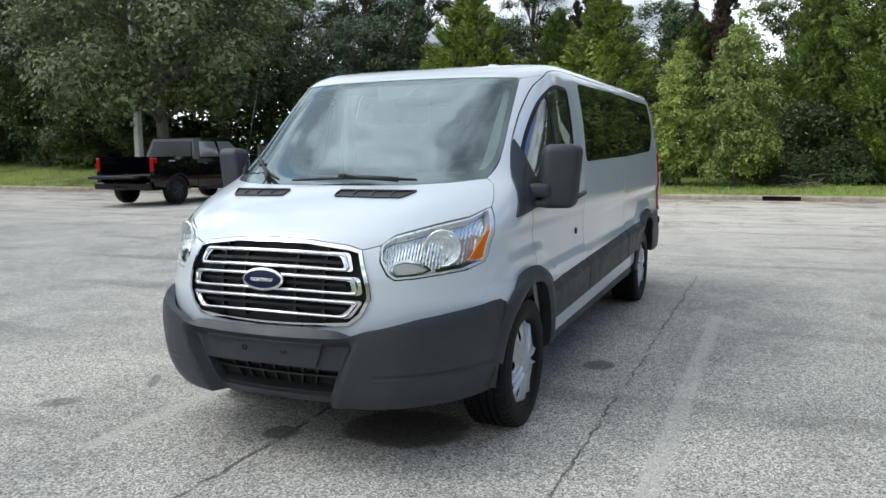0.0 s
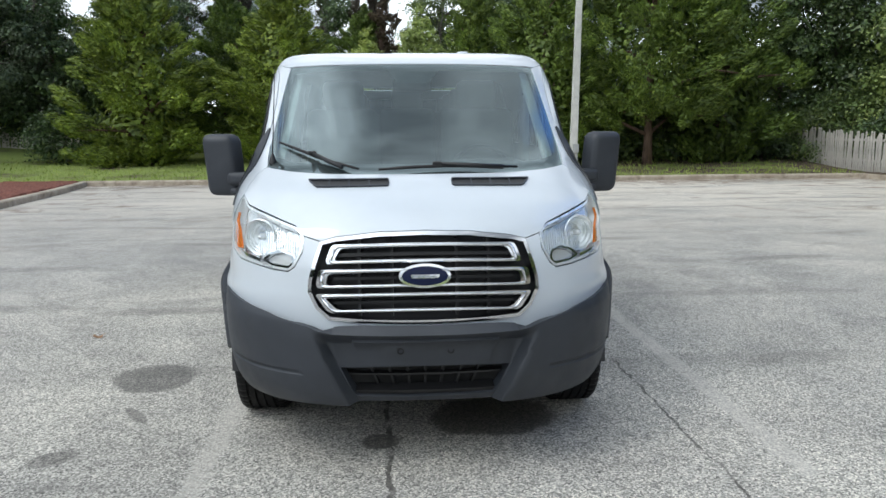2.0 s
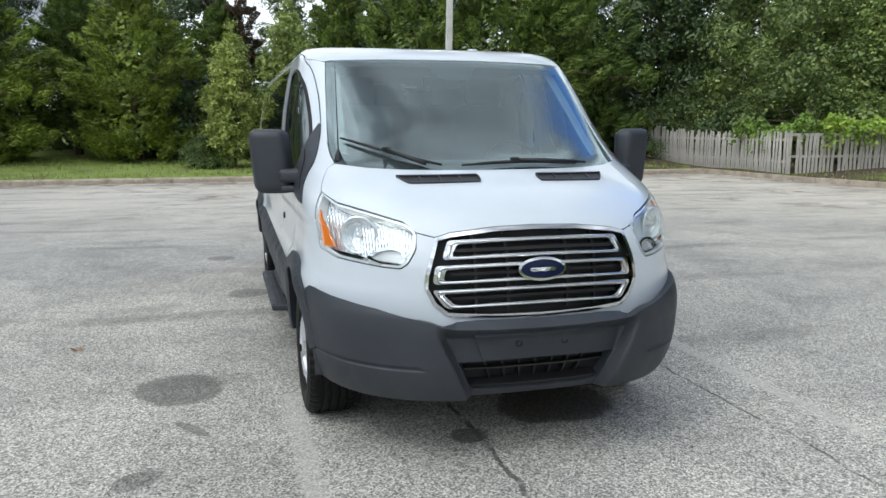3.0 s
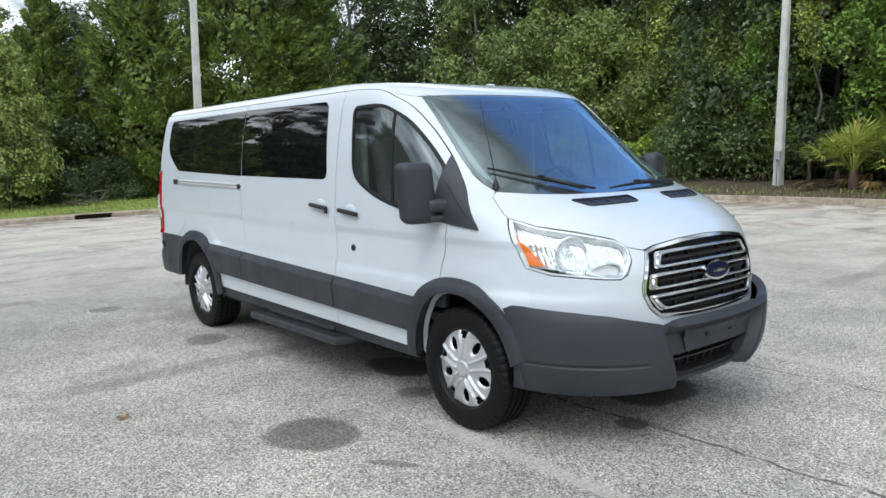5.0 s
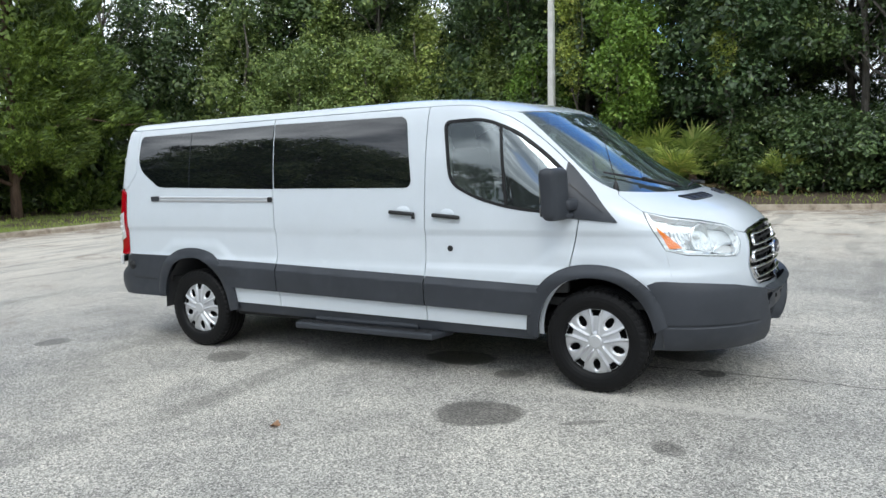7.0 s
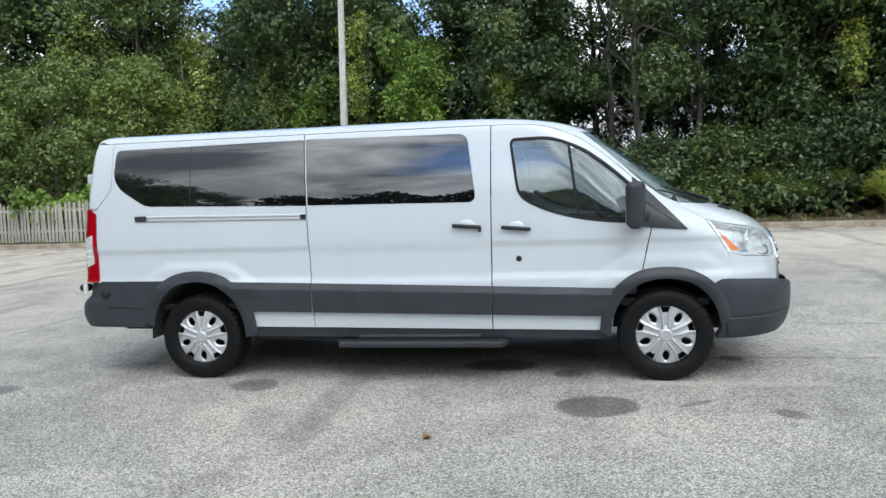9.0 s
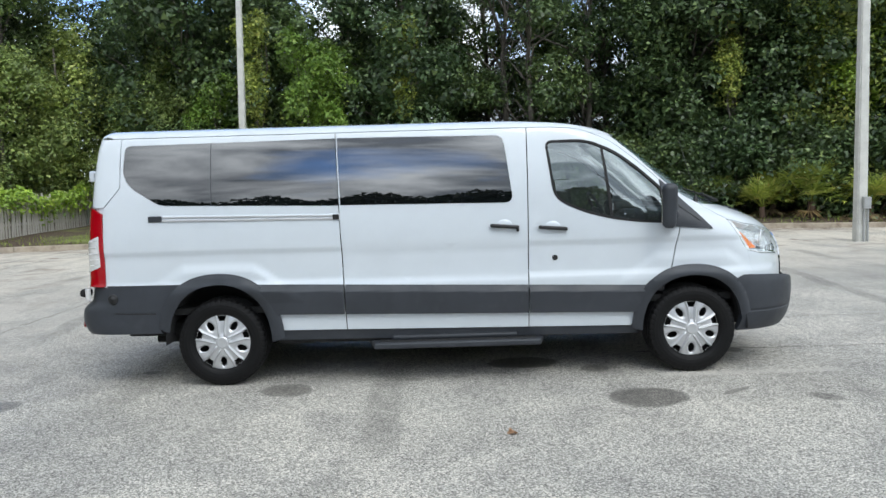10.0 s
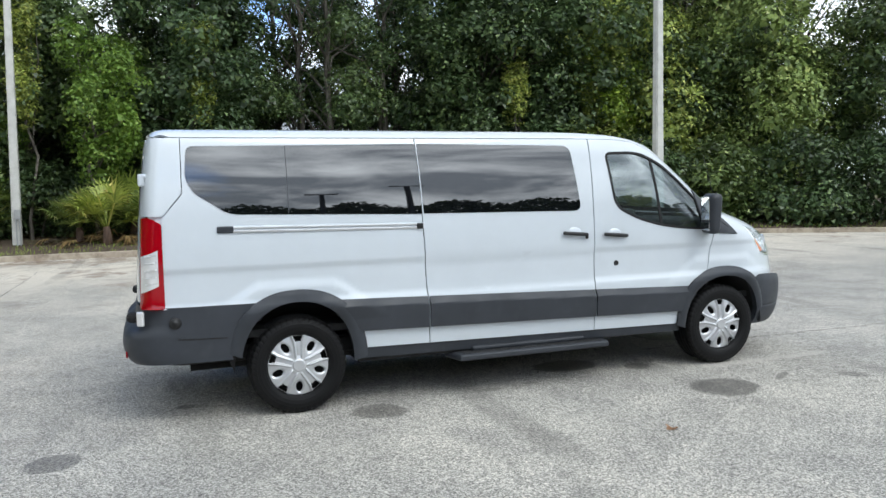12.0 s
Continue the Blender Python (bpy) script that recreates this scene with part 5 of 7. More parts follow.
# running board
step = bmesh.new()
box(step, (0, 0, 0), (0.24, 1.42, 0.050), 0.014, 2)
for v in step.verts:
    if v.co.x < 0 and abs(v.co.y) > 0.6:
        v.co.y *= 0.93
board = part("running_board", step, PLASTIC, van, "grey side step under the sliding door", m=pose(-0.935, 0.0, 0.300))
for k in range(6):
    part("tread_strip", box(bmesh.new(), (0, 0, 0), (0.012, 1.24, 0.006), 0.002), BLACK, board, m=pose(-0.08 + 0.03 * k, 0, 0.026))
for y in (-0.5, 0.5):
    part("step_bracket", box(bmesh.new(), (0, 0, 0), (0.30, 0.06, 0.05), 0.01), DARK, board, m=pose(0.16, y, 0.03, 0, 20, 0))
part("step_bracket", box(bmesh.new(), (0, 0, 0), (0.10, 1.0, 0.04), 0.015), PLASTIC, board, m=pose(0.02, 0.02, 0.048))


# wheels
def tyre_mesh():
    """A road tyre: ribbed sidewalls, four tread grooves and notched shoulder blocks."""
    R, seg = TYRE_R, 144
    wall = [(0.112, 0.228), (0.121, 0.236), (0.126, 0.250), (0.1275, 0.252), (0.1280, 0.256), (0.1282, 0.258), (0.131, 0.276), (0.1316, 0.279), (0.1312, 0.282), (0.130, 0.300), (0.1304, 0.302), (0.129, 0.306), (0.124, R - 0.026), (0.122, R - 0.016), (0.110, R - 0.006)]
    prof = [(-x, r) for x, r in wall]
    for k in range(5):
        x = -0.098 + 0.043 * k
        prof += [(x, R), (x + 0.024, R)] if k < 4 else [(x, R), (x + 0.024, R)]
        if k < 4:
            prof += [(x + 0.026, R - 0.009), (x + 0.040, R - 0.009)]
    prof += wall[::-1] + [(0.06, 0.20), (-0.06, 0.20), (-0.112, 0.228)]
    V, F = lathe(prof, seg)
    W = []
    for i, (x, y, z) in enumerate(V):
        r, k = math.hypot(y, z), i % seg
        if r > R - 0.030 and abs(x) > 0.07 and k % 3 == 0:
            f = (r - 0.0045) / r
            x, y, z = x * 0.992, y * f, z * f
        W.append((x, y, z))
    return mesh_of("tyre", W, F, TYRE, False)


def cover_mesh():
    """A moulded wheel cover: five long and five short openings between paired, raised spokes."""
    V, F = [], []
    seg = 200
    rings = [0.0, 0.02, 0.036, 0.040, 0.044, 0.047] + [0.050 + 0.004 * k for k in range(44)] + [0.2265]
    for r in rings:
        for k in range(seg):
            g = 2 * math.pi * k / seg
            ph = (k / seg * 5) % 1.0
            t = min(ph, 1 - ph) * 1.2566 * r
            lift = 0.022 - 0.026 * (r / 0.226) ** 2.5
            if r < 0.042:
                lift += 0.010
            elif r > 0.05:
                fade = min(1, (r - 0.05) / 0.02) * min(1, max(0.0, (0.222 - r) / 0.02))
                ridge = 0.020 + 0.075 * (r - 0.05) if r < 0.165 else 0.0286 + 0.30 * (r - 0.165)
                a = abs(ph - 0.5) * 1.2566 * r
                well = math.exp(-max(0.0, math.hypot((r - 0.152) / 0.037, a / 0.0225) - 1) ** 2 / 0.06)
                lift += fade * (0.018 * math.exp(-((t - ridge) / 0.006) ** 2) - (0.007 if t < ridge - 0.004 else 0.0) - 0.012 * well)
            V.append((lift, r * math.sin(g), r * math.cos(g)))
    for i in range(len(rings) - 1):
        r = (rings[i] + rings[i + 1]) / 2
        for k in range(seg):
            ph = ((k + 0.5) / seg * 5) % 1.0
            a, b = abs(ph - 0.5) * 1.2566 * r, min(ph, 1 - ph) * 1.2566 * r
            long_hole = ((r - 0.152) / 0.037) ** 2 + (a / 0.0225) ** 2 < 1
            short_hole = 0.165 < r < 0.205 and b < 0.018 + 0.42 * (r - 0.165)
            if not (long_hole or short_hole):
                q = (k + 1) % seg
                F.append((i * seg + k, (i + 1) * seg + k, (i + 1) * seg + q, i * seg + q))
    return mesh_of("wheel_cover", V, F, SILVER, True)


TYRE_ME, COVER_ME = tyre_mesh(), cover_mesh()
V, F = lathe([(0.02, 0.224), (0.0, 0.215), (-0.05, 0.205), (-0.055, 0.0)], 40)
RIM_ME = mesh_of("steel_rim", V, F, DARK, True)
V, F = lathe([(0.0, 0.222), (0.010, 0.224), (0.012, 0.230), (0.004, 0.234)], 60)
LIP_ME = mesh_of("cover_lip", V, F, SILVER, True)
for s in (-1, 1):
    for y, spin in ((-AXLE, 0 if s < 0 else 50), (AXLE, 0 if s < 0 else 10)):
        turn = pose(0, 0, 0, 0, 0, 180 if s < 0 else 0)
        hub = put("wheel", RIM_ME, van, "steel wheel with a silver plastic cover", pose(s * 0.84, y, HUB_Z) @ turn @ pose(0, 0, 0, spin, 0, 0) @ Matrix.Translation((0.07, 0, 0)))
        put("tyre", TYRE_ME, hub, "black road tyre", Matrix.Translation((-0.07, 0, 0)))
        put("wheel_cover", COVER_ME, hub, "silver five-spoke wheel cover", Matrix.Translation((0.024, 0, 0)) @ Matrix.Diagonal((1, 1.04, 1.04, 1)))
        put("cover_lip", LIP_ME, hub, "", Matrix.Translation((0.014, 0, 0)) @ Matrix.Diagonal((1, 1.04, 1.04, 1)))

# ---- trees and shrubs ----
def leaf_stuff(name, lo, hi, warm=None, gloss=0.45):
    """Leaves: tone varies leaf by leaf and tree by tree; light passes through a little."""
    k = Mat(name, rough=gloss, Specular_IOR_Level=0.4)
    tone = k.ramp(k.island(), [(0.0, lo), (0.85, hi), (1.0, warm or tuple(1.2 * c for c in hi))])
    bright = k.ramp(k.each(), [(0.0, (0.72, 0.80, 0.82)), (0.5, (1.0, 1.04, 1.0)), (1.0, (1.45, 1.36, 1.05))])
    col = k.mix(tone, bright, 1.0, "MULTIPLY")
    col = k.mix(col, k.ramp(k.noise(0.7, 3, 0.6), [(0.36, 0.72), (0.50, 1.0), (0.66, 1.35)]), 1.0, "MULTIPLY")
    k.color(col)
    thin = k.n.new("ShaderNodeBsdfTranslucent")
    k.l.new(col, thin.inputs["Color"])
    m = k.node("ShaderNodeMixShader", Fac=0.22)
    k.l.new(k.b.outputs[0], m.inputs[1])
    k.l.new(thin.outputs[0], m.inputs[2])
    k.l.new(m.outputs[0], k.n["Material Output"].inputs[0])
    return k.m


def bark(name, lo, hi):
    k = Mat(name, rough=0.95)
    k.color(k.ramp(k.noise(9, 6, 0.7, stretch=(1, 1, 0.25)), [(0.3, lo), (0.7, hi)]))
    return k.bump(k.noise(24, 5, stretch=(1, 1, 0.2)), 0.6, 0.02).m


OAK = leaf_stuff("oak_leaves", (0.064, 0.088, 0.050), (0.178, 0.216, 0.122))
LAUREL = leaf_stuff("laurel_leaves", (0.027, 0.050, 0.021), (0.112, 0.168, 0.064), (0.22, 0.28, 0.10), 0.34)
CEDAR = leaf_stuff("cedar_sprays", (0.050, 0.084, 0.017), (0.174, 0.244, 0.044), (0.25, 0.31, 0.062), 0.5)
YOUNG = leaf_stuff("young_tree_leaves", (0.12, 0.165, 0.045), (0.31, 0.385, 0.12), (0.42, 0.45, 0.17))
VINE = leaf_stuff("vine_leaves", (0.105, 0.155, 0.045), (0.31, 0.38, 0.11), (0.50, 0.52, 0.18), 0.4)
LIME = leaf_stuff("bright_vine_leaves", (0.080, 0.150, 0.022), (0.21, 0.32, 0.055), (0.34, 0.42, 0.09))
PINE = leaf_stuff("pine_needles", (0.020, 0.032, 0.012), (0.060, 0.082, 0.030), (0.085, 0.065, 0.040), 0.6)
DRY = leaf_stuff("brown_conifer_sprays", (0.030, 0.022, 0.016), (0.085, 0.066, 0.046), None, 0.7)
DEAD = leaf_stuff("dead_fronds", (0.08, 0.052, 0.026), (0.21, 0.15, 0.08))
PALM = leaf_stuff("palmetto_blades", (0.13, 0.19, 0.045), (0.35, 0.42, 0.11), (0.50, 0.44, 0.18), 0.4)
# leaf colour well below the other foliage: the treeline's shade is put into it
SHADE = leaf_stuff("shade_toned_far_leaves", (0.008, 0.014, 0.008), (0.030, 0.045, 0.022))
GREYBARK = bark("grey_bark", (0.065, 0.057, 0.048), (0.23, 0.205, 0.175))
REDBARK = bark("reddish_bark", (0.050, 0.030, 0.022), (0.20, 0.13, 0.095))
rng = np.random.default_rng(7)


def leaf_mesh(name, centre, normal, length, width, material, droop=0.0, along=None):
    """One small pointed leaf for each centre, about a given or a random axis in the leaf's plane."""
    n = len(centre)
    normal = normal / (np.linalg.norm(normal, axis=1, keepdims=True) + 1e-9)
    t = rng.normal(size=(n, 3)) if along is None else along + 0.0
    t[:, 2] -= droop
    t -= normal * np.sum(t * normal, axis=1, keepdims=True)
    t /= np.linalg.norm(t, axis=1, keepdims=True) + 1e-9
    b = np.cross(normal, t)
    L = np.broadcast_to(np.reshape(length, (-1, 1)), (n, 1)) * rng.uniform(0.7, 1.3, (n, 1))
    W = np.broadcast_to(np.reshape(width, (-1, 1)), (n, 1)) * rng.uniform(0.7, 1.3, (n, 1))
    V = np.empty((n, 3, 3), np.float32)
    V[:, 0] = centre + b * W / 2 - t * L * 0.4
    V[:, 1] = centre + t * L * 0.6
    V[:, 2] = centre - b * W / 2 - t * L * 0.4
    me = bpy.data.meshes.new(name)
    me.vertices.add(3 * n)
    me.vertices.foreach_set("co", V.ravel())
    me.loops.add(3 * n)
    me.loops.foreach_set("vertex_index", np.arange(3 * n, dtype=np.int32))
    me.polygons.add(n)
    me.polygons.foreach_set("loop_start", np.arange(0, 3 * n, 3, dtype=np.int32))
    me.materials.append(material)
    me.update(calc_edges=True)
    return me


def unit(v):
    return v / (np.linalg.norm(v, axis=1, keepdims=True) + 1e-9)


def limb_runs(base, top, r, centres, n, wob=0.25, low=0.25):
    """A trunk and limbs that reach to some of the boughs."""
    base, top = Vector(base), Vector(top)
    k = 7
    pts = [base.lerp(top, i / k) + Vector((rng.normal() * wob * 0.3, rng.normal() * wob * 0.3, 0)) * (i > 0) for i in range(k + 1)]
    runs = [(pts, [r * (1.25 if i == 0 else 1 - 0.75 * i / k) for i in range(k + 1)])]
    pick = rng.permutation(len(centres))[:n]
    for j in pick:
        c = Vector(centres[j])
        f = min(0.92, max(low, (c.z - base.z) / (top.z - base.z) * 0.75))
        a = base.lerp(top, f)
        m1 = a.lerp(c, 0.35) + Vector((0, 0, 0.10 * (c - a).length)) + Vector(rng.normal(size=3) * 0.12)
        m2 = a.lerp(c, 0.7) + Vector((0, 0, 0.06 * (c - a).length)) + Vector(rng.normal(size=3) * 0.12)
        rr = r * (0.48 - 0.3 * f)
        runs.append(([a, m1, m2, c], [rr, rr * 0.7, rr * 0.45, rr * 0.2]))
    return runs


def bough_places(n, z0, z1, radius, shape, bough, apart=0.8, inner=0.4):
    """Boughs (centre and radius) spread through a crown so that gaps stay between them."""
    out, tries = [], 0
    while len(out) < n and tries < 6000:
        tries += 1
        f, g, q = rng.random(), rng.random() * 2 * math.pi, inner + (1 - inner) * rng.random() ** 0.7
        r = rng.uniform(*bough) * (1.1 - 0.35 * f)
        R = max(0.05, radius * shape(f) - 0.55 * r) * q
        c = np.array((R * math.cos(g), R * math.sin(g), z0 + (z1 - z0) * f))
        if all(np.linalg.norm((c - o) * (1, 1, 1.25)) > apart * (r + s) * 0.72 for o, s in out):
            out.append((c, r))
    return out


def leafy(boughs, count, size, flat=0.7, up=0.5, sprig=0.17, per=7, rough_edge=0.16):
    """Leaves in sprigs over the lit skin of each bough, and broad inner leaves that close it to the light."""
    C, N, L, W = [], [], [], []
    area = sum(r * r for _, r in boughs)
    for c, r in boughs:
        m = max(3, int(count / per * r * r / area))
        d = unit(rng.normal(size=(m, 3)) + np.array((0, 0, 0.75)))
        lump = 1 + rough_edge * (np.sin(3.1 * d[:, :1] * 2 + c[0] * 5) * np.sin(2.7 * d[:, 1:2] * 2 + c[1] * 3) + 0.7 * rng.normal(size=(m, 1)))
        p = c + d * r * lump * (1, 1, flat)
        n = unit(d * (1, 1, 1.2) + np.array((0, 0, up)))
        p, n = np.repeat(p, per, 0), np.repeat(n, per, 0)
        off = rng.normal(size=p.shape) * sprig
        off -= 0.65 * n * np.sum(off * n, axis=1, keepdims=True)
        C.append(p + off)
        N.append(n + 0.42 * rng.normal(size=n.shape))
        L.append(np.full(len(p), size[0]))
        W.append(np.full(len(p), size[1]))
        k = max(12, int(80 * r * r))
        d = unit(rng.normal(size=(k, 3)))
        C.append(c + d * r * (0.35 + 0.33 * rng.random((k, 1))) * (1, 1, flat))
        N.append(d + 0.3 * rng.normal(size=(k, 3)))
        L.append(np.full(k, 0.17 + 0.08 * r))
        W.append(np.full(k, 0.13 + 0.07 * r))
    return np.vstack(C), np.vstack(N), np.concatenate(L), np.concatenate(W)


def make_tree(name, label, leaf, wood, h, radius, z0, n, count, size, shape, bough=(0.8, 1.4), trunk=0.16, limbs=14, up=0.5, flat=0.7, droop=0.0, wob=0.3, sprig=0.17, apart=0.8, inner=0.4):
    root = thing(name, label, "tree")
    B = bough_places(n, z0 + 0.3, h - 0.5, radius, shape, bough, apart, inner)
    P, N, L, W = leafy(B, count, size, flat, up, sprig)
    put("crown", leaf_mesh("crown", P, N, L, W, leaf, droop), root)
    put("trunk", tubes("trunk", limb_runs((0, 0, -0.3), (rng.normal() * 0.3, rng.normal() * 0.3, h * 0.86), trunk, [c for c, _ in B], limbs, wob), wood, 7), root)
    return root


def make_conifer(name, label, leaf, wood, h, radius, z0, plumes, per, size, shape, lift=(0.25, 0.75), plume=(0.8, 1.4), fat=0.30, trunk=0.16, limbs=20, core=4200):
    """A conifer of upswept plumes: sprays of narrow leaves along each plume's axis, round a shaded core."""
    root = thing(name, label, "tree")
    C, N, A, L, W, tips = [], [], [], [], [], []
    for _ in range(plumes):
        f, g = rng.random() ** 1.25, rng.random() * 2 * math.pi
        lobe = 0.86 + 0.26 * noise.noise(Vector((1.3 * math.cos(g) + 7 * radius, 1.3 * math.sin(g), 4.0 * f)))
        R = radius * min(1.12, lobe + 0.16 * math.sin(3 * g + 9 * f)) * shape(f) * rng.uniform(0.70, 1.06)
        ln = rng.uniform(*plume) * (1 - 0.35 * f)
        ax = np.array((math.cos(g), math.sin(g), rng.uniform(*lift) + 0.7 * f))
        ax /= np.linalg.norm(ax)
        tip = np.array((R * math.cos(g), R * math.sin(g), z0 + (h - z0) * f + 0.25 * ln))
        s = rng.random((per, 1)) ** 0.8
        rad = unit(np.cross(ax, rng.normal(size=(per, 3))))
        wide = fat * ln * (0.22 + 0.78 * np.sin(np.pi * np.clip(1.08 - s, 0, 1)) ** 0.8)
        p = tip - ax * ln * (1 - s) + rad * wide * rng.random((per, 1)) ** 0.4
        C.append(p)
        N.append(rad + np.array((0, 0, 0.55)) + 0.35 * rng.normal(size=(per, 3)))
        A.append(ax + 0.42 * rad + 0.20 * rng.normal(size=(per, 3)))
        L.append(np.full(per, size[0]))
        W.append(np.full(per, size[1]))
        tips.append(tip - ax * ln * 0.6)
    f, g, q = rng.random(core) ** 1.2, rng.random(core) * 2 * math.pi, 0.15 + 0.35 * rng.random(core)
    R = radius * np.array([shape(v) for v in f]) * q
    C.append(np.stack([R * np.cos(g), R * np.sin(g), z0 + 0.25 + (h - z0 - 0.8) * f], 1))
    N.append(np.stack([np.cos(g), np.sin(g), 0.4 + 0 * g], 1) + 0.3 * rng.normal(size=(core, 3)))
    A.append(rng.normal(size=(core, 3)))
    L.append(np.full(core, 0.19))
    W.append(np.full(core, 0.13))
    put("crown", leaf_mesh("crown", np.vstack(C), np.vstack(N), np.concatenate(L), np.concatenate(W), leaf, 0.0, np.vstack(A)), root)
    put("trunk", tubes("trunk", limb_runs((0, 0, -0.3), (rng.normal() * 0.15, rng.normal() * 0.15, h * 0.9), trunk, tips, limbs, 0.2, 0.12), wood, 7), root)
    return root


round_top = lambda f: math.sin(math.pi * min(0.97, 0.14 + 0.80 * f)) ** 0.6
dome = lambda f: (1 - f * f) ** 0.5
cone = lambda f: (1 - f ** 1.5) ** 0.75 * (0.74 + 0.26 * min(1, f / 0.22))
spire = lambda f: (1 - 0.82 * f)
proto = {
    "oak": [make_tree("oak_tree", "broad dark green oak with a grey forked trunk", OAK, GREYBARK, 12.5, 6.4, 3.0, 62, 27000, (0.20, 0.15), round_top, (1.1, 1.9), 0.34, 30, sprig=0.22)],
    "laurel": [make_tree("laurel_tree", "tall dark broadleaf tree at the wood's edge", LAUREL, GREYBARK, h, r, z0, n, 17500, (0.150, 0.112), round_top, b, 0.15, 22) for h, r, z0, n, b in ((11.5, 3.1, 1.0, 42, (0.75, 1.35)), (12.5, 3.4, 2.0, 46, (0.7, 1.45)), (10.5, 3.1, 0.4, 44, (0.65, 1.3)))],
    "thin": [make_tree("thin_tree", "slender tree with bare limbs and sparse leaves", LAUREL, GREYBARK, 11.5, 2.9, 3.2, 20, 7500, (0.13, 0.095), round_top, (0.45, 0.85), 0.15, 34, apart=1.0)],
    "cedar": [make_conifer("cedar_tree", "dense green cedar with feathery upswept sprays", CEDAR, REDBARK, h, r, z0, n, per, (0.145, 0.050), cone, fat=0.27) for h, r, z0, n, per in ((9.8, 3.7, 1.45, 235, 285), (7.6, 3.0, 0.2, 185, 275))],
    "young": [make_tree("young_tree", "slim young tree with pale yellow-green leaves", YOUNG, GREYBARK, 5.8, 1.6, 0.2, 64, 15500, (0.098, 0.069), lambda f: (1 - f) ** 0.6 * (0.75 + 0.25 * min(1, f / 0.2)), (0.26, 0.46), 0.06, 30, sprig=0.10, flat=0.85)],
    "pine": [make_tree("pine_tree", "tall pine with a bare trunk and thin crown", PINE, REDBARK, 16.5, 2.9, 7.0, 26, 12000, (0.26, 0.05), round_top, (0.6, 1.1), 0.21, 26, flat=0.5)],
    "dry": [make_conifer("brown_conifer", "narrow brown conifer behind the cedars", DRY, REDBARK, 11.0, 1.8, 1.5, 90, 150, (0.19, 0.06), spire, (-0.1, 0.4), (0.6, 1.0), 0.34, 0.15, 20, 500)],
    "mound": [make_tree("vine_covered_tree", "tree smothered in pale green climbing vines", VINE, GREYBARK, h, r, 0.1, 48, 22000, (0.112, 0.086), dome, (0.55, 1.05), 0.14, 10, flat=0.8, apart=0.7) for h, r in ((6.8, 3.2), (8.2, 2.7))],
    "bush": [make_tree("shrub", "dark leafy shrub at the wood's edge", LAUREL, GREYBARK, 2.6, 1.7, 0.05, 16, 6500, (0.115, 0.08), dome, (0.4, 0.75), 0.04, 8, apart=0.7)],
    "strand": [make_tree("hanging_vine", "yellow-green vine strands hanging down a dark tree", VINE, GREYBARK, 7.8, 0.75, 3.6, 15, 3600, (0.10, 0.085), lambda f: 0.35 + 0.65 * f, (0.20, 0.40), 0.06, 6, 0.2, 1.9, sprig=0.12)],
    "curtain": [make_tree("vine_curtain", "bright lime vines hanging from a tree", LIME, GREYBARK, 6.4, 1.5, 1.9, 22, 9000, (0.11, 0.095), lambda f: 0.45 + 0.55 * math.sin(2.6 * f), (0.30, 0.62), 0.08, 10, 0.2, 1.3, sprig=0.14)],
}
planted = {id(p): False for group in proto.values() for p in group}


def plant(kind, x, y, s=1.0, variant=None, turn=None, z=None, tall=1.0):
    group = proto[kind]
    src = group[rng.integers(len(group)) if variant is None else variant]
    m = pose(x, y, land_z(x, y) - 0.03 if z is None else z, 0, 0, rng.uniform(0, 360) if turn is None else turn)
    if not planted[id(src)]:
        planted[id(src)] = True
        src.matrix_world = m
        src.scale = (s, s, s * tall)
        ob = src
    else:
        ob = copy_thing(src, m)
        ob.scale = (s, s, s * tall)
    ob["group"] = {"oak": "oaks by the car park", "laurel": "trees at the wood's edge", "cedar": "cedars along the kerb", "bush": "shrubs below the trees"}.get(kind, kind + " plants")
    return ob


# north side
for x, y, s, v, tall in ((-9.3, 23.6, 1.22, 1, 0.80), (-4.2, 24.2, 1.16, 1, 0.80), (-6.7, 27.0, 0.9, 0, 0.76), (5.6, 22.8, 1.12, 1, 1.0), (9.1, 21.6, 1.08, 0, 1.0), (12.4, 23.2, 1.2, 1, 1.1), (3.3, 26.0, 0.95, 1, 1.0), (-1.2, 28.5, 0.8, 0, 0.80)):
    plant("cedar", x, y, s, v, tall=tall)
plant("young", 0.85, 20.6, 1.0)
plant("young", -0.95, 20.9, 0.86)
for x, y, s in ((-1.9, 20.6, 0.45), (2.1, 21.3, 0.5), (4.1, 21.9, 0.6), (14.3, 23.5, 0.9), (-12.5, 24.5, 0.9), (15.9, 22.5, 0.8), (17.4, 22.6, 1.2), (17.7, 19.6, 1.0), (4.8, 25.0, 1.3), (7.4, 24.6, 1.35), (10.4, 24.9, 1.4), (12.9, 25.6, 1.4), (8.9, 26.4, 1.5), (-2.4, 25.2, 1.3), (0.9, 24.2, 1.2), (2.9, 23.6, 1.1)):
    plant("bush", x, y, s)
for x, y, s in ((-0.9, 40.5, 0.92), (-3.6, 38.0, 0.88), (-14.2, 35.0, 1.0), (-7.5, 36, 0.95), (-6.7, 30.2, 0.72), (-1.6, 30.6, 0.68), (-0.4, 27.6, 0.78), (6.2, 38.0, 0.9), (-18, 37, 1.02), (3.0, 41, 0.8)):
    plant("dry", x, y, s)
for x, y, s in ((-23.6, 40.3, 1.0), (-20.2, 42.0, 1.05), (-27, 44, 1.05), (-12.5, 42, 0.85), (-32, 41, 1.0)):
    plant("pine", x, y, s)
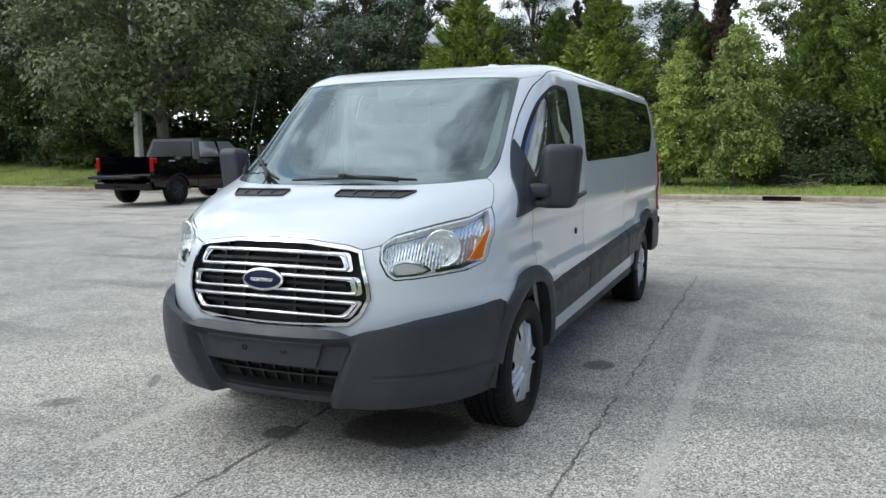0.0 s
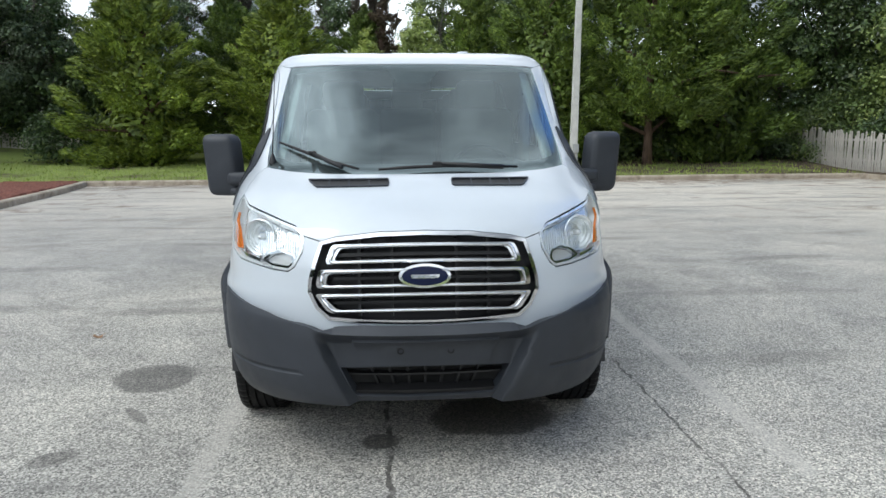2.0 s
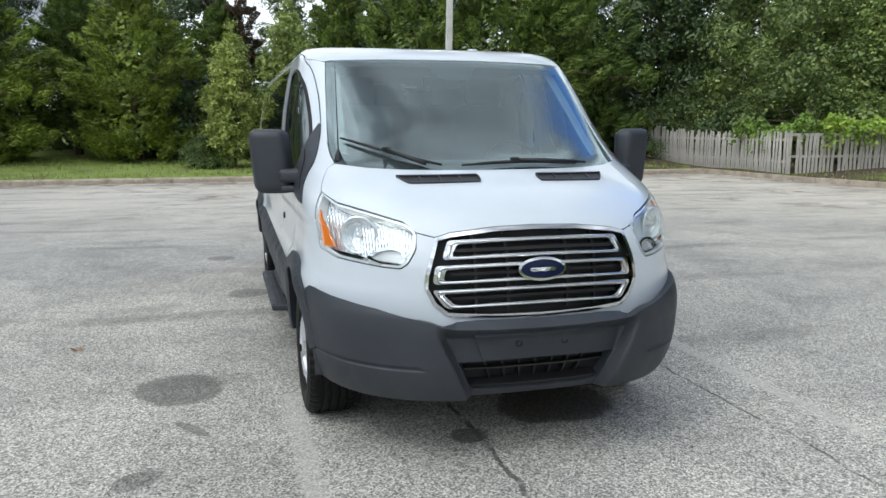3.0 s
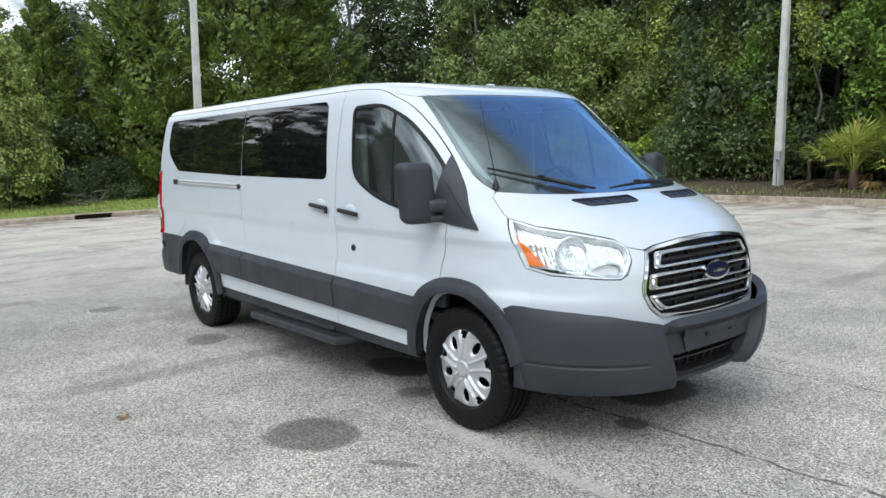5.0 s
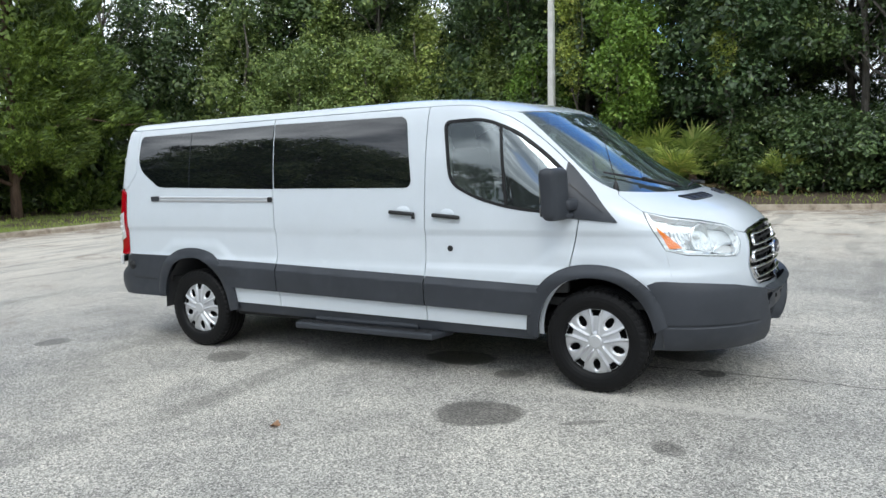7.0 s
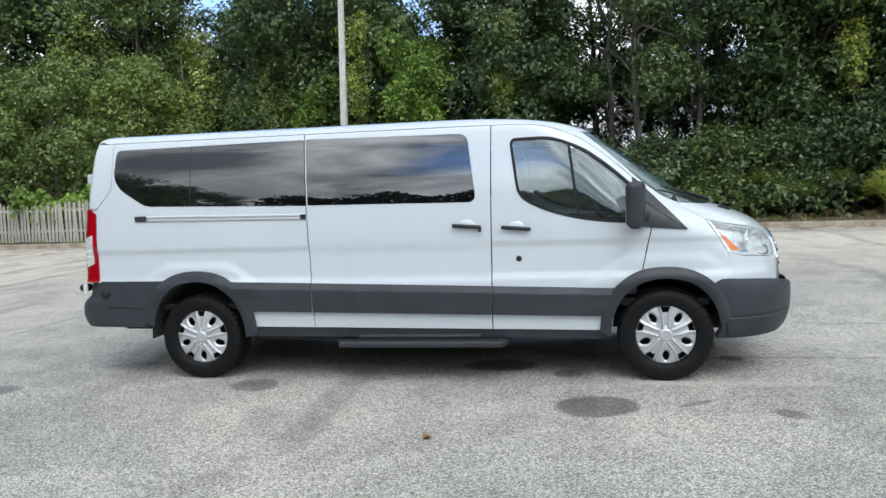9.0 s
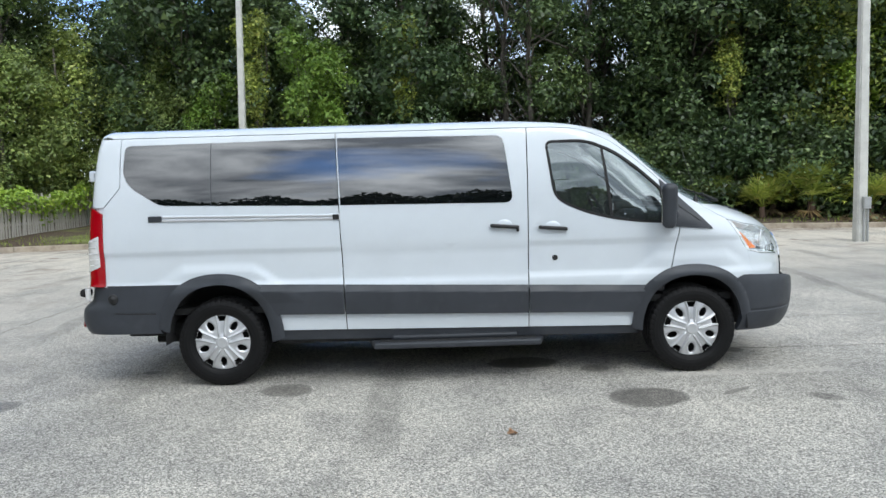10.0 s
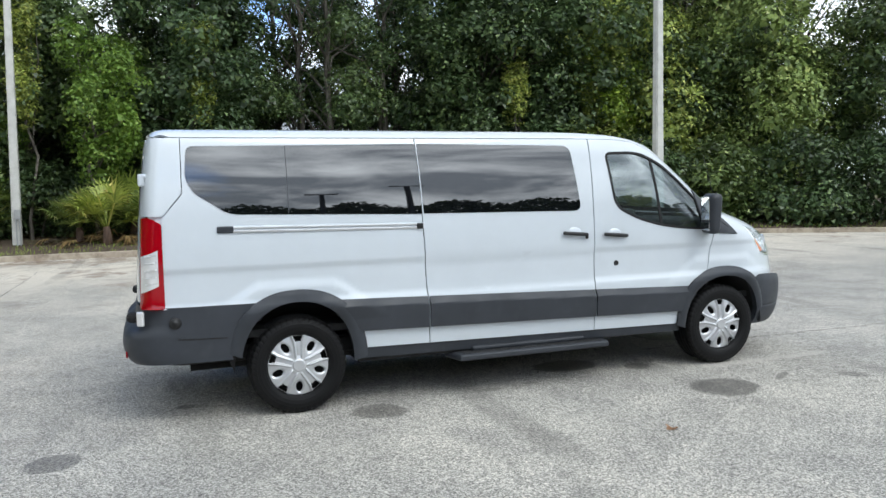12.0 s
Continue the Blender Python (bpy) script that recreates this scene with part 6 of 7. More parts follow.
for x, y, s in ((-11.0, 31.0, 0.75), (-3.0, 32.0, 0.68), (2.0, 31.0, 0.66), (7.5, 30.0, 0.72), (13.0, 29.0, 0.9), (-15.5, 29.5, 0.85), (-7.0, 33.0, 0.7), (-9.6, 29.0, 0.62), (-12.6, 29.8, 0.66), (16.5, 27.0, 1.0), (10.5, 33, 0.8), (4.8, 29.8, 0.72), (18.4, 25.6, 0.9)):
    plant("laurel", x, y, s, tall=0.90 if x < 6 else 1.0)
for x, y, s in ((-22.6, 20.7, 0.95), (-31.0, 27.0, 1.0), (-39.0, 27.5, 1.05), (-17.5, 28.5, 0.55), (-27.0, 30.0, 1.0), (-47.0, 29.0, 1.1), (-35, 33, 1.1)):
    plant("oak", x, y, s)
for x, y, s in ((-27.6, 24.4, 0.62), (-31.2, 24.0, 0.75), (-35.0, 25.0, 0.8), (-40.0, 25.5, 0.85)):
    plant("laurel", x, y, s, 2)
for x, y, s in ((-27.5, 25.6, 0.9), (-33.5, 26.5, 1.0), (-41, 27, 1.0)):
    plant("bush", x, y, s)

# east side, behind the fence and along the kerb
for x, y, s, v in ((19.2, 17.8, 0.95, 0), (21.6, 15.9, 1.0, 0), (23.8, 14.2, 0.95, 1), (19.4, 21.2, 1.05, 1), (22.4, 19.0, 1.1, 1), (21.8, 10.6, 0.72, 0), (22.5, 10.2, 0.85, 1)):
    plant("mound", x, y, s, v)
for x, y in ((22.2, 9.2), (22.4, 6.6), (22.9, 4.0), (21.4, 1.6), (24.6, 0.6), (22.4, -8.6), (20.3, -10.2), (22.6, -11.4), (19.9, -13.4), (22.0, -15.4), (18.8, -17.2), (20.9, -19.5), (17.4, -21.5), (26.0, 8.0), (26.0, -12.0), (25.0, 11.6), (27, 16.5), (24.2, 20.6), (24.4, 17.4), (26.5, 19.4), (29, 13), (20.5, 24.5), (21.8, 21.8), (14.6, -23.0)):
    plant("laurel", x, y, rng.uniform(0.92, 1.12))
for x, y in ((21.8, -3.4), (24.0, -4.9), (22.4, -5.4), (25.0, -2.2), (23.0, -2.4), (23.6, -6.6), (25.6, -4.2)):
    plant("thin", x, y, rng.uniform(0.95, 1.1))
for x, y, s in ((27.0, 0.4, 0.76), (26.6, -8.0, 0.80), (20.9, -8.9, 0.95), (25.6, -3.6, 0.42), (26.2, -5.8, 0.46), (25.8, -1.4, 0.5)):
    plant("laurel", x, y, s)
for x, y, s in ((24.6, 5.0, 1.5), (26.4, 7.2, 1.8), (26.8, 3.4, 1.7), (25.4, 9.8, 1.6), (28.0, 5.4, 1.9)):
    plant("bush", x, y, s)
for x, y, s in ((19.6, -14.4, 1.2), (17.4, -18.8, 1.25), (22.0, -17.2, 1.5)):
    plant("mound", x, y, s, 1, tall=1.1)
for x, y, s in ((20.4, 10.4, 1.0), (20.6, 8.2, 0.9), (20.8, 6.0, 0.95), (20.6, 4.4, 0.8), (19.6, 0.0, 1.0), (18.9, -1.8, 1.0), (19.0, -3.8, 1.05), (18.9, -5.6, 1.1), (18.7, -7.6, 1.1), (18.5, -9.6, 1.2), (17.9, -11.8, 1.2), (17.0, -13.8, 1.25), (15.8, -15.8, 1.2), (14.2, -17.8, 1.25), (12.4, -19.8, 1.2), (20.5, -1.0, 1.1), (20.6, -6.6, 1.1), (10.5, -22, 1.2)):
    plant("bush", x, y, s * 1.05)
for x, y, s in ((19.0, 4.3, 1.0), (20.2, 7.6, 0.80), (19.0, -13.2, 1.05), (18.6, -21.6, 1.1)):
    plant("curtain", x, y, s)
for x, y, s in ((19.4, -9.8, 1.0), (19.0, -12.7, 0.95), (18.7, -14.6, 0.9), (18.3, -19.8, 0.9), (19.6, 1.2, 0.9), (20.0, 6.3, 0.95), (18.9, -16.4, 1.0)):
    plant("strand", x, y, s)


# palmettos
def fan_mesh(name, count, low, high, material):
    V, F = [], []
    for _ in range(count):
        g, e = rng.uniform(0, 2 * math.pi), rng.uniform(low, high)
        stem = Vector((math.cos(g) * math.cos(e), math.sin(g) * math.cos(e), math.sin(e)))
        L = rng.uniform(0.55, 1.0)
        hub = stem * L + Vector((0, 0, 0.4 - 0.12 * L * math.cos(e)))
        side = stem.cross(Vector((0, 0, 1))).normalized()
        n = len(V)
        V += [Vector((0, 0, 0.4)) + side * 0.012, Vector((0, 0, 0.4)) - side * 0.012, hub - side * 0.01, hub + side * 0.01]
        F.append((n, n + 1, n + 2, n + 3))
        upv = side.cross(stem).normalized()
        for k in range(14):
            a = radians(-85 + 170 * k / 13)
            d = (stem * math.cos(a) + side * math.sin(a)).normalized()
            l = rng.uniform(0.5, 0.72) * (0.75 + 0.25 * math.cos(a))
            w = d.cross(upv).normalized() * 0.025
            mid, tip = hub + d * l * 0.4 + upv * 0.03, hub + d * l + Vector((0, 0, -0.20 * rng.random()))
            n = len(V)
            V += [hub, mid + w, tip, mid - w]
            F.append((n, n + 1, n + 2, n + 3))
    return mesh_of(name, V, F, material)


palm = thing("palmetto", "palmetto with stiff yellow-green fans by the kerb", "shrub", (18.2, 2.9, land_z(18.2, 2.9)), group="palmettos")
put("fronds", fan_mesh("fronds", 36, 0.25, 1.25, PALM), palm)
put("dead_fronds", fan_mesh("dead_fronds", 6, -0.45, 0.05, DEAD), palm, "dry brown hanging fronds")
put("trunk", tubes("trunk", [([(0, 0, -0.1), (0.03, 0.02, 0.45)], [0.13, 0.09])], REDBARK, 8), palm)
for x, y, s in ((17.9, 4.1, 1.15), (18.8, 4.9, 1.0), (18.9, 2.0, 1.3), (17.7, 2.2, 1.0), (19.3, 3.4, 1.35), (18.0, -5.4, 0.9), (18.6, -6.9, 1.0), (17.9, -8.8, 0.95), (18.5, -0.6, 0.8), (17.6, -10.5, 0.9), (20.4, 7.4, 1.1), (17.4, -7.5, 0.8), (16.5, -11.2, 1.1), (15.7, -12.6, 0.9), (16.9, -9.9, 0.8)):
    ob = copy_thing(palm, pose(x, y, land_z(x, y), 0, 0, rng.uniform(0, 360)))
    ob.scale = (s, s, s)


# far woods all round, as one mass
def woods(name, runs, count, size, material, label, even=False):
    C, N = [], []
    for (x0, y0), (x1, y1), h, deep in runs:
        L = math.hypot(x1 - x0, y1 - y0)
        m = int(count * L * h / 100)
        f = rng.random(m)
        wob = h * (0.72 + 0.28 * np.sin(f * L * 0.55 + x0) * np.sin(f * L * 0.23 + y0) + 0.12 * np.sin(f * L * 1.7))
        wob = h * (0.94 + 0.06 * np.sin(f * L * 0.9)) if even else wob
        z = wob * rng.random(m) ** 0.8
        q = rng.random(m) * deep
        d = np.array((y0 - y1, x1 - x0)) / L
        C.append(np.stack([x0 + (x1 - x0) * f + d[0] * q, y0 + (y1 - y0) * f + d[1] * q, z + 0.2], 1))
        N.append(np.array((-d[0], -d[1], 0.5)) + 0.8 * rng.normal(size=(m, 3)))
    ob = new(name, leaf_mesh(name, np.vstack(C), np.vstack(N), size, size * 0.6, material))
    return tagged(ob, label, "woods", kind="stuff")


woods("dark_thicket", [((30, 26), (30, -0.5), 5.5, 4), ((30, -8.0), (27, -28), 5.5, 4), ((-18, 44), (18, 42), 5.6, 4), ((18, 42), (30, 26), 9, 4), ((-60, 34), (-18, 44), 11, 4), ((10, 27), (19, 25), 6, 2), ((-16, 29), (10, 29), 3.2, 2), ((30, -0.5), (30, -8), 3.0, 3)], 1700, 0.5, LAUREL, "deep shaded woodland behind the first trees")
woods("shaded_thicket", [((-62, 31.5), (-26, 31), 5.5, 3), ((-26, 30.5), (-12, 34.5), 9.5, 3)], 7500, 0.38, LAUREL, "dense shaded thicket below the oaks")
# its darkness comes from the shade-toned leaf colour
woods("west_treeline", [((-47, 20), (-47, -50), 11.0, 4)], 3800, 0.7, SHADE, "dense treeline across the car park with shade put into its leaf colour", True)
woods("far_treeline", [((-62, 60), (-62, 20), 10.5, 4), ((-60, -72), (20, -74), 8.5, 4), ((20, -74), (27, -28), 9.0, 4)], 260, 1.0, LAUREL, "distant dark treeline across the car park")

# grass along the kerbs
def grass_mesh():
    P = []
    for _ in range(16000):
        x, y = rng.uniform(-45, 15), NORTH + 0.25 + rng.random() ** 1.6 * 8
        P.append((x, y, land_z(x, y)))
    for _ in range(2600):
        y = rng.uniform(-20, 17)
        x = east_edge(y) + 0.25 + rng.random() ** 1.5 * 2.5
        P.append((x, y, land_z(x, y)))
    P = np.array(P)
    n = len(P)
    h = rng.uniform(0.04, 0.13, n)
    g = rng.uniform(0, 2 * math.pi, n)
    w = np.stack([np.cos(g), np.sin(g), 0 * g], 1) * 0.014
    V = np.stack([P - w, P + w, P + np.stack([rng.normal(size=n) * 0.03, rng.normal(size=n) * 0.03, h], 1)], 1).reshape(-1, 3)
    return mesh_of("grass", V.tolist(), [(3 * k, 3 * k + 1, 3 * k + 2) for k in range(n)], leaf_stuff("grass_blades", (0.15, 0.205, 0.04), (0.28, 0.36, 0.085), (0.36, 0.36, 0.14), 0.6))


tagged(new("grass", grass_mesh()), "short rough grass along the kerb", "grass", kind="stuff")

# ---- lamp posts ----
POST = plain("weathered_concrete_post", (0.55, 0.55, 0.52), 0.85, vary=0.22, scale=3.0, bump=0.2)
DARKPOST = plain("dark_bronze_post", (0.020, 0.020, 0.022), 0.7)
BOXGREY = plain("grey_box", (0.34, 0.35, 0.35), 0.6)


def lamp_post(x, y, w0, w1, h, z, box_side=0.0, heads=False):
    root = thing("lamp_post", "dark twin-headed lamp post across the car park" if heads else "pale square tapered concrete lamp post", "lamp post", (x, y, z), group="lamp posts")
    t = bmesh.new()
    box(t, (0, 0, h / 2), (1, 1, h), 0.0)
    for v in t.verts:
        k = v.co.z / h
        w = w0 + (w1 - w0) * k
        v.co.x, v.co.y = v.co.x * w + 0.018 * v.co.z, v.co.y * w - 0.014 * v.co.z
    bmesh.ops.bevel(t, geom=[e for e in t.edges if abs(e.verts[0].co.z - e.verts[1].co.z) > 1], offset=0.025, segments=2, affect="EDGES")
    part("post", t, DARKPOST if heads else POST, root, "")
    if box_side:
        face = pose(0, 0, 0, 0, 0, 0 if box_side > 0 else -90)
        part("junction_box", box(bmesh.new(), (0, 0, 0), (0.16, 0.10, 0.26), 0.01), BOXGREY, root, "small grey junction box", m=face @ pose(0.06, -w0 * 0.5 * 0.97 - 0.05, 0.88))
        for k in (-1, 1):
            part("conduit", box(bmesh.new(), (0, 0, 0), (0.035, 0.035, 0.80), 0.008), BOXGREY, root, m=face @ pose(0.06 + 0.045 * k, -w0 * 0.5 - 0.022, 0.36))
    if heads:
        part("lamp_arm", box(bmesh.new(), (0.018 * h, -0.014 * h, h), (0.16, 1.3, 0.14), 0.02), DARKPOST, root)
        for k in (-1, 1):
            part("lamp_head", box(bmesh.new(), (0.018 * h, -0.014 * h + k * 0.75, h + 0.02), (0.4, 0.60, 0.20), 0.05), DARKPOST, root, "dark box lamp head")
    return root


lamp_post(5.55, 18.05, 0.225, 0.14, 10.0, 0.10, 1)
lamp_post(18.5, 6.50, 0.24, 0.15, 10.0, 0.25, -1)
lamp_post(10.15, -9.25, 0.235, 0.16, 10.0, -0.02, -1)
lamp_post(-23.4, 20.0, 0.30, 0.18, 10.0, 0.12)
lamp_post(-36.0, -10.5, 0.40, 0.28, 12.6, -0.02, 0, True)
lamp_post(-42.0, -6.8, 0.40, 0.28, 12.6, -0.02, 0, True)

# ---- fallen leaves ----
LEAF = Mat("dry_fallen_leaf", (0.46, 0.28, 0.17), 0.8).m
for x, y, g in ((-2.36, -0.30, 20),):
    t = bmesh.new()
    rim = [(0.042 * math.cos(a) * (1 + 0.25 * math.cos(5 * a)), 0.027 * math.sin(a) * (1 + 0.25 * math.cos(5 * a)), 0.012 + 0.012 * math.cos(2 * a)) for a in [2 * math.pi * k / 20 for k in range(20)]]
    c = t.verts.new((0, 0, 0.006))
    vs = [t.verts.new(p) for p in rim]
    for k in range(20):
        t.faces.new((c, vs[k], vs[(k + 1) % 20]))
    bmesh.ops.solidify(t, geom=t.faces[:], thickness=0.002)
    tagged(part("fallen_leaf", t, LEAF, None, m=pose(x, y, 0.001, 0, 0, g)), "curled dry brown leaf on the asphalt", "leaf", "fallen leaves")

# ---- picket fence ----
WOOD = bark("weathered_fence_wood", (0.30, 0.28, 0.25), (0.70, 0.66, 0.60))


def picket_mesh(h, lean):
    t = bmesh.new()
    w, d = 0.085, 0.02
    prof = [(-w / 2, 0), (w / 2, 0), (w / 2, h - 0.05), (0.005, h), (-w / 2, h - 0.05)]
    f = t.faces.new([t.verts.new((x, -d / 2, z)) for x, z in prof])
    r = bmesh.ops.extrude_face_region(t, geom=[f])
    for v in [g for g in r["geom"] if isinstance(g, bmesh.types.BMVert)]:
        v.co.y += d
    bmesh.ops.recalc_face_normals(t, faces=t.faces[:])
    for v in t.verts:
        v.co.x += lean * v.co.z
    me = bpy.data.meshes.new("picket")
    t.to_mesh(me)
    t.free()
    me.materials.append(WOOD)
    return me


PICKETS = [picket_mesh(h, l) for h, l in ((1.28, 0.0), (1.22, 0.02), (1.32, -0.02), (1.18, 0.035))]


def fence(a, b, label, z=None, gap=0.125):
    a, b = Vector(a), Vector(b)
    d = b - a
    root = thing("picket_fence", label, "fence", (a.x, a.y, 0), math.degrees(math.atan2(d.y, d.x)), group="picket fences")
    n = int(d.length / gap)
    fr = random.Random(5)
    for k in range(n):
        p = a + d * (k / n)
        if fr.random() < 0.03:
            continue
        put("picket", PICKETS[fr.randrange(4)], root, m=pose(k * gap, fr.uniform(-0.006, 0.006), land_z(p.x, p.y) + fr.uniform(-0.03, 0.03) - 0.02, fr.uniform(-2, 2), fr.uniform(-1.5, 1.5), 0))
    for h in (0.32, 0.98):
        m = a + d * 0.5
        part("fence_rail", box(bmesh.new(), (d.length / 2, 0.035, land_z(m.x, m.y) + h), (d.length, 0.04, 0.08), 0.004), WOOD, root)
    for k in range(int(d.length / 2.4) + 1):
        p = a + d.normalized() * min(d.length, 2.4 * k)
        part("fence_post", box(bmesh.new(), (2.4 * k, 0.08, land_z(p.x, p.y) + 0.6), (0.09, 0.09, 1.3), 0.006), WOOD, root)
    return root


fence((15.5, 25.0), (15.25, 14.1), "weathered grey picket fence at the car park corner")
fence((15.25, 14.0), (23.5, 12.6), "weathered grey picket fence overhung by vines")
fence((-24.0, 29.2), (-9.0, 28.4), "dark weathered picket fence below the trees").scale.z = 0.74


# vines that hang over the fence
def hanging(name, a, b, count, label):
    a, b = np.array(a), np.array(b)
    f = rng.random(count)
    n2 = np.array((-(b - a)[1], (b - a)[0])) / np.linalg.norm(b - a)
    hump = 0.25 + 0.22 * np.sin(f * 9.0) + 0.15 * np.sin(f * 23)
    off = rng.normal(size=count) * 0.22
    z = 1.45 + hump * (1 - np.abs(off) * 1.5) - np.abs(rng.normal(size=count)) * 0.30
    P = np.stack([a[0] + (b - a)[0] * f + n2[0] * off, a[1] + (b - a)[1] * f + n2[1] * off, z], 1)
    N = np.stack([rng.normal(size=count) - n2[0], rng.normal(size=count) - n2[1], np.ones(count)], 1)
    root = thing(name, label, "vine", (0, 0, 0))
    put("vine_leaves", leaf_mesh(name, P, N, 0.14, 0.10, LIME), root)
    runs = [([(a[0] + (b - a)[0] * q, a[1] + (b - a)[1] * q, 0.2), (a[0] + (b - a)[0] * (q + 0.02), a[1] + (b - a)[1] * (q + 0.02), 1.5)], [0.02, 0.012]) for q in (0.2, 0.5, 0.8)]
    for run in runs:
        put("vine_stem", tubes("vine_stem", [run], GREYBARK, 5), root)
    return root


hanging("fence_vine", (15.3, 16.6), (16.0, 13.9), 1700, "bright green vine heaped over the picket fence")
hanging("fence_vine", (16.2, 13.9), (22.0, 12.9), 3200, "long bright green vine heaped over the picket fence")

# ---- planting island with red mulch ----
MULCH = Mat("red_bark_mulch", rough=0.95)
MULCH.color(MULCH.ramp(MULCH.voronoi(26, out="Color"), [(0.0, (0.06, 0.022, 0.014)), (0.5, (0.19, 0.062, 0.042)), (1.0, (0.34, 0.14, 0.10))])).bump(MULCH.voronoi(26), 0.8, 0.03)
isl = rounded([(-11.6, 17.4), (-10.35, 10.7), (-9.75, 9.35), (-8.15, 9.65), (-8.55, 14.0), (-9.1, 17.4)], [0.0, 1.2, 0.7, 0.9, 1.5, 0.0], 8)
island = thing("planting_island", "kerbed island filled with red bark mulch", "planting island", (0, 0, 0))
V, F = [], []
for loop, z in ((isl, 0.0), (isl, 0.12), (inset(isl, 0.03), 0.145), (inset(isl, 0.19), 0.145), (inset(isl, 0.20), 0.09)):
    V += [(x, y, z) for x, y in loop]
n = len(isl)
for j in range(4):
    F += [(j * n + k, j * n + (k + 1) % n, (j + 1) * n + (k + 1) % n, (j + 1) * n + k) for k in range(n)]
put("island_kerb", mesh_of("island_kerb", V, F, CONCRETE), island, "pale concrete island kerb")
t = bmesh.new()
vs = [t.verts.new((x, y, 0)) for x, y in inset(isl, 0.195)]
for k in range(len(vs)):
    t.edges.new((vs[k - 1], vs[k]))
bmesh.ops.triangle_fill(t, use_beauty=True, use_dissolve=False, edges=t.edges[:])
for axis, lo, n in ((0, -11.6, 18), (1, 9.4, 40)):
    for k in range(n):
        at, way = [0, 0, 0], [0, 0, 0]
        at[axis], way[axis] = lo + 0.2 * k, 1
        bmesh.ops.bisect_plane(t, geom=t.verts[:] + t.edges[:] + t.faces[:], dist=1e-5, plane_co=at, plane_no=way)
for v in t.verts:
    rim = len(v.link_edges) > 0 and any(len(e.link_faces) == 1 for e in v.link_edges)
    v.co.z = 0.125 if rim else 0.175 + 0.035 * noise.noise(Vector((v.co.x * 2, v.co.y * 2, 0)))
for f in t.faces:
    if f.normal.z < 0:
        f.normal_flip()
part("mulch", t, MULCH.m, island, "red-brown bark mulch")

# ---- pile of dead branches by the kerb ----
pile = thing("brush_pile", "low heap of dead grey-brown branches on the verge", "branches", (2.85, 20.3, land_z(2.85, 20.3)))
fr = random.Random(11)
for k in range(16):
    g, L = fr.uniform(0, math.pi), fr.uniform(0.5, 1.1)
    x, y, z = fr.uniform(-0.5, 0.5), fr.uniform(-0.25, 0.25), fr.uniform(0.04, 0.40)
    d = Vector((math.cos(g), math.sin(g) * 0.6, fr.uniform(-0.12, 0.22)))
    run = [Vector((x, y, z)) + d * L * (q - 0.5) + Vector((0, 0, fr.uniform(-0.04, 0.04))) for q in (0, 0.35, 0.7, 1)]
    put("branch", tubes("branch", [(run, [0.022, 0.018, 0.012, 0.005])], GREYBARK, 5), pile)

# ---- black pickup truck with its tailgate down ----
CAR_BLACK = Mat("black_car_paint", (0.004, 0.004, 0.005), 0.3, Specular_IOR_Level=0.0, Coat_Weight=0.9, Coat_Roughness=0.02, Coat_IOR=1.5).m
CAR_GLASS = Mat("grey_car_glass", (0.14, 0.147, 0.155), 0.05, IOR=1.9).m
DARK_GLASS = Mat("dark_rear_glass", (0.010, 0.011, 0.013), 0.04, Specular_IOR_Level=0.2).m
truck = thing("pickup_truck", "black crew-cab pickup with its tailgate down, parked by the grass", "truck", (-14.75, 13.45, 0.02), 2.5)


def slab(name, profile, x0, x1, material, parent, bevel=0.03, label="", taper=None):
    """A solid from a side outline (y, z), from x0 to x1, with rounded edges."""
    t = bmesh.new()
    f = t.faces.new([t.verts.new((x0, y, z)) for y, z in profile])
    r = bmesh.ops.extrude_face_region(t, geom=[f])
    for v in [g for g in r["geom"] if isinstance(g, bmesh.types.BMVert)]:
        v.co.x = x1
    bmesh.ops.recalc_face_normals(t, faces=t.faces[:])
    if taper:
        for z in [0.55 + 0.12 * k for k in range(12)]:
            bmesh.ops.bisect_plane(t, geom=t.verts[:] + t.edges[:] + t.faces[:], dist=1e-4, plane_co=(0, 0, z), plane_no=(0, 0, 1))
        for v in t.verts:
            v.co.x *= taper(v.co.z)
    if bevel:
        bmesh.ops.bevel(t, geom=t.edges[:], offset=bevel, segments=2, affect="EDGES", clamp_overlap=True)
    return part(name, t, material, parent, label)


def wheel_cut(cy, r=0.46, z=0.40):
    return [(cy + r * math.cos(radians(g)), z + r * math.sin(radians(g))) for g in range(170, 9, -16)]


RA, FA = -1.87, 1.87
# bed sides, floor and front wall
bed = [(-2.86, 0.55)] + wheel_cut(RA)[::1] + [(-1.02, 0.48), (-1.02, 1.36), (-2.86, 1.36)]
for s in (-1, 1):
    slab("bed_side", bed, s * 0.86, s * 1.0, CAR_BLACK, truck, 0.02, "glossy black bed side", lambda z: 1.02 - 0.30 * max(0.0, z - 1.10) ** 1.3 - 0.12 * max(0.0, 0.75 - z))
part("bed_floor", box(bmesh.new(), (0, -1.95, 0.80), (1.74, 1.85, 0.08)), DARK, truck)
part("bed_front", box(bmesh.new(), (0, -1.04, 1.08), (1.74, 0.06, 0.54), 0.01), CAR_BLACK, truck)
gate = part("tailgate", box(bmesh.new(), (0, -3.15, 0.80), (1.60, 0.54, 0.075), 0.02), CAR_BLACK, truck, "lowered black tailgate")
part("gate_liner", box(bmesh.new(), (0, -3.15, 0.842), (1.45, 0.46, 0.012), 0.003), PLASTIC, gate)
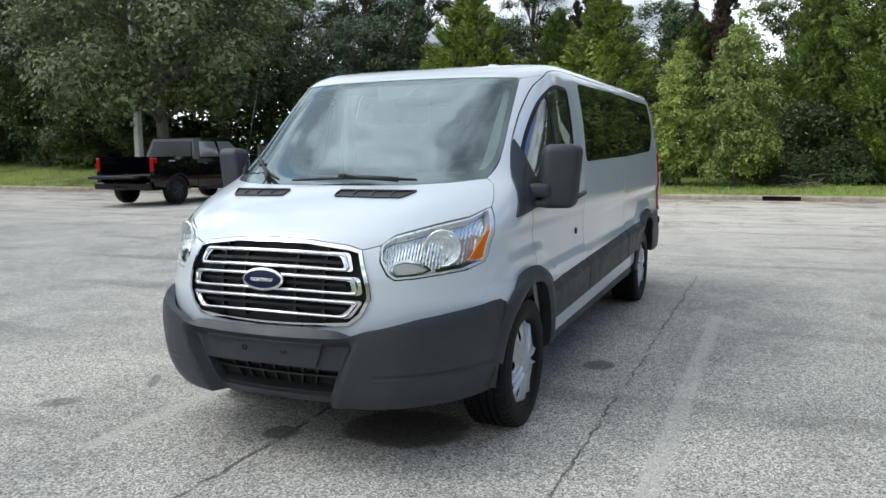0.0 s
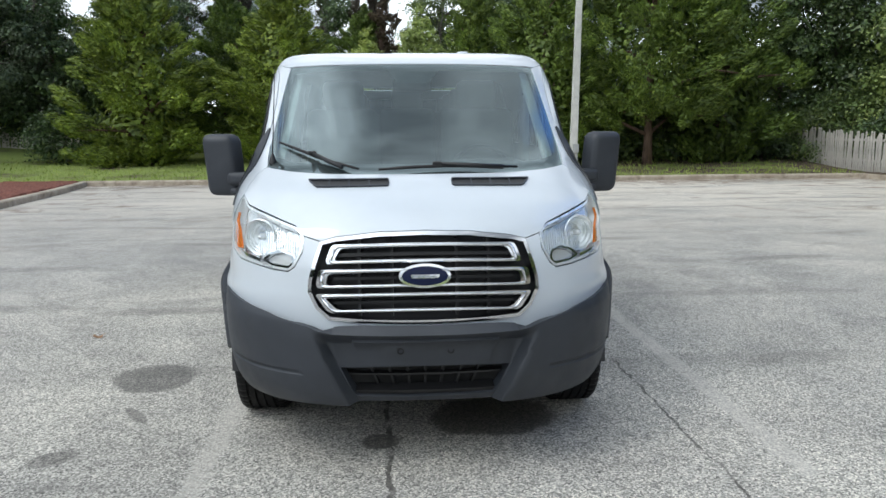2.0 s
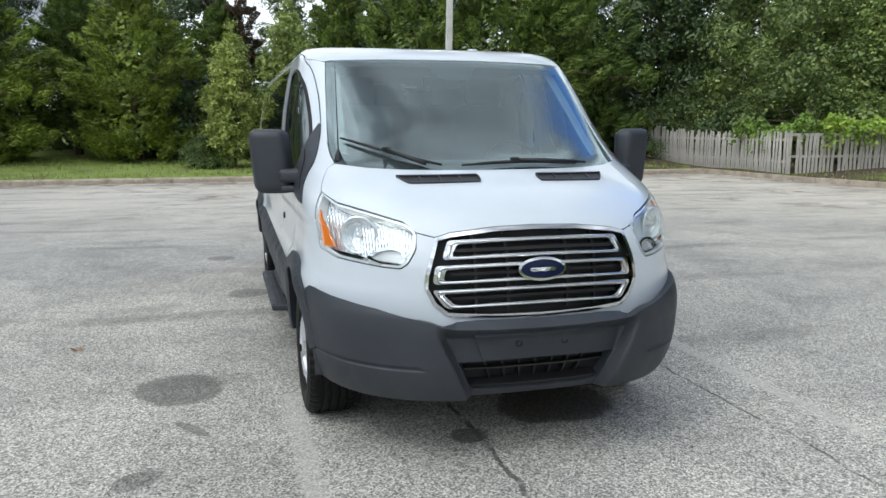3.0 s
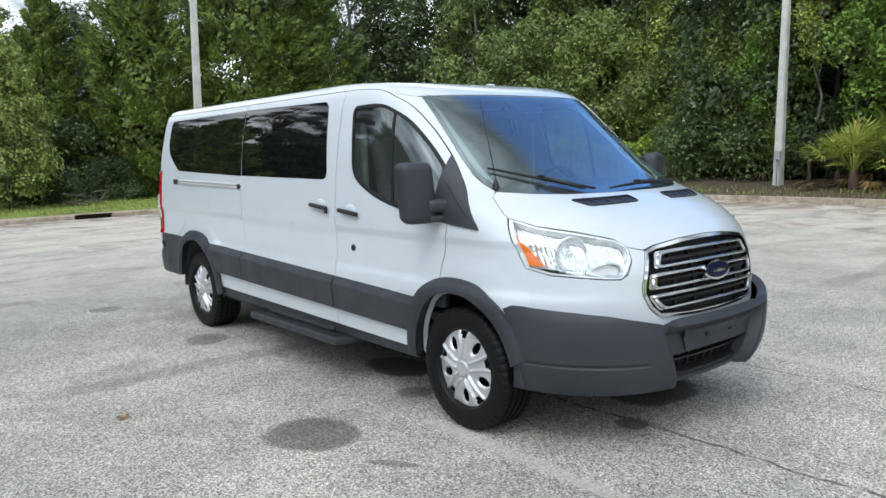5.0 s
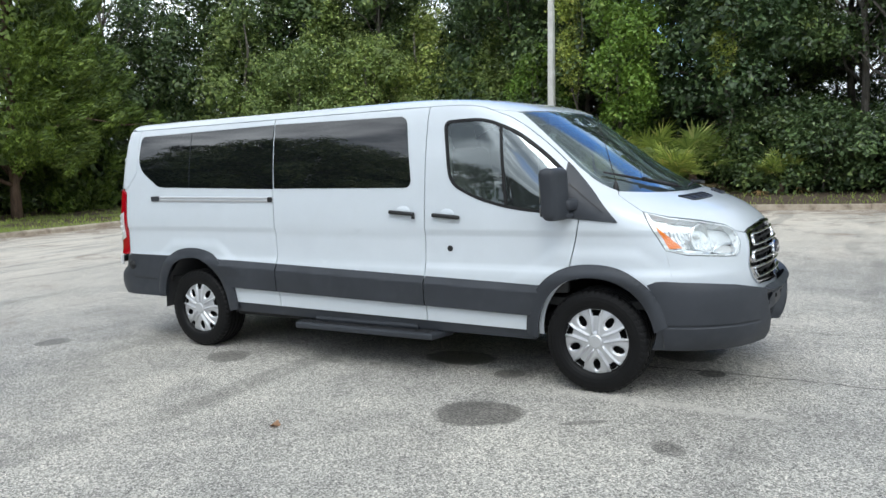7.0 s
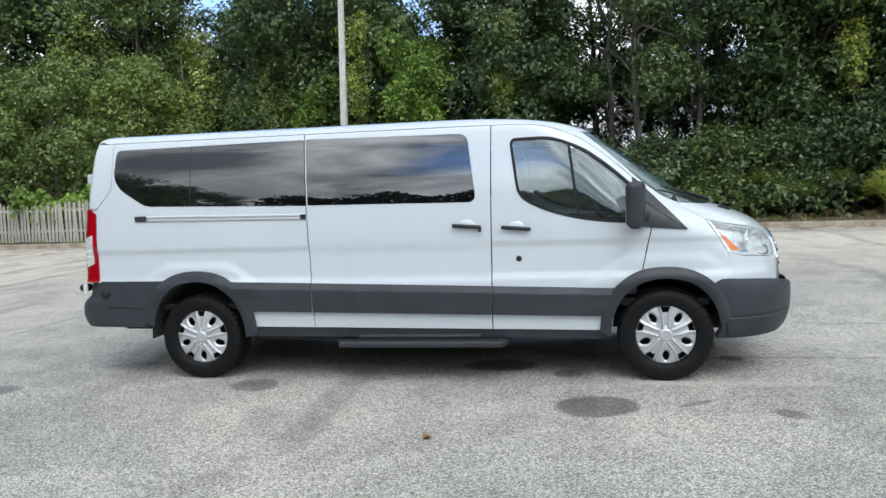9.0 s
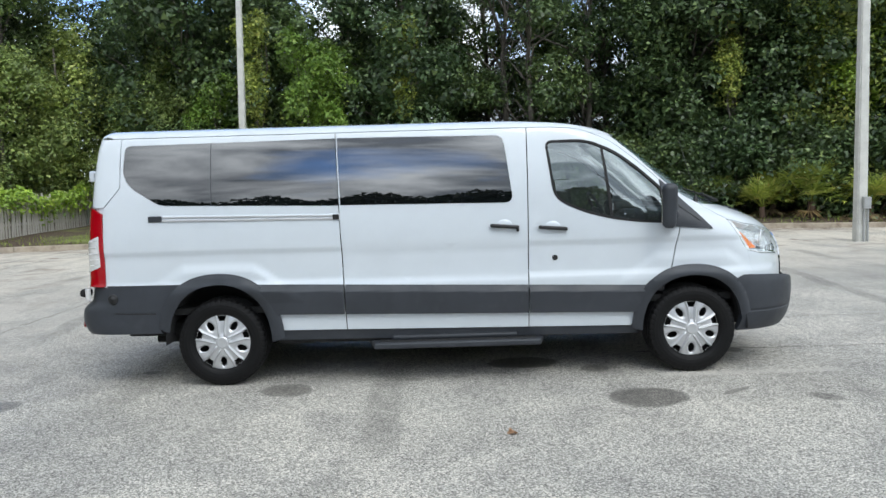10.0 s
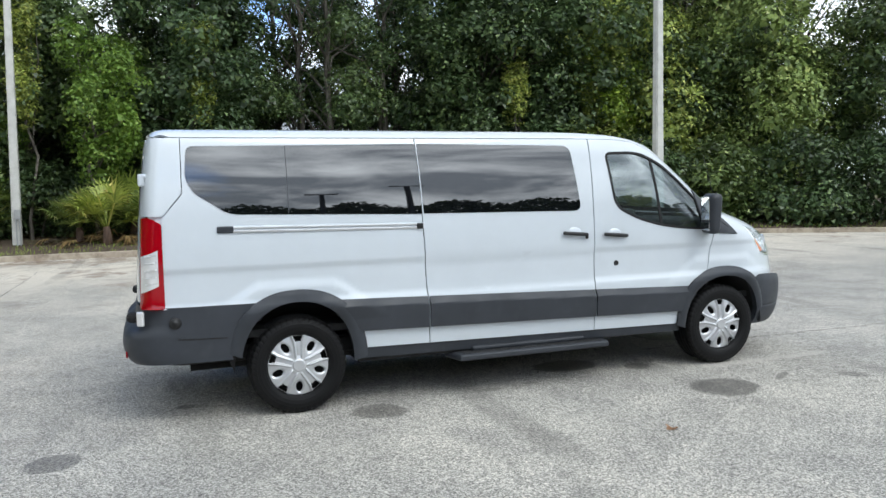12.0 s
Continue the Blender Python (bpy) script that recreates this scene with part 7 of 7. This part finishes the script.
part("rear_bumper", box(box(bmesh.new(), (0, -2.95, 0.56), (1.9, 0.22, 0.20), 0.04), (0, -3.0, 0.50), (0.5, 0.16, 0.10), 0.02), CAR_BLACK, truck, "black rear bumper")
for s in (-1, 1):
    part("tail_light", box(bmesh.new(), (s * 0.945, -2.79, 1.14), (0.125, 0.20, 0.38), 0.03), RED, truck, "red tail light")
    part("bed_marking", box(bmesh.new(), (s * 1.002, -2.1, 1.24), (0.006, 0.26, 0.03), 0.001), CLEARLAMP, truck, "pale bar of unreadable lettering")
# cab and bonnet
cab = [(-1.0, 0.42), (1.38, 0.42), (1.38, 1.08), (1.25, 1.28), (-1.0, 1.28)]
shoulder = lambda z: 1.02 - 0.40 * max(0.0, z - 1.08) ** 1.3 - 0.12 * max(0.0, 0.75 - z)
slab("cab_lower", cab, -1.0, 1.0, CAR_BLACK, truck, 0.03, "", shoulder)
house = [(-1.0, 1.26), (1.70, 1.26), (0.98, 1.86), (0.72, 1.92), (-0.55, 1.92), (-0.82, 1.88)]
pinch = lambda z: 1 - 0.24 * max(0, (z - 1.26)) / 0.66
slab("cab_upper", house, -0.97, 0.97, CAR_BLACK, truck, 0.05, "", pinch)
hood = [(1.30, 0.50)] + wheel_cut(FA)[::1] + [(2.36, 0.50), (2.90, 0.55), (2.94, 1.05), (2.86, 1.27), (2.60, 1.33), (1.30, 1.38)]
slab("bonnet_and_wings", hood, -1.0, 1.0, CAR_BLACK, truck, 0.04, "", shoulder)
part("front_bumper", box(bmesh.new(), (0, 2.92, 0.55), (1.96, 0.20, 0.28), 0.06), BLACK, truck, "black front bumper")
for s in (-1, 1):
    def flat(name, pts, parent, material, off=0.006):
        V = [(s * (0.97 * pinch(z) + off), y, z) for y, z in pts]
        return put(name, mesh_of(name, V + [(x - s * 0.02, y, z) for x, y, z in V], [tuple(range(len(V)))[::s], tuple(range(len(V), 2 * len(V)))[::-s]] + [(k, (k + 1) % len(V), len(V) + (k + 1) % len(V), len(V) + k) for k in range(len(V))], material), parent)
    flat("side_window", rounded([(-0.80, 1.34), (0.12, 1.34), (0.12, 1.80), (-0.62, 1.80)], 0.04), truck, CAR_GLASS)
    flat("side_window", rounded([(0.24, 1.34), (1.34, 1.34), (0.86, 1.80), (0.24, 1.80)], 0.04), truck, CAR_GLASS)
    part("side_step", box(bmesh.new(), (s * 1.0, 0.2, 0.40), (0.16, 1.9, 0.06), 0.02), BLACK, truck)
    part("door_handle", box(bmesh.new(), (s * 1.005, -0.62, 1.14), (0.03, 0.18, 0.04), 0.012), BLACK, truck)
    part("door_handle", box(bmesh.new(), (s * 1.005, 0.40, 1.14), (0.03, 0.18, 0.04), 0.012), BLACK, truck)
    part("door_gap", box(bmesh.new(), (s * 0.999, 0.18, 0.86), (0.006, 0.012, 0.80)), DARK, truck)
    part("door_mirror", box(bmesh.new(), (s * 1.14, 1.32, 1.42), (0.22, 0.12, 0.20), 0.04), BLACK, truck)
    part("headlight", box(bmesh.new(), (s * 0.80, 2.88, 0.98), (0.34, 0.08, 0.16), 0.03), CLEARLAMP, truck)
    for cy in (RA, FA):
        arch = [(s * 1.0, cy + 0.48 * math.cos(radians(g)), 0.40 + 0.48 * math.sin(radians(g))) for g in range(0, 181, 12)]
        put("wheel_arch", tubes("wheel_arch", [(arch, [0.024] * len(arch))], BLACK, 8), truck)
        V, F = lathe([(-0.13, 0.24), (-0.14, 0.30), (-0.12, 0.405), (-0.09, 0.42), (0.09, 0.42), (0.12, 0.405), (0.14, 0.30), (0.13, 0.24), (0.05, 0.22), (-0.13, 0.24)], 40)
        w = put("wheel", mesh_of("wheel", V, F, TYRE, True), truck, "black wheel", pose(s * 0.88, cy, 0.42))
        V, F = lathe([(0.06, 0.235), (0.075, 0.22), (0.06, 0.05), (0.075, 0.0)], 30)
        put("rim", mesh_of("rim", V, F, BLACK, True), w, "", pose(0.03 if s > 0 else -0.03, 0, 0, 0, 0, 0 if s > 0 else 180))
        for k in range(6):
            part("spoke", box(bmesh.new(), (0, 0, 0.13), (0.03, 0.05, 0.20), 0.01), PLASTIC, w, m=pose(s * 0.115, 0, 0, 60 * k, 0, 0))
V = [(-0.78, -0.99, 1.34), (0.78, -0.99, 1.34), (0.68, -0.855, 1.80), (-0.68, -0.855, 1.80)]
put("rear_window", mesh_of("rear_window", [(x, y - 0.012, z) for x, y, z in V] + V, [(0, 1, 2, 3), (4, 5, 6, 7)[::-1], (0, 1, 5, 4), (1, 2, 6, 5), (2, 3, 7, 6), (3, 0, 4, 7)], DARK_GLASS), truck, "dark rear window")
V = [(-0.80, 1.65, 1.31), (0.80, 1.65, 1.31), (0.68, 1.02, 1.83), (-0.68, 1.02, 1.83)]
put("windscreen", mesh_of("windscreen", [(x, y + 0.03, z + 0.015) for x, y, z in V] + V, [(0, 1, 2, 3)[::-1], (4, 5, 6, 7), (0, 1, 5, 4), (1, 2, 6, 5), (2, 3, 7, 6), (3, 0, 4, 7)], CAR_GLASS), truck)
part("axle", box(bmesh.new(), (0, 0, 0.50), (1.3, 5.0, 0.18), 0.03), DARK, truck)
